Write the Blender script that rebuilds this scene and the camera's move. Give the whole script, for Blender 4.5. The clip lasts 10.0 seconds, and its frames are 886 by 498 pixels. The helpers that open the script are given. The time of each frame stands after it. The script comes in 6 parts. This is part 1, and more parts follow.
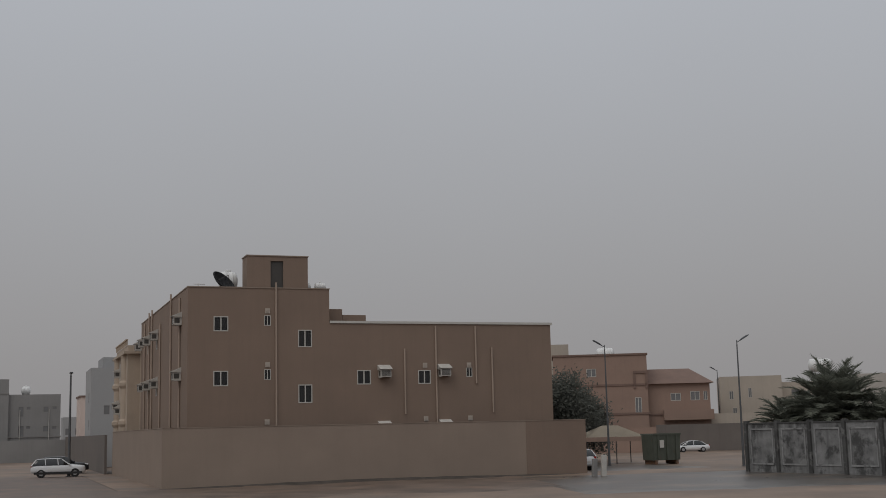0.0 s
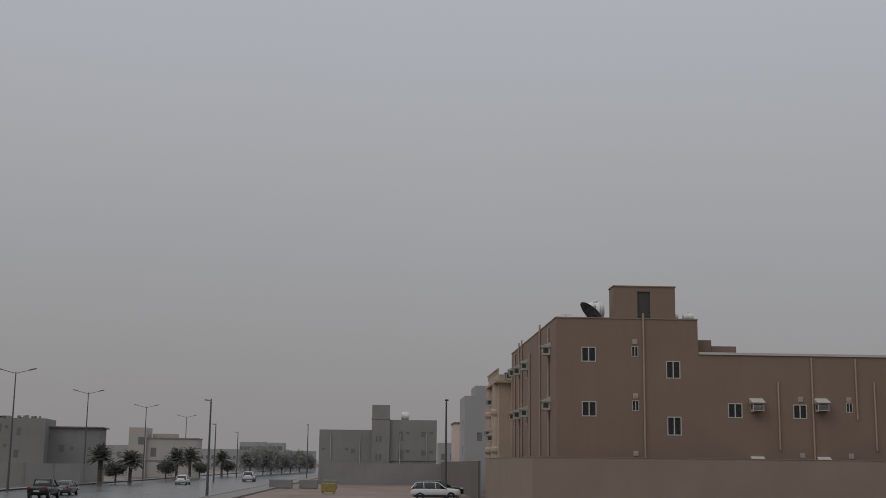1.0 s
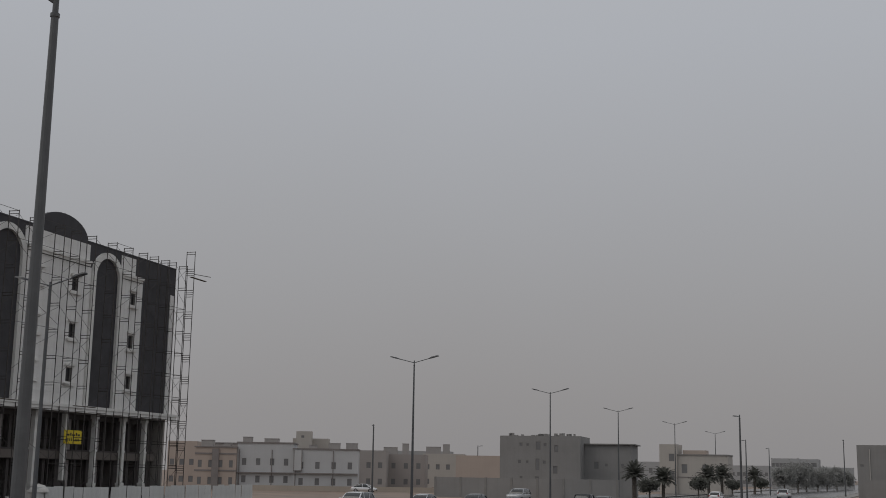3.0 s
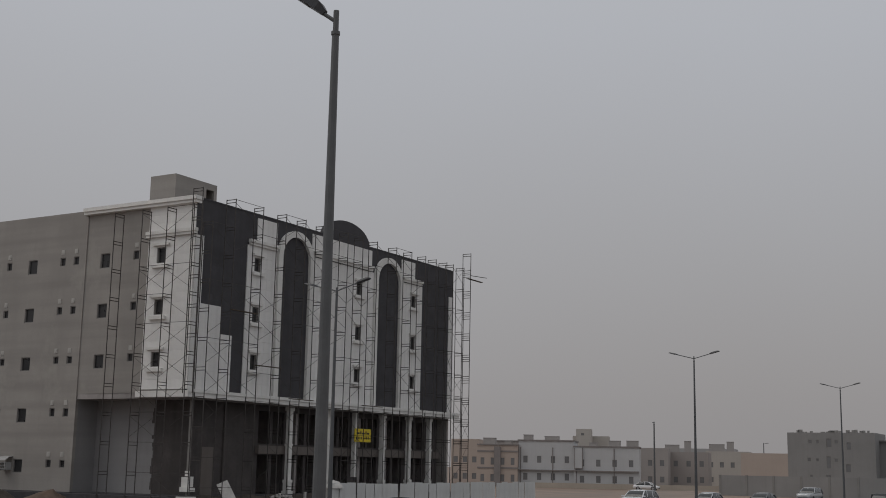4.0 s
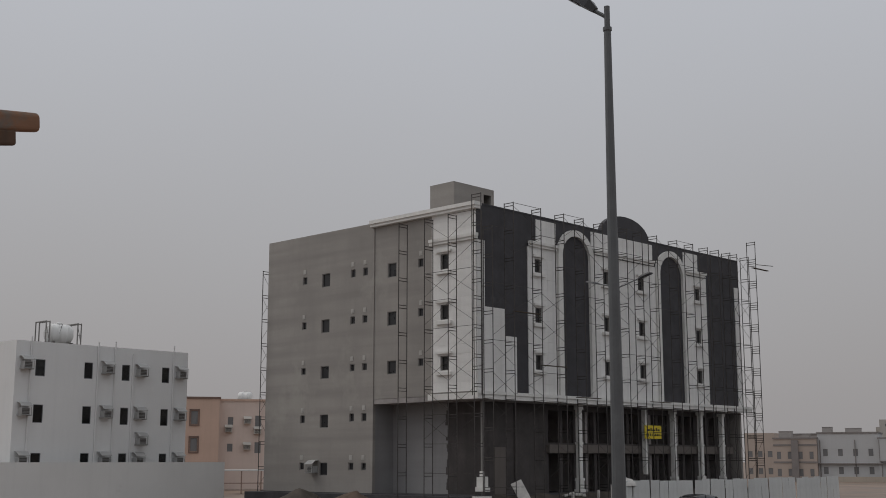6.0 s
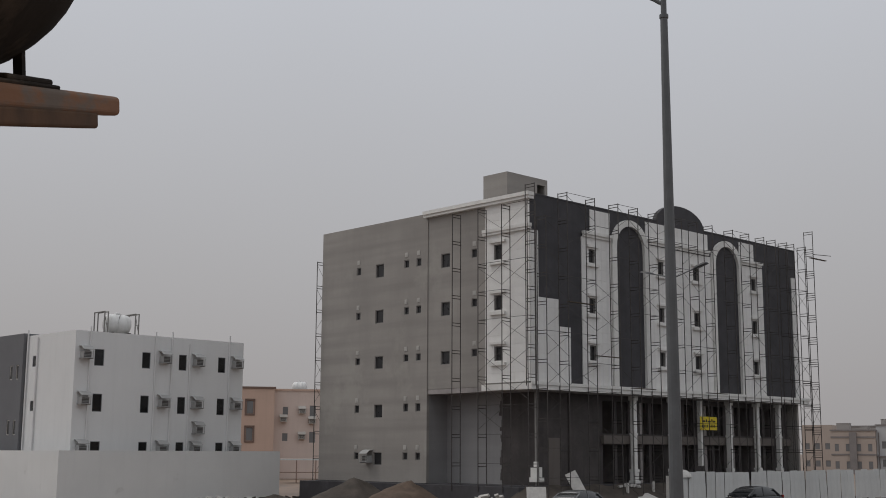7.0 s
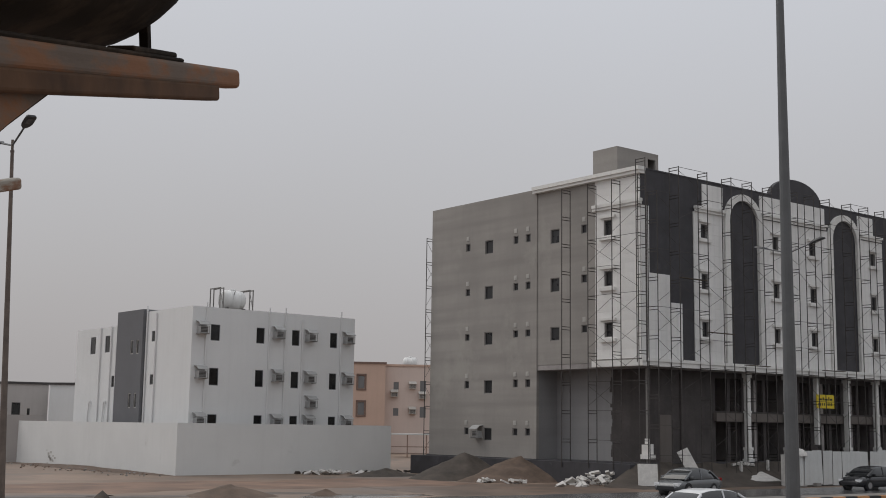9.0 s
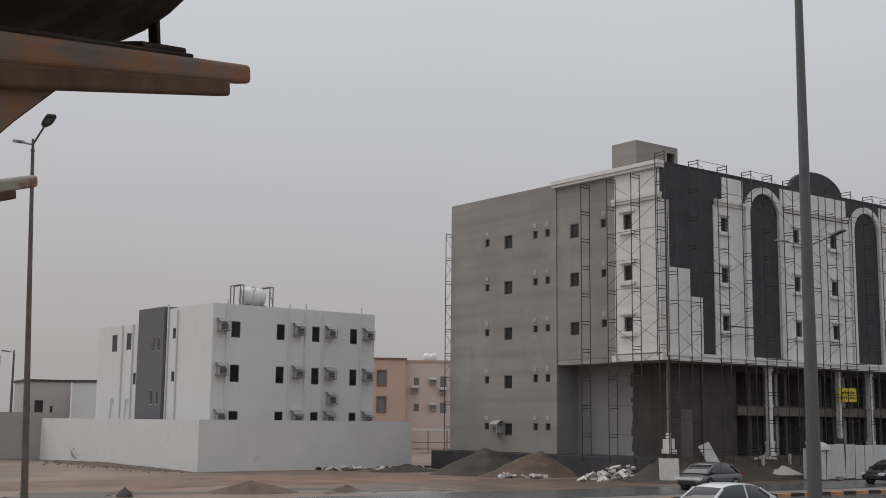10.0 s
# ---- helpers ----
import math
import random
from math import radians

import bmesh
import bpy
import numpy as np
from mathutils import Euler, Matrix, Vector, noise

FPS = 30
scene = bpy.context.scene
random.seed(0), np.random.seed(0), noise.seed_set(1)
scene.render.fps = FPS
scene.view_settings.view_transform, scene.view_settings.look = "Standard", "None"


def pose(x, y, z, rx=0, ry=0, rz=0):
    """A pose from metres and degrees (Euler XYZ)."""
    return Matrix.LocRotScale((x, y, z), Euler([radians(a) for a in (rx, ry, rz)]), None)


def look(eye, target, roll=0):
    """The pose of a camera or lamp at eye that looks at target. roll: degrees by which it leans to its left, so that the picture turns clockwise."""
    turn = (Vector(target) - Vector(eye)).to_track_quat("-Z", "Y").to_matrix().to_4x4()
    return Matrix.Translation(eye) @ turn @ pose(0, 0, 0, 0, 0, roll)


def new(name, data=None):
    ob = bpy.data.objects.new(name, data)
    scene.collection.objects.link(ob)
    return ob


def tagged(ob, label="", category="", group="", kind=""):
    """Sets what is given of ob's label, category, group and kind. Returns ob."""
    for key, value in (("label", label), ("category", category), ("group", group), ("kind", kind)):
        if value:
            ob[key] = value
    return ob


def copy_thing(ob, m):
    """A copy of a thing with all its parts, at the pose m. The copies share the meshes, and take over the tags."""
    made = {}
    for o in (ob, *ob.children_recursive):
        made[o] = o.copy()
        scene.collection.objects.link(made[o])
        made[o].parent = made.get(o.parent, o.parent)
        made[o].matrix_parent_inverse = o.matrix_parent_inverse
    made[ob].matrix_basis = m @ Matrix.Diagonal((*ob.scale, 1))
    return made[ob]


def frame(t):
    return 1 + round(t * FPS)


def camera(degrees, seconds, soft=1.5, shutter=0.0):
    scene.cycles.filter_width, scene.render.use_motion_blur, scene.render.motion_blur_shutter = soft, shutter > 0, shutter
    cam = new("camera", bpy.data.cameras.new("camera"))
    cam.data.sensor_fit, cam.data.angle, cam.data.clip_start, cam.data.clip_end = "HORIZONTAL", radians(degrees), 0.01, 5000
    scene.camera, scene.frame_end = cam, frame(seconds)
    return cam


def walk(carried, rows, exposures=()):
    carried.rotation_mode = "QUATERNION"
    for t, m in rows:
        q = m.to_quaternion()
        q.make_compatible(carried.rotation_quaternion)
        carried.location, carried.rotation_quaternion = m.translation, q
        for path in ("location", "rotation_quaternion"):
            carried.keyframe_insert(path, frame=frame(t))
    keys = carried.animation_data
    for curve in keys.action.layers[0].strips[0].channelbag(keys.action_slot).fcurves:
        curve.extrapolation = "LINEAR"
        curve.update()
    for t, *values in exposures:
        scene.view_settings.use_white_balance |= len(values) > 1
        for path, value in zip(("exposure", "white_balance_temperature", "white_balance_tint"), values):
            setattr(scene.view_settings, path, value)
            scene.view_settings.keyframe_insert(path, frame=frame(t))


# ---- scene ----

cam = camera(40.2, 10.0, soft=0.95)
ROWS = [
    (0.0, 0.235, 0.086, 3.600, 0.16, 8.50, 1.34),
    (0.5, 0.175, 0.097, 3.600, 9.26, 9.29, 0.28),
    (1.0, 0.120, 0.090, 3.600, 17.19, 10.05, -0.67),
    (1.5, 0.088, 0.081, 3.600, 22.69, 10.41, -1.34),
    (2.0, 0.053, 0.060, 3.600, 28.44, 10.45, -1.41),
    (2.5, 0.023, 0.033, 3.600, 35.02, 10.49, -1.19),
    (3.0, -0.000, -0.000, 3.600, 41.54, 10.47, -0.92),
    (4.5, -0.051, -0.141, 3.600, 60.08, 10.01, -0.97),
    (5.0, -0.067, -0.185, 3.600, 64.13, 10.06, -0.49),
    (5.5, -0.073, -0.202, 3.600, 66.39, 10.05, -0.10),
    (7.0, -0.095, -0.261, 3.576, 70.47, 9.49, -0.27),
    (7.5, -0.102, -0.280, 3.564, 71.67, 9.20, -0.54),
    (8.0, -0.106, -0.292, 3.556, 73.26, 8.81, -0.83),
    (8.5, -0.102, -0.285, 3.561, 74.59, 8.49, -0.91),
    (9.0, -0.095, -0.275, 3.559, 75.60, 8.32, -0.82),
    (9.5, -0.094, -0.265, 3.559, 76.20, 8.19, -0.67),
    (10.0, -0.093, -0.259, 3.555, 76.57, 8.10, -0.54),
]
walk(cam, [(t, pose(x, y, z, 90 + pitch, roll, yaw)) for t, x, y, z, yaw, pitch, roll in ROWS],
     exposures=[(0.0, 0.08, 6500, 10), (1.0, 0.02, 6500, 10), (2.0, 0.0, 6500, 10), (4.5, 0.12, 6570, 11.0), (5.5, 0.16, 6570, 11.0), (7.5, 0.42, 6570, 11.0), (10.0, 0.54, 6570, 11.0)])

# ---- sky and sun: overcast, dusty and wet ----
world = bpy.data.worlds.new("overcast_sky")
scene.world = world
world.use_nodes = True
wn, wl = world.node_tree.nodes, world.node_tree.links
wn.clear()
sky = wn.new("ShaderNodeTexSky")
sky.sky_type, sky.sun_disc = "NISHITA", False
sky.sun_elevation, sky.sun_rotation = radians(50), radians(212)
sky.air_density, sky.dust_density, sky.ozone_density = 2.0, 8.0, 1.0
sky_bg = wn.new("ShaderNodeBackground")
sky_bg.inputs["Strength"].default_value = 0.05
wl.new(sky.outputs[0], sky_bg.inputs[0])
coord = wn.new("ShaderNodeTexCoord")
sep = wn.new("ShaderNodeSeparateXYZ")
wl.new(coord.outputs["Generated"], sep.inputs[0])
cloud = wn.new("ShaderNodeTexNoise")
cloud.inputs["Scale"].default_value, cloud.inputs["Detail"].default_value = 1.6, 3.0
wl.new(coord.outputs["Generated"], cloud.inputs["Vector"])
wob = wn.new("ShaderNodeMath")
wob.operation = "MULTIPLY_ADD"
wob.inputs[1].default_value = 0.10
wl.new(cloud.outputs[0], wob.inputs[0])
wl.new(sep.outputs["Z"], wob.inputs[2])
ramp = wn.new("ShaderNodeValToRGB")
wl.new(wob.outputs[0], ramp.inputs[0])
stops = [(0.0, (0.255, 0.247, 0.249)), (0.10, (0.293, 0.286, 0.289)), (0.22, (0.342, 0.345, 0.360)), (0.40, (0.415, 0.432, 0.465)), (1.0, (0.62, 0.64, 0.66))]
for i, (at, c) in enumerate(stops):
    e = ramp.color_ramp.elements[i] if i < 2 else ramp.color_ramp.elements.new(at)
    e.position, e.color = at, (*c, 1)
veil = wn.new("ShaderNodeBackground")
wl.new(ramp.outputs[0], veil.inputs[0])
veil.inputs["Strength"].default_value = 1.0
mixw = wn.new("ShaderNodeMixShader")
mixw.inputs[0].default_value = 0.93
wl.new(sky_bg.outputs[0], mixw.inputs[1])
wl.new(veil.outputs[0], mixw.inputs[2])
out = wn.new("ShaderNodeOutputWorld")
wl.new(mixw.outputs[0], out.inputs[0])

sun = new("sun", bpy.data.lights.new("sun", "SUN"))
sun.data.energy, sun.data.angle, sun.data.color = 0.5, radians(40), (1.0, 0.97, 0.93)
sun.matrix_world = look((0, 0, 50), (27, 43, -10))


# ---- materials ----
def mat(name, color, rough=0.85, var=0.12, scale=0.6, fine=14.0, bump=0.15, metal=0.0, streak=0.0, stain=None, spec=0.4, per_piece=0.0, band=0.0, thin=0.0, along=1.0):
    """Painted, plastered or mineral surface: broad patches, fine grain, optional run-down streaks and stains."""
    m = bpy.data.materials.new(name)
    m.use_nodes = True
    n, l = m.node_tree.nodes, m.node_tree.links
    p = n["Principled BSDF"]
    p.inputs["Metallic"].default_value = metal
    p.inputs["Specular IOR Level"].default_value = spec
    tc = n.new("ShaderNodeMapping")
    tc.inputs["Scale"].default_value = (along, 1, 1)
    l.new(n.new("ShaderNodeTexCoord").outputs["Object"], tc.inputs["Vector"])
    big = n.new("ShaderNodeTexNoise")
    big.inputs["Scale"].default_value, big.inputs["Detail"].default_value, big.inputs["Roughness"].default_value = scale, 5.0, 0.6
    l.new(tc.outputs[0], big.inputs["Vector"])
    small = n.new("ShaderNodeTexNoise")
    small.inputs["Scale"].default_value, small.inputs["Detail"].default_value = fine, 4.0
    l.new(tc.outputs[0], small.inputs["Vector"])
    r = n.new("ShaderNodeValToRGB")
    lo = [max(c * (1 - var * 1.6), 0) for c in color]
    hi = [min(c * (1 + var), 1) for c in color]
    r.color_ramp.elements[0].position, r.color_ramp.elements[0].color = 0.3, (*lo, 1)
    r.color_ramp.elements[1].position, r.color_ramp.elements[1].color = 0.7, (*hi, 1)
    l.new(big.outputs[0], r.inputs[0])
    col = r.outputs[0]

    def blend(factor_socket, amount, to):
        nonlocal col
        k = n.new("ShaderNodeMath")
        k.operation = "MULTIPLY"
        k.inputs[1].default_value = amount
        l.new(factor_socket, k.inputs[0])
        x = n.new("ShaderNodeMix")
        x.data_type = "RGBA"
        l.new(k.outputs[0], x.inputs[0])
        l.new(col, x.inputs[6])
        x.inputs[7].default_value = (*to, 1)
        col = x.outputs[2]

    g = n.new("ShaderNodeMapRange")
    g.inputs[1].default_value, g.inputs[2].default_value = 0.35, 0.75
    l.new(small.outputs[0], g.inputs[0])
    blend(g.outputs[0], 0.35, [c * 0.78 for c in color])
    if streak:
        mp = n.new("ShaderNodeMapping")
        mp.inputs["Scale"].default_value = (1.8, 1.8, 0.12)
        l.new(tc.outputs[0], mp.inputs["Vector"])
        s = n.new("ShaderNodeTexNoise")
        s.inputs["Scale"].default_value, s.inputs["Detail"].default_value = 1.5, 4.0
        l.new(mp.outputs[0], s.inputs["Vector"])
        q = n.new("ShaderNodeMapRange")
        q.inputs[1].default_value, q.inputs[2].default_value = 0.5, 0.72
        l.new(s.outputs[0], q.inputs[0])
        blend(q.outputs[0], streak, [c * 0.55 for c in color])
    if band:
        mp = n.new("ShaderNodeMapping")
        mp.inputs["Scale"].default_value = (0.05, 0.05, 1.0)
        l.new(tc.outputs[0], mp.inputs["Vector"])
        s = n.new("ShaderNodeTexNoise")
        s.inputs["Scale"].default_value, s.inputs["Detail"].default_value = 1.1, 5.0
        l.new(mp.outputs[0], s.inputs["Vector"])
        q = n.new("ShaderNodeMapRange")
        q.inputs[1].default_value, q.inputs[2].default_value = 0.42, 0.66
        l.new(s.outputs[0], q.inputs[0])
        blend(q.outputs[0], band, [c * 0.72 for c in color])
    if stain:
        s = n.new("ShaderNodeTexNoise")
        s.inputs["Scale"].default_value, s.inputs["Detail"].default_value, s.inputs["Roughness"].default_value = stain[1], 6.0, 0.65
        l.new(tc.outputs[0], s.inputs["Vector"])
        q = n.new("ShaderNodeMapRange")
        q.inputs[1].default_value, q.inputs[2].default_value = stain[2], stain[2] + 0.1
        l.new(s.outputs[0], q.inputs[0])
        blend(q.outputs[0], stain[3] if len(stain) > 3 else 0.8, stain[0])
    if per_piece:
        oi = n.new("ShaderNodeObjectInfo")
        blend(oi.outputs["Random"], per_piece, [c * 0.6 for c in color])
    l.new(col, p.inputs["Base Color"])
    rr = n.new("ShaderNodeMapRange")
    rr.inputs[3].default_value, rr.inputs[4].default_value = max(rough - 0.12, 0.03), min(rough + 0.1, 1)
    l.new(big.outputs[0], rr.inputs[0])
    l.new(rr.outputs[0], p.inputs["Roughness"])
    if bump:
        b = n.new("ShaderNodeBump")
        b.inputs["Strength"].default_value, b.inputs["Distance"].default_value = bump, 0.02
        l.new(small.outputs[0], b.inputs["Height"])
        l.new(b.outputs[0], p.inputs["Normal"])
    if thin:
        tr = n.new("ShaderNodeBsdfTranslucent")
        l.new(col, tr.inputs["Color"])
        mx = n.new("ShaderNodeMixShader")
        mx.inputs[0].default_value = thin
        l.new(p.outputs[0], mx.inputs[1])
        l.new(tr.outputs[0], mx.inputs[2])
        l.new(mx.outputs[0], n["Material Output"].inputs["Surface"])
    return m


def glass_mat(name, tint):
    m = bpy.data.materials.new(name)
    m.use_nodes = True
    p = m.node_tree.nodes["Principled BSDF"]
    p.inputs["Base Color"].default_value = (*tint, 1)
    p.inputs["Roughness"].default_value = 0.04
    p.inputs["Transmission Weight"].default_value = 0.75
    p.inputs["IOR"].default_value = 1.45
    return m


M = dict(
    brown=mat("brown_painted_render", (0.250, 0.181, 0.140), var=0.06, scale=0.25, streak=0.10, bump=0.25),
    brown_wall=mat("light_brown_painted_render", (0.30, 0.235, 0.190), var=0.06, scale=0.3, streak=0.06, bump=0.25),
    brown_wall_b=mat("darker_brown_painted_render", (0.235, 0.172, 0.135), var=0.06, scale=0.3, streak=0.06),
    cream=mat("cream_painted_render", (0.45, 0.365, 0.29), var=0.06, streak=0.12),
    white_paint=mat("white_painted_render", (0.755, 0.762, 0.76), var=0.03, scale=0.3, streak=0.07, bump=0.12),
    wall_white=mat("off_white_boundary_render", (0.72, 0.725, 0.715), var=0.03, scale=0.4, streak=0.05, stain=((0.42, 0.41, 0.39), 0.35, 0.66, 0.5)),
    slate=mat("dark_grey_paint", (0.16, 0.162, 0.172), var=0.06),
    plaster=mat("raw_grey_cement_plaster", (0.340, 0.320, 0.298), var=0.10, scale=0.22, streak=0.10, bump=0.3, band=0.6, stain=((0.40, 0.383, 0.35), 0.18, 0.56, 0.5)),
    bitumen=mat("black_bitumen_coating", (0.062, 0.060, 0.066), rough=0.75, var=0.2, scale=0.8, streak=0.3, stain=((0.085, 0.083, 0.089), 0.9, 0.60)),
    stone=mat("white_limestone_cladding", (0.84, 0.83, 0.81), rough=0.7, var=0.05, scale=1.1, bump=0.1, streak=0.12, per_piece=0.10),
    stone_trim=mat("white_limestone_moulding", (0.79, 0.78, 0.75), rough=0.7, var=0.05, scale=1.5),
    concrete=mat("grey_cast_concrete", (0.26, 0.25, 0.24), var=0.14, scale=0.5, streak=0.2, bump=0.35),
    panel_dark=mat("blackened_precast_concrete", (0.085, 0.085, 0.083), var=0.3, scale=0.8, streak=0.5, bump=0.4, stain=((0.26, 0.26, 0.25), 1.2, 0.56, 0.6)),
    panel=mat("weathered_precast_concrete", (0.23, 0.23, 0.228), var=0.3, scale=1.1, streak=0.7, bump=0.5, stain=((0.045, 0.045, 0.044), 0.75, 0.50, 0.8)),
    panel_rim=mat("pale_precast_moulding", (0.30, 0.30, 0.297), var=0.2, scale=1.2, streak=0.6, bump=0.4, stain=((0.07, 0.07, 0.068), 1.1, 0.55, 0.7)),
    shop_black=mat("soot_brown_bitumen_coating", (0.080, 0.071, 0.069), rough=0.8, var=0.22, scale=0.7, fine=9, streak=0.35, bump=0.2, stain=((0.10, 0.09, 0.086), 0.8, 0.60, 0.6)),
    # the same plaster, tinted darker and bluer for skylit shade
    plaster_shaded=mat("shaded_grey_cement_plaster", (0.285, 0.280, 0.281), var=0.08, scale=0.3, streak=0.12, bump=0.2, band=0.35),
    # interior concrete, lightened so the openings look as pale as through haze
    dark_inside=mat("haze_lifted_raw_concrete", (0.36, 0.335, 0.325), var=0.25, scale=0.5, streak=0.2),
    frame_white=mat("white_aluminium_frame", (0.56, 0.54, 0.50), rough=0.45, var=0.03, bump=0),
    ac=mat("weathered_white_sheet_metal", (0.54, 0.515, 0.475), rough=0.5, var=0.08, scale=3, bump=0),
    ac_grey=mat("grey_sheet_metal_box", (0.38, 0.38, 0.375), rough=0.5, var=0.08, scale=3, bump=0),
    grille=mat("dark_fin_grille", (0.07, 0.065, 0.06), rough=0.6, var=0.1, bump=0),
    pipe=mat("painted_plastic_pipe", (0.40, 0.31, 0.25), rough=0.5, var=0.06, bump=0),
    pipe_white=mat("white_plastic_pipe", (0.72, 0.72, 0.72), rough=0.45, var=0.04, bump=0),
    tank=mat("white_polyethylene_tank", (0.74, 0.74, 0.73), rough=0.5, var=0.05, scale=2, bump=0),
    steel=mat("rust_dulled_scaffold_tube", (0.076, 0.068, 0.064), rough=0.6, var=0.3, scale=4, metal=0.2, bump=0),
    pole_rusty=mat("rust_browned_steel_pole", (0.155, 0.120, 0.100), rough=0.65, var=0.3, scale=1.5, streak=0.4, bump=0.08),
    pole=mat("grey_painted_steel_pole", (0.115, 0.12, 0.125), rough=0.5, var=0.12, scale=2, metal=0.2, bump=0.05),
    lamp_head=mat("dark_grey_lamp_housing", (0.05, 0.052, 0.058), rough=0.45, var=0.08, bump=0),
    headlamp=mat("clear_headlight", (0.72, 0.73, 0.74), rough=0.15, var=0.05, bump=0, spec=0.8),
    cladding_black=mat("black_plastic_cladding", (0.03, 0.03, 0.031), rough=0.6, var=0.1, bump=0),
    lens_dull=mat("unlit_lamp_glass", (0.12, 0.12, 0.125), rough=0.3, var=0.05, bump=0),
    lens=mat("frosted_lamp_lens", (0.5, 0.5, 0.48), rough=0.3, var=0.03, bump=0),
    rust_red=mat("red_brown_rust", (0.100, 0.054, 0.030), rough=0.85, var=0.35, scale=7.0, fine=18, bump=0.06, spec=0.2),
    rust=mat("rusted_painted_steel", (0.150, 0.112, 0.086), rough=0.8, var=0.25, scale=6.0, fine=40, bump=0.12, metal=0.0, spec=0.3, along=0.3, stain=((0.215, 0.090, 0.036), 12.0, 0.47, 0.8)),
    rust_dark=mat("dark_rusted_sheet", (0.032, 0.024, 0.018), rough=0.9, var=0.4, scale=3.5, fine=30, bump=0.06, metal=0.0, spec=0.08, streak=0.3, stain=((0.075, 0.054, 0.039), 4.5, 0.53, 0.7)),
    rust_pale=mat("pale_flaking_paint_on_steel", (0.30, 0.275, 0.235), rough=0.75, var=0.2, scale=6.0, fine=40, bump=0.12, spec=0.3, along=0.22, stain=((0.19, 0.085, 0.04), 16.0, 0.54, 0.85)),
    glass=glass_mat("window_glass", (0.07, 0.072, 0.075)),
    sand=mat("wet_sandy_ground", (0.235, 0.170, 0.128), rough=0.62, var=0.3, scale=0.14, fine=1.6, bump=0.9, stain=((0.150, 0.128, 0.112), 0.10, 0.53, 0.75)),
    asphalt=mat("wet_asphalt", (0.105, 0.104, 0.105), rough=0.24, var=0.25, scale=0.12, fine=25, bump=0.25, spec=0.5, stain=((0.12, 0.095, 0.075), 0.10, 0.60, 0.6)),
    paving=mat("grey_concrete_paving", (0.22, 0.205, 0.19), rough=0.6, var=0.15, scale=0.4, fine=8),
    kerb_yellow=mat("faded_orange_kerb_paint", (0.55, 0.27, 0.11), rough=0.6, var=0.15, scale=3),
    kerb_black=mat("black_kerb_paint", (0.035, 0.035, 0.035), rough=0.6, var=0.2, scale=3),
    soil=mat("dark_wet_soil", (0.075, 0.062, 0.052), rough=0.85, var=0.3, scale=1.2, fine=10, bump=0.8),
    soil_red=mat("reddish_wet_sand_heap", (0.135, 0.096, 0.073), rough=0.85, var=0.25, scale=1.2, fine=10, bump=0.8),
    rubble=mat("broken_white_stone", (0.62, 0.60, 0.57), rough=0.8, var=0.12, scale=3),
    sheet=mat("white_corrugated_sheet", (0.66, 0.67, 0.66), rough=0.5, var=0.06, scale=1.0, streak=0.2, per_piece=0.12),
    sign=mat("yellow_sign_board", (0.78, 0.60, 0.03), rough=0.5, var=0.04, bump=0),
    ink=mat("black_lettering", (0.02, 0.02, 0.02), rough=0.6, var=0.05, bump=0),
    # far grey render: lightened so its colour includes the haze
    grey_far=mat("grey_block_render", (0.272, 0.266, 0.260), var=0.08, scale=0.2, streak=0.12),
    # far row: aerial haze mixed into the taupe
    haze_row=mat("hazed_taupe_far_render", (0.375, 0.348, 0.332), var=0.06, scale=0.15, streak=0.06),
    grey_light=mat("pale_grey_render", (0.50, 0.475, 0.46), var=0.05, scale=0.3, streak=0.1),
    # far renders, trim and panes: paled and greyed in base colour for haze
    haze_a=mat("hazed_pale_grey_render", (0.37, 0.37, 0.372), var=0.04, scale=0.1),
    cream_far=mat("hazed_cream_render", (0.46, 0.43, 0.395), var=0.05, scale=0.2, streak=0.08),
    peach_far=mat("hazed_peach_render", (0.46, 0.385, 0.335), var=0.04, scale=0.2, streak=0.06),
    red_far=mat("hazed_brown_render", (0.345, 0.315, 0.298), var=0.04, scale=0.2, streak=0.06),
    trim_far=mat("hazed_roof_trim", (0.245, 0.225, 0.218), var=0.08),
    pane_far=mat("hazed_window_glass", (0.20, 0.20, 0.203), rough=0.25, var=0.1, bump=0),
    wall_dull=mat("dull_brown_grey_render", (0.165, 0.145, 0.132), var=0.08, scale=0.3, streak=0.15),
    # median trunks and leaves: lightened, haze worked into the colour
    bark_hazed=mat("hazed_palm_trunk", (0.13, 0.115, 0.10), rough=0.9, var=0.2, scale=5, bump=0.5),
    leaf_mid=mat("hazed_median_foliage", (0.150, 0.153, 0.134), rough=0.7, var=0.3, scale=2.0, bump=0, thin=0.45),
    puddle=mat("rain_puddle_on_sand", (0.115, 0.092, 0.075), rough=0.14, var=0.2, scale=0.5, fine=6, bump=0.05, spec=0.5),
    sand_red=mat("reddish_damp_sand", (0.225, 0.145, 0.105), rough=0.75, var=0.3, scale=0.3, fine=3, bump=0.8, stain=((0.16, 0.115, 0.09), 0.25, 0.55, 0.7)),
    mud=mat("wet_brown_mud", (0.150, 0.108, 0.083), rough=0.55, var=0.35, scale=0.35, fine=3, bump=0.8, stain=((0.20, 0.13, 0.092), 0.22, 0.55, 0.8)),
    damp=mat("dark_damp_sand", (0.110, 0.086, 0.069), rough=0.5, var=0.3, scale=0.6, fine=4, bump=0.5),
    wet_dirt=mat("wet_dirty_asphalt", (0.100, 0.087, 0.077), rough=0.32, var=0.22, scale=0.15, fine=12, bump=0.3, spec=0.5, stain=((0.19, 0.14, 0.105), 0.13, 0.52, 0.85)),
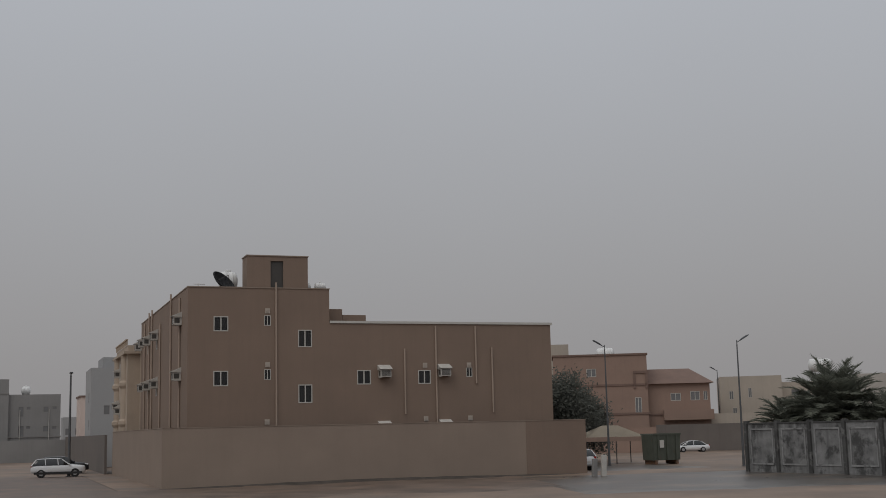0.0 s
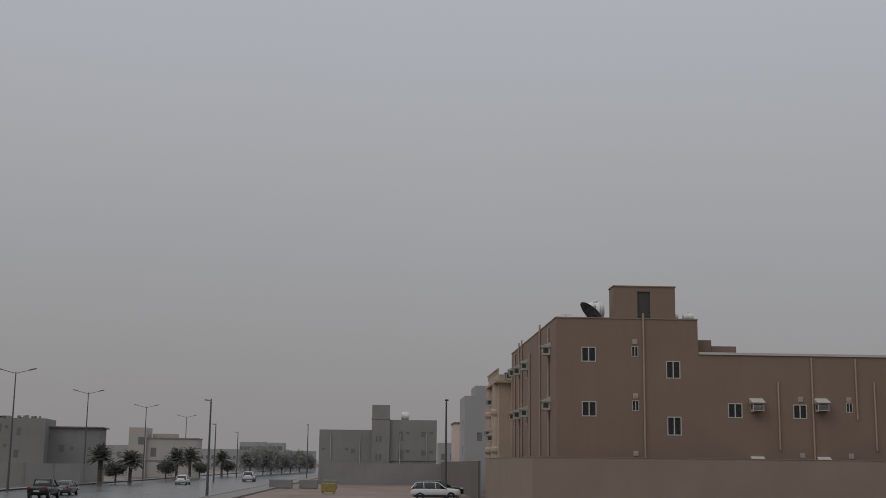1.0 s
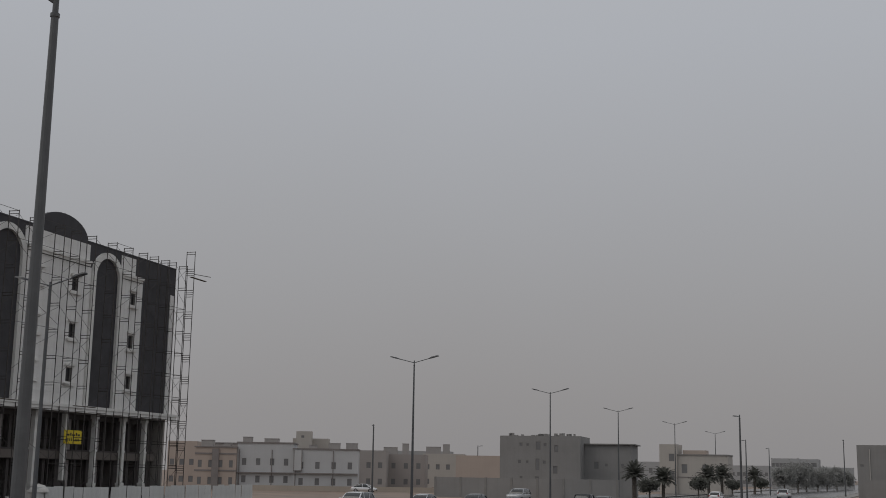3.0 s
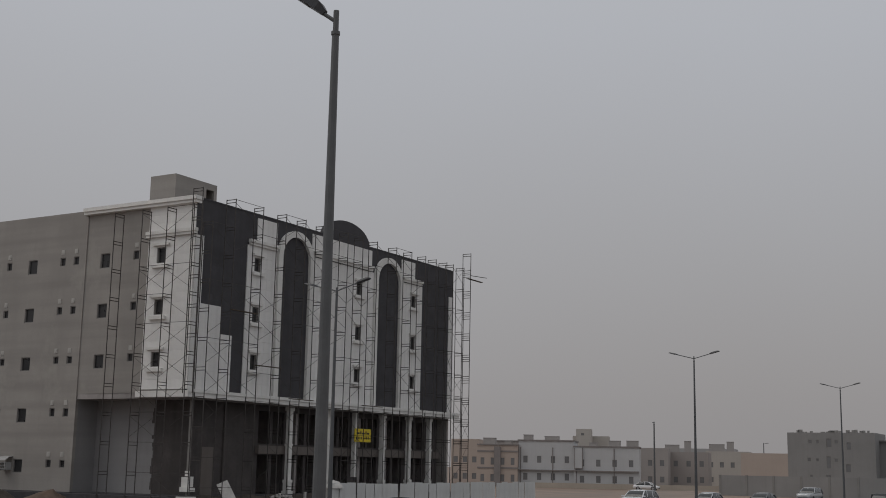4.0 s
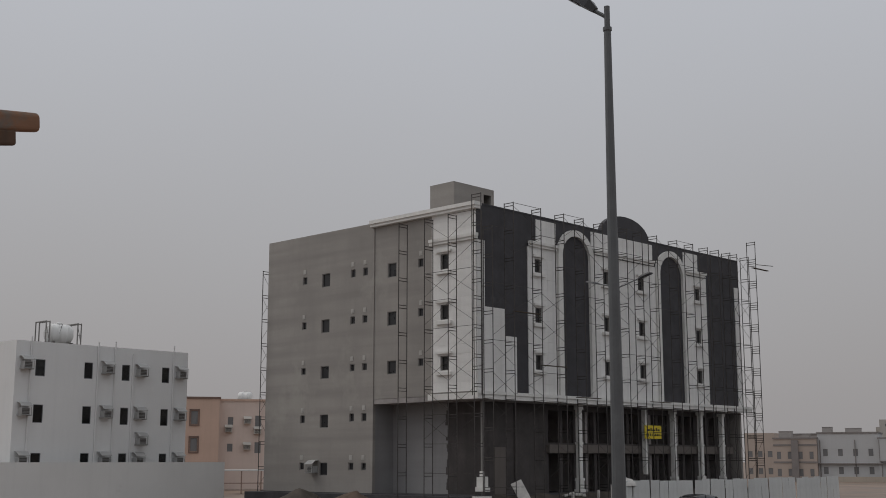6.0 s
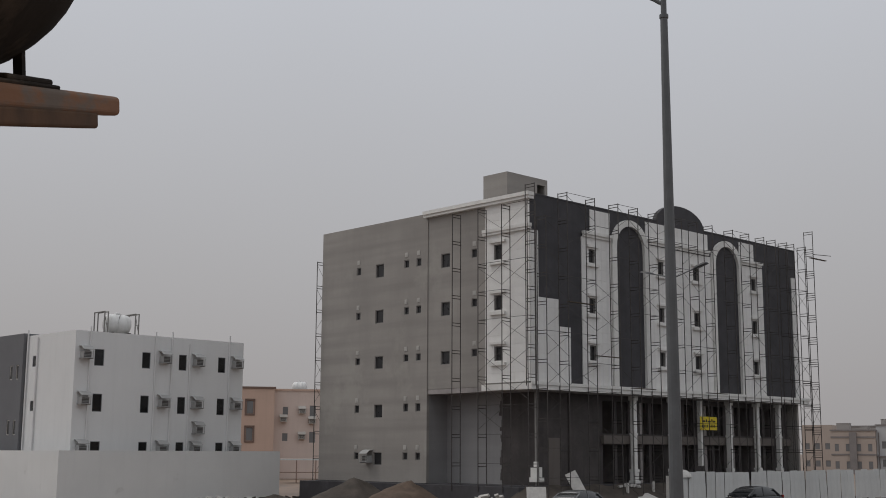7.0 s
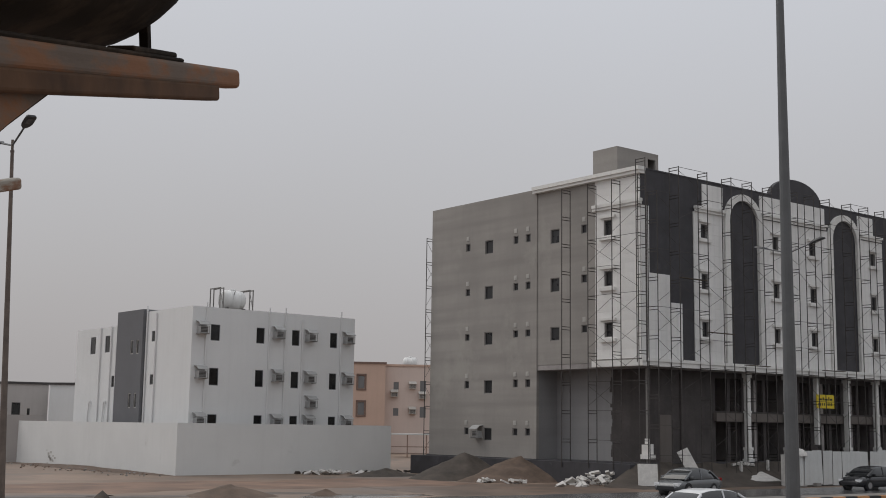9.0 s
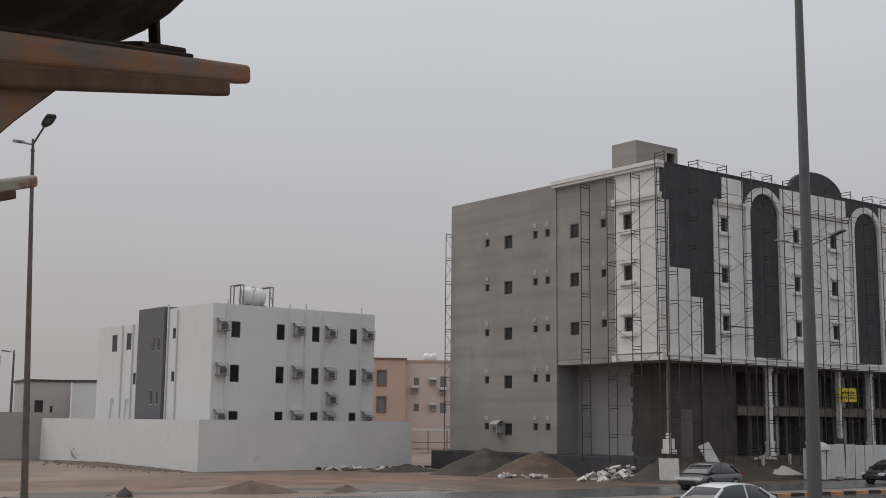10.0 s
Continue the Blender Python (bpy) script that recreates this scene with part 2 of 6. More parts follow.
    # distant leaves: near-grey base colour in place of haze
    leaf_far=mat("hazed_far_foliage", (0.33, 0.33, 0.315), rough=0.7, var=0.2, scale=1.0, bump=0, thin=0.5),
    pane_site=mat("dusty_dark_glass", (0.028, 0.028, 0.03), rough=0.3, var=0.2, bump=0),
    vent=mat("pale_plastic_vent", (0.46, 0.445, 0.42), rough=0.6, var=0.06, bump=0),
    vent_brown=mat("pale_beige_vent", (0.46, 0.40, 0.345), rough=0.6, var=0.06, bump=0),
    bin_yellow=mat("faded_yellow_paint", (0.30, 0.25, 0.075), rough=0.6, var=0.15, scale=2, streak=0.2),
    peach=mat("peach_render", (0.60, 0.43, 0.345), var=0.05, scale=0.3, streak=0.08),
    peach_pale=mat("pale_peach_render", (0.67, 0.55, 0.49), var=0.05, scale=0.3, streak=0.08),
    redbrown=mat("red_brown_render", (0.31, 0.215, 0.172), var=0.07, scale=0.3, streak=0.1),
    redtrim=mat("dark_red_brown_trim", (0.21, 0.142, 0.116), var=0.08),
    beige=mat("beige_render", (0.45, 0.395, 0.335), var=0.06, scale=0.3, streak=0.12),
    villa_white=mat("white_villa_render", (0.52, 0.525, 0.53), var=0.04, scale=0.3, streak=0.08),
    trim_dark=mat("dark_roof_trim", (0.08, 0.075, 0.075), var=0.1),
    green=mat("green_painted_steel", (0.088, 0.098, 0.078), rough=0.5, var=0.15, scale=1.5, streak=0.3, stain=((0.12, 0.07, 0.045), 2.0, 0.62)),
    canvas=mat("beige_canvas", (0.46, 0.40, 0.32), rough=0.9, var=0.06, scale=1),
    # leaf and frond greens raised in base colour to allow for haze
    leaf=mat("dull_green_foliage", (0.135, 0.14, 0.12), rough=0.7, var=0.3, scale=2.0, bump=0, spec=0.2, thin=0.4),
    leaf_palm=mat("palm_frond_green", (0.20, 0.21, 0.17), rough=0.7, var=0.25, scale=2.0, bump=0, spec=0.2, thin=0.45),
    bark=mat("fibrous_palm_trunk", (0.10, 0.078, 0.058), rough=0.9, var=0.25, scale=5, bump=0.6),
    tyre=mat("tyre_rubber", (0.02, 0.02, 0.02), rough=0.8, var=0.1, bump=0),
    rim=mat("alloy_wheel", (0.45, 0.45, 0.46), rough=0.35, var=0.05, metal=0.8, bump=0),
    car_white=mat("white_car_paint", (0.72, 0.73, 0.74), rough=0.22, var=0.02, bump=0, spec=0.6),
    car_grey=mat("grey_car_paint", (0.15, 0.155, 0.16), rough=0.25, var=0.03, bump=0, metal=0.4, spec=0.6),
    car_dark=mat("dark_car_paint", (0.02, 0.021, 0.024), rough=0.22, var=0.03, bump=0, spec=0.6),
    car_silver=mat("silver_car_paint", (0.40, 0.41, 0.42), rough=0.25, var=0.03, bump=0, metal=0.5, spec=0.6),
    car_glass=mat("tinted_car_glass", (0.012, 0.014, 0.016), rough=0.06, var=0.02, bump=0, spec=0.7),
    red_lens=mat("red_tail_lens", (0.30, 0.015, 0.012), rough=0.2, var=0.03, bump=0),
    dish=mat("dark_grey_dish_metal", (0.05, 0.05, 0.055), rough=0.6, var=0.1, bump=0),
)


# ---- building blocks ----
def part(name, bm, material, parent, label="", smooth=False):
    me = bpy.data.meshes.new(name)
    bmesh.ops.recalc_face_normals(bm, faces=bm.faces)
    bm.to_mesh(me)
    bm.free()
    if smooth:
        for f in me.polygons:
            f.use_smooth = True
    me.materials.append(material)
    ob = new(name, me)
    ob.parent = parent
    if label:
        ob["label"] = label
    return ob


def thing(name, m, label, category, group="", kind=""):
    ob = new(name)
    ob.empty_display_size = 0.2
    ob.matrix_world = m
    return tagged(ob, label, category, group, kind)


def box(bm, x0, x1, y0, y1, z0, z1, m=None):
    vs = [bm.verts.new((x, y, z)) for z in (z0, z1) for x, y in ((x0, y0), (x1, y0), (x1, y1), (x0, y1))]
    for a in ((3, 2, 1, 0), (4, 5, 6, 7), (0, 1, 5, 4), (1, 2, 6, 5), (2, 3, 7, 6), (3, 0, 4, 7)):
        bm.faces.new([vs[i] for i in a])
    if m:
        for v in vs:
            v.co = m @ v.co
    return vs


def boxes(*items):
    bm = bmesh.new()
    for it in items:
        box(bm, *it)
    return bm


def soft_box(w, d, h, r, m=None):
    bm = bmesh.new()
    box(bm, -w / 2, w / 2, -d / 2, d / 2, 0, h)
    bmesh.ops.bevel(bm, geom=bm.edges[:], offset=r, segments=2, affect="EDGES", profile=0.6)
    if m:
        bm.transform(m)
    return bm


def tube(bm, p, q, r, n=6, r2=None):
    p, q = Vector(p), Vector(q)
    d = (q - p).normalized()
    a = d.orthogonal().normalized()
    b = d.cross(a)
    r2 = r if r2 is None else r2
    rings = []
    for c, rad in ((p, r), (q, r2)):
        rings.append([bm.verts.new(c + (a * math.cos(k * 2 * math.pi / n) + b * math.sin(k * 2 * math.pi / n)) * rad) for k in range(n)])
    for k in range(n):
        bm.faces.new((rings[0][k], rings[0][(k + 1) % n], rings[1][(k + 1) % n], rings[1][k]))
    bm.faces.new(rings[0][::-1])
    bm.faces.new(rings[1])


def tubes(r, n, *ends):
    bm = bmesh.new()
    for p, q in ends:
        tube(bm, p, q, r, n)
    return bm


def lathe(bm, profile, n=20, m=None):
    """A body of revolution about z from (radius, height) pairs."""
    rings = []
    for r, z in profile:
        rings.append([bm.verts.new((r * math.cos(k * 2 * math.pi / n), r * math.sin(k * 2 * math.pi / n), z)) for k in range(n)])
    for a, b in zip(rings, rings[1:]):
        for k in range(n):
            bm.faces.new((a[k], a[(k + 1) % n], b[(k + 1) % n], b[k]))
    bm.faces.new(rings[0][::-1])
    bm.faces.new(rings[-1])
    if m:
        for ring in rings:
            for v in ring:
                v.co = m @ v.co


# faces of a block: u runs along the face, v into the block
def on_front(u, v, z):
    return (u, v, z)


def on_left(u, v, z):
    return (v, u, z)


def on_right(width):
    return lambda u, v, z: (width - v, u, z)


def slab_with_holes(place, u0, u1, z0, z1, th, holes):
    """A wall of real thickness, its openings cut through."""
    bm = bmesh.new()
    us = sorted({u0, u1, *(h[0] for h in holes), *(h[1] for h in holes)})
    zs = sorted({z0, z1, *(h[2] for h in holes), *(h[3] for h in holes)})
    grid = {}

    def vert(i, j, k):
        if (i, j, k) not in grid:
            grid[i, j, k] = bm.verts.new(place(us[i], th * k, zs[j]))
        return grid[i, j, k]

    def solid(i, j):
        if not (0 <= i < len(us) - 1 and 0 <= j < len(zs) - 1):
            return False
        cu, cz = (us[i] + us[i + 1]) / 2, (zs[j] + zs[j + 1]) / 2
        return not any(h[0] < cu < h[1] and h[2] < cz < h[3] for h in holes)

    for i in range(len(us) - 1):
        for j in range(len(zs) - 1):
            if not solid(i, j):
                continue
            for k in (0, 1):
                bm.faces.new((vert(i, j, k), vert(i + 1, j, k), vert(i + 1, j + 1, k), vert(i, j + 1, k)))
            for di, dj, a, b in ((-1, 0, (i, j), (i, j + 1)), (1, 0, (i + 1, j), (i + 1, j + 1)), (0, -1, (i, j), (i + 1, j)), (0, 1, (i, j + 1), (i + 1, j + 1))):
                if not solid(i + di, j + dj):
                    bm.faces.new((vert(*a, 0), vert(*b, 0), vert(*b, 1), vert(*a, 1)))
    return bm


def place_box(bm, place, u0, u1, v0, v1, z0, z1):
    a, b = Vector(place(u0, v0, z0)), Vector(place(u1, v1, z1))
    box(bm, min(a.x, b.x), max(a.x, b.x), min(a.y, b.y), max(a.y, b.y), min(a.z, b.z), max(a.z, b.z))


def window(parent, place, hole, style="sliding", depth=0.08, frame_material=None, pane_material=None):
    """A window in its opening: frame with mullion, and its panes."""
    u0, u1, z0, z1 = hole
    f = (0.07 if u1 - u0 > 0.7 else 0.045) if style == "sliding" else 0.05
    mw = 0.04 if u1 - u0 > 0.7 else 0.025
    bm = bmesh.new()
    e = 0.004
    lip = -0.02 if style == "sliding" else 0.03
    for a in ((u0 + e, u1 - e, z0 + e, z0 + f), (u0 + e, u1 - e, z1 - f, z1 - e), (u0 + e, u0 + f, z0 + f, z1 - f), (u1 - f, u1 - e, z0 + f, z1 - f)):
        place_box(bm, place, a[0], a[1], lip, depth, a[2], a[3])
    um = (u0 + u1) / 2
    if style == "sliding":
        place_box(bm, place, um - mw, um + mw, lip + 0.01, depth, z0 + f, z1 - f)
    fr = part("window_frame", bm, frame_material or M["frame_white"], parent)
    spans = ((u0 + f, um - mw), (um + mw, u1 - f)) if style == "sliding" else ((u0 + f, u1 - f),)
    for a, b in spans:
        bm = bmesh.new()
        place_box(bm, place, a, b, depth - 0.03, depth - 0.022, z0 + f, z1 - f)
        part("pane", bm, pane_material or M["glass"], fr)
    return fr


def block(parent, w, d, h, material, front=(), left=(), right=(), th=0.25, z0=0.0, parapet=0.8, roof_material=None, style="sliding", offset=(0, 0), panes=True, frame_material=None, pane_material=None):
    """A rectangular storeyed block with parapet: four walls with openings, a roof, windows."""
    ox, oy = offset

    def at(fn):
        return lambda u, v, z: (fn(u, v, z)[0] + ox, fn(u, v, z)[1] + oy, z)

    faces = ((at(on_front), 0, w, front), (at(on_left), th, d - th, left), (at(on_right(w)), th, d - th, right), (at(lambda u, v, z: (u, d - v, z)), 0, w, ()))
    for fn, u0, u1, holes in faces:
        part("wall", slab_with_holes(fn, u0, u1, z0, h, th, list(holes)), material, parent)
        if panes:
            for hole in holes:
                window(parent, fn, hole, style, frame_material=frame_material, pane_material=pane_material)
    part("roof", boxes((ox + th, ox + w - th, oy + th, oy + d - th, h - parapet - 0.25, h - parapet)), roof_material or M["concrete"], parent)


# ---- ground, roads ----
ROAD = 110.1  # heading of the avenue
AV = pose(0, 0, 0, 0, 0, ROAD)  # local x along the avenue, local y to its left


def sheet(name, bm, material, label, category, m=None):
    ob = part(name, bm, material, None)
    if m:
        ob.matrix_world = m
    return tagged(ob, label, category, kind="structure")


bm = bmesh.new()
edges = [-2600, -1200, -600, -300] + list(range(-200, 421, 20)) + [600, 1200, 2600]
rows_v = []
for y in edges:
    row = []
    for x in edges:
        near = max(0.0, 1 - max(abs(x + 40), abs(y - 80)) / 200)
        row.append(bm.verts.new((x, y, 0.05 * near * (noise.noise(Vector((x * 0.05, y * 0.05, 3))) - 0.5) - 0.02)))
    rows_v.append(row)
for a, b in zip(rows_v, rows_v[1:]):
    for i in range(len(edges) - 1):
        bm.faces.new((a[i], a[i + 1], b[i + 1], b[i]))
sheet("ground", bm, M["sand"], "wet reddish sandy ground with darker damp patches", "ground")

sheet("road", boxes((-260, 900, 17, 41.6, -0.3, 0.02)), M["asphalt"], "wet dark asphalt carriageway of the avenue", "road", AV)
sheet("road", boxes((-260, 900, 44.0, 51.3, -0.3, 0.02)), M["asphalt"], "wet dark asphalt carriageway beyond the median", "road", AV)


def uneven_sheet(name, x0, x1, y0, y1, z, amp, material, label, category, m, seed):
    """A flat wet patch whose outline wanders; z is its height above the ground."""
    bm = bmesh.new()
    steps = 60
    rows_ = []
    for i in range(steps + 1):
        x = x0 + (x1 - x0) * i / steps
        lo = y0 + amp * (noise.noise(Vector((x * 0.16, seed, 0))) + 0.5 * noise.noise(Vector((x * 0.6, seed, 3))))
        hi = y1 + amp * (noise.noise(Vector((x * 0.16, seed, 7))) + 0.5 * noise.noise(Vector((x * 0.6, seed, 9))))
        zi = z if 0 < i < steps else -0.12
        rows_.append([bm.verts.new((x, yy, zz)) for yy, zz in ((lo - 1.5, -0.12), (lo, zi), (hi, zi), (hi + 1.5, -0.12))])
    for a, b in zip(rows_, rows_[1:]):
        for j in range(3):
            bm.faces.new((a[j], b[j], b[j + 1], a[j + 1]))
    return sheet(name, bm, material, label, category, m)


def puddle(x, y, rx, ry, turn, seed, wet="puddle"):
    bm = bmesh.new()
    n = 40
    rim = []
    for i in range(n):
        a = i * 2 * math.pi / n
        q = 1 + 0.45 * noise.noise(Vector((math.cos(a) * 1.6, math.sin(a) * 1.6, seed * 3.1))) + 0.2 * noise.noise(Vector((math.cos(a) * 5, math.sin(a) * 5, seed)))
        rim.append((rx * q * math.cos(a), ry * q * math.sin(a)))
    top = [bm.verts.new((px, py, 0.008)) for px, py in rim]
    low = [bm.verts.new((px + math.copysign(0.8, px), py + math.copysign(0.8, py), -0.12)) for px, py in rim]
    bm.faces.new(top)
    for i in range(n):
        bm.faces.new((top[i], low[i], low[(i + 1) % n], top[(i + 1) % n]))
    return sheet("puddle", bm, M[wet], "shallow rain puddle on the sand" if wet == "puddle" else "dark damp patch on the sand", "puddle", pose(x, y, 0, 0, 0, turn))


uneven_sheet("road", 14, 90, 67.5, 90.5, 0.018, 2.4, M["wet_dirt"], "wet dirty asphalt side street beside the brown wall", "road", pose(0, 0, 0, 0, 0, 6), 2.0)
uneven_sheet("sand_strip", 2, 46, 62.5, 70.5, 0.006, 2.2, M["sand_red"], "reddish damp strip of sand before the white wall", "sand", AV, 8.0)
uneven_sheet("mud_strip", 36, 64, 51.3, 61.5, 0.012, 1.6, M["mud"], "wet brown mud before the soil heaps", "mud", AV, 11.0)
uneven_sheet("road", 88, 300, -56, -48, 0.026, 1.5, M["wet_dirt"], "wet dirty asphalt lane between the walls", "road", AV, 5.0)
for k, (x, y, rx, ry, turn, wet) in enumerate(((-61.5, -3.6, 2.6, 0.9, 100, "damp"), (-58.9, -4.0, 2.2, 0.5, 100, "damp"), (-61.4, 1.2, 3.0, 0.6, 98, "damp"), (-62.0, 12.0, 3.2, 0.9, 104, "puddle"), (-60.6, 17.4, 4.4, 1.2, 108, "puddle"), (-64.2, 7.5, 2.0, 0.4, 100, "damp"))):
    puddle(x, y, rx, ry, turn, k + 1, wet)
sheet("pavement", boxes((-260, 900, 14, 16.7, -0.3, 0.13)), M["paving"], "grey concrete pavement along the avenue", "pavement", AV)
sheet("pavement", boxes((-260, 900, 41.9, 43.7, -0.3, 0.16)), M["paving"], "paved median strip with kerbs", "pavement", AV)
for y0, lab in ((16.7, "kerb of the pavement"), (41.6, "kerb of the median"), (43.7, "far kerb of the median")):
    k = thing("kerb", AV, ("orange and black painted concrete " if y0 > 17 else "grey concrete ") + lab, "kerb", kind="structure")
    if y0 == 41.6:
        far_kerb = boxes((-260, -40, y0, y0 + 0.3, -0.2, 0.19), (120, 900, y0, y0 + 0.3, -0.2, 0.19))
        part("kerb_stone", far_kerb, M["kerb_black"], k)["kind"] = "stuff"
        stones = {}
        for i in range(160):
            tone = "kerb_yellow" if i % 2 else "kerb_black"
            if tone not in stones:
                stones[tone] = part("kerb_stone", soft_box(0.985, 0.3, 0.39, 0.03, pose(0, 0, -0.2)), M[tone], k)
                ob = stones[tone]
            else:
                ob = stones[tone].copy()
                scene.collection.objects.link(ob)
            ob.location = (-39.5 + i, y0 + 0.15, 0)
    else:
        part("kerb_stone", boxes((-260, 900, y0, y0 + 0.3, -0.2, 0.17)), M["kerb_black"] if y0 > 17 else M["paving"], k)

# ---- the brown apartment building and its yard wall ----
BA = 20.1
bo = Vector((-19.83, 86.47, 0))
bu, bv = Vector((math.cos(radians(BA)), math.sin(radians(BA)), 0)), Vector((-math.sin(radians(BA)), math.cos(radians(BA)), 0))
bq = bo + 2 * (bu + bv)
BROWN = pose(bq.x, bq.y, 0, 0, 0, BA)
brown = thing("apartment_building", BROWN, "brown rendered three-storey apartment building with wall air conditioners", "building")
tall = [(1.9, 3.0, 11.23, 12.35), (1.9, 3.0, 7.17, 8.3), (1.9, 3.0, 3.1, 4.2), (8.29, 9.37, 10.06, 11.38), (8.29, 9.37, 5.85, 7.24), (5.69, 6.2, 11.67, 12.45), (5.69, 6.2, 7.62, 8.4)]
side = [(5.0 + 6.6 * i, 5.8 + 6.6 * i, z, z + 1.25) for i in (2, 3) for z in (11.2, 7.1)]
block(brown, 10.75, 31.2, 14.5, M["brown"], tall, side, th=0.25)
low = [(12.9, 14.0, 7.2, 8.3), (17.85, 18.9, 7.2, 8.27), (21.9, 22.4, 7.72, 8.45)]
low = [(a - 10.75, b - 10.75, c, d) for a, b, c, d in low]
block(brown, 18.6, 18.0, 11.9, M["brown"], low, (), th=0.25, offset=(10.75, 0.003))
part("coping", boxes((10.78, 29.5, -0.09, 0.35, 11.9, 12.08), (29.25, 29.5, 0.35, 18, 11.9, 12.08)), M["frame_white"], brown, "white painted roof coping")
part("coping", boxes((-0.04, 10.8, -0.05, 0.3, 14.5, 14.58), (-0.04, 0.3, 0.3, 31.2, 14.5, 14.58)), M["brown_wall"], brown)
# stair head with its open door
head = [(1.8, 2.78, 14.6, 16.66)]
block(brown, 4.7, 1.9, 17.02, M["brown"], head, (), th=0.2, z0=13.4, parapet=0.12, offset=(4.48, 0.4), panes=False)
part("door", boxes((6.28, 7.26, 0.52, 0.56, 14.6, 16.66)), M["grille"], brown, "dark metal roof door")
part("coping", boxes((4.42, 9.24, 0.34, 2.36, 17.02, 17.1)), M["brown_wall"], brown)
# stepped blocks behind
block(brown, 1.9, 3.0, 12.7, M["brown"], th=0.2, z0=11.0, parapet=0.1, offset=(12.2, 1.5))
block(brown, 1.2, 3.0, 13.15, M["brown"], th=0.2, z0=11.0, parapet=0.1, offset=(10.98, 1.5))
# cream rear wing with a tiled eave
block(brown, 12.0, 12.0, 12.6, M["cream"], [(1.2, 2.0, 9, 10.5)], [(4.2, 5.2, 9.6, 11.2), (4.2, 5.2, 5.6, 7.2), (7.5, 8.5, 9.6, 11.2), (7.5, 8.5, 5.6, 7.2)], th=0.25, offset=(-1.1, 33.0))
for yb in (35.2, 42.6):
    bm = bmesh.new()
    lathe(bm, [(0.6, 2.0), (0.6, 4.6), (0.78, 4.9), (0.78, 5.2), (0.6, 5.4), (0.6, 8.4), (0.78, 8.7), (0.78, 9.0), (0.6, 9.2), (0.6, 11.4), (0.7, 11.7)], 16, pose(-0.95, yb, 0))
    part("round_bay", bm, M["cream"], brown, "rounded cream bay with moulded bands")
part("eave", boxes((-1.5, 10.0, 32.6, 45.4, 11.75, 12.0)), M["cream"], brown, "moulded cream eave")
block(brown, 9.0, 1.797, 12.2, M["cream"], th=0.2, offset=(0.1, 31.203))
rail = bmesh.new()
for i in range(11):
    box(rail, -1.25, -1.1, 33.2 + i * 1.1, 33.35 + i * 1.1, 12.6, 13.1)
box(rail, -1.28, -1.07, 33.1, 44.9, 13.1, 13.22)
part("roof_balustrade", rail, M["cream"], brown)
# drain pipes
for x, z0, z1 in ((6.6, 3.9, 14.95), (16.75, 4.9, 9.95), (19.35, 4.2, 11.75), (22.72, 7.2, 11.75), (24.1, 4.9, 10.05)):
    part("drain_pipe", tubes(0.07, 8, ((x, -0.08, z0), (x, -0.08, z1))), M["pipe"], brown)
for y, z0, z1 in ((3.7, 3.6, 14.1), (8.8, 3.6, 14.95), (15.7, 3.6, 13.2), (21.7, 3.6, 14.95), (23.9, 3.6, 14.9), (27.5, 3.6, 14.2)):
    part("drain_pipe", tubes(0.08, 8, ((-0.09, y, z0), (-0.09, y, z1))), M["pipe"], brown)
# vent grilles
for x, z in ((5.77, 12.6), (5.77, 8.55), (5.72, 4.3), (18.25, 8.46), (21.95, 8.47), (18.25, 4.3), (21.95, 4.3)):
    v = boxes((x, x + 0.36, -0.05, 0.02, z, z + 0.38), (x + 0.06, x + 0.30, -0.07, -0.05, z + 0.08, z + 0.11), (x + 0.06, x + 0.30, -0.07, -0.05, z + 0.17, z + 0.20), (x + 0.06, x + 0.30, -0.07, -0.05, z + 0.26, z + 0.29))
    part("vent_grille", v, M["vent_brown"], brown)

YARD = pose(bo.x, bo.y, 0, 0, 0, BA)
for nm, mt, b, lab in (
    ("wall_front", "brown_wall", ((0, 28, 0, 0.25, -0.3, 4.15),), "light brown rendered boundary wall"),
    ("wall_end", "brown_wall_b", ((28, 33.2, -0.02, 0.25, -0.3, 4.15), (32.95, 33.2, 0.25, 22, -0.3, 4.15)), "darker brown rendered boundary wall"),
    ("wall_side", "brown_wall", ((0, 0.25, 0.25, 40, -0.3, 4.15),), "light brown rendered boundary wall at the side"),
):
    ob = part(nm, boxes(*b), M[mt], None)
    ob.matrix_world = YARD
    tagged(ob, lab, "wall", kind="structure")
uneven_sheet("mud_strip", -16, 27, -19, -2.2, 0.014, 3.0, M["mud"], "wet brown mud before the brown boundary wall", "mud", YARD, 14.0)
uneven_sheet("mud_strip", -42, -2.6, -12, 34, 0.008, 4.0, M["mud"], "wet brown mud beside the brown boundary wall", "mud", YARD, 17.0)
ob = part("wall_neighbour", boxes((-0.75, -0.5, 40.3, 118, -0.3, 3.9)), M["wall_dull"], None)
ob.matrix_world = YARD
tagged(ob, "dark brown boundary wall behind the yard", "wall", kind="structure")
ob = part("trim", boxes((-0.02, 27.9, -0.03, 0.28, 4.15, 4.2), (27.9, 33.22, -0.05, 0.28, 4.15, 4.2), (-0.03, 0.28, 0.28, 40, 4.15, 4.2)), M["brown_wall"], None)
ob.matrix_world = YARD
tagged(ob, "thin rendered cap on the boundary wall", "wall cap", kind="structure")

# ---- the white apartment building ----
WA = 115.6
wo = Vector((-85.51, 2.94, 0))
wu, wv = Vector((math.cos(radians(WA)), math.sin(radians(WA)), 0)), Vector((-math.sin(radians(WA)), math.cos(radians(WA)), 0))
wq = wo + 1.7 * (wu + wv)
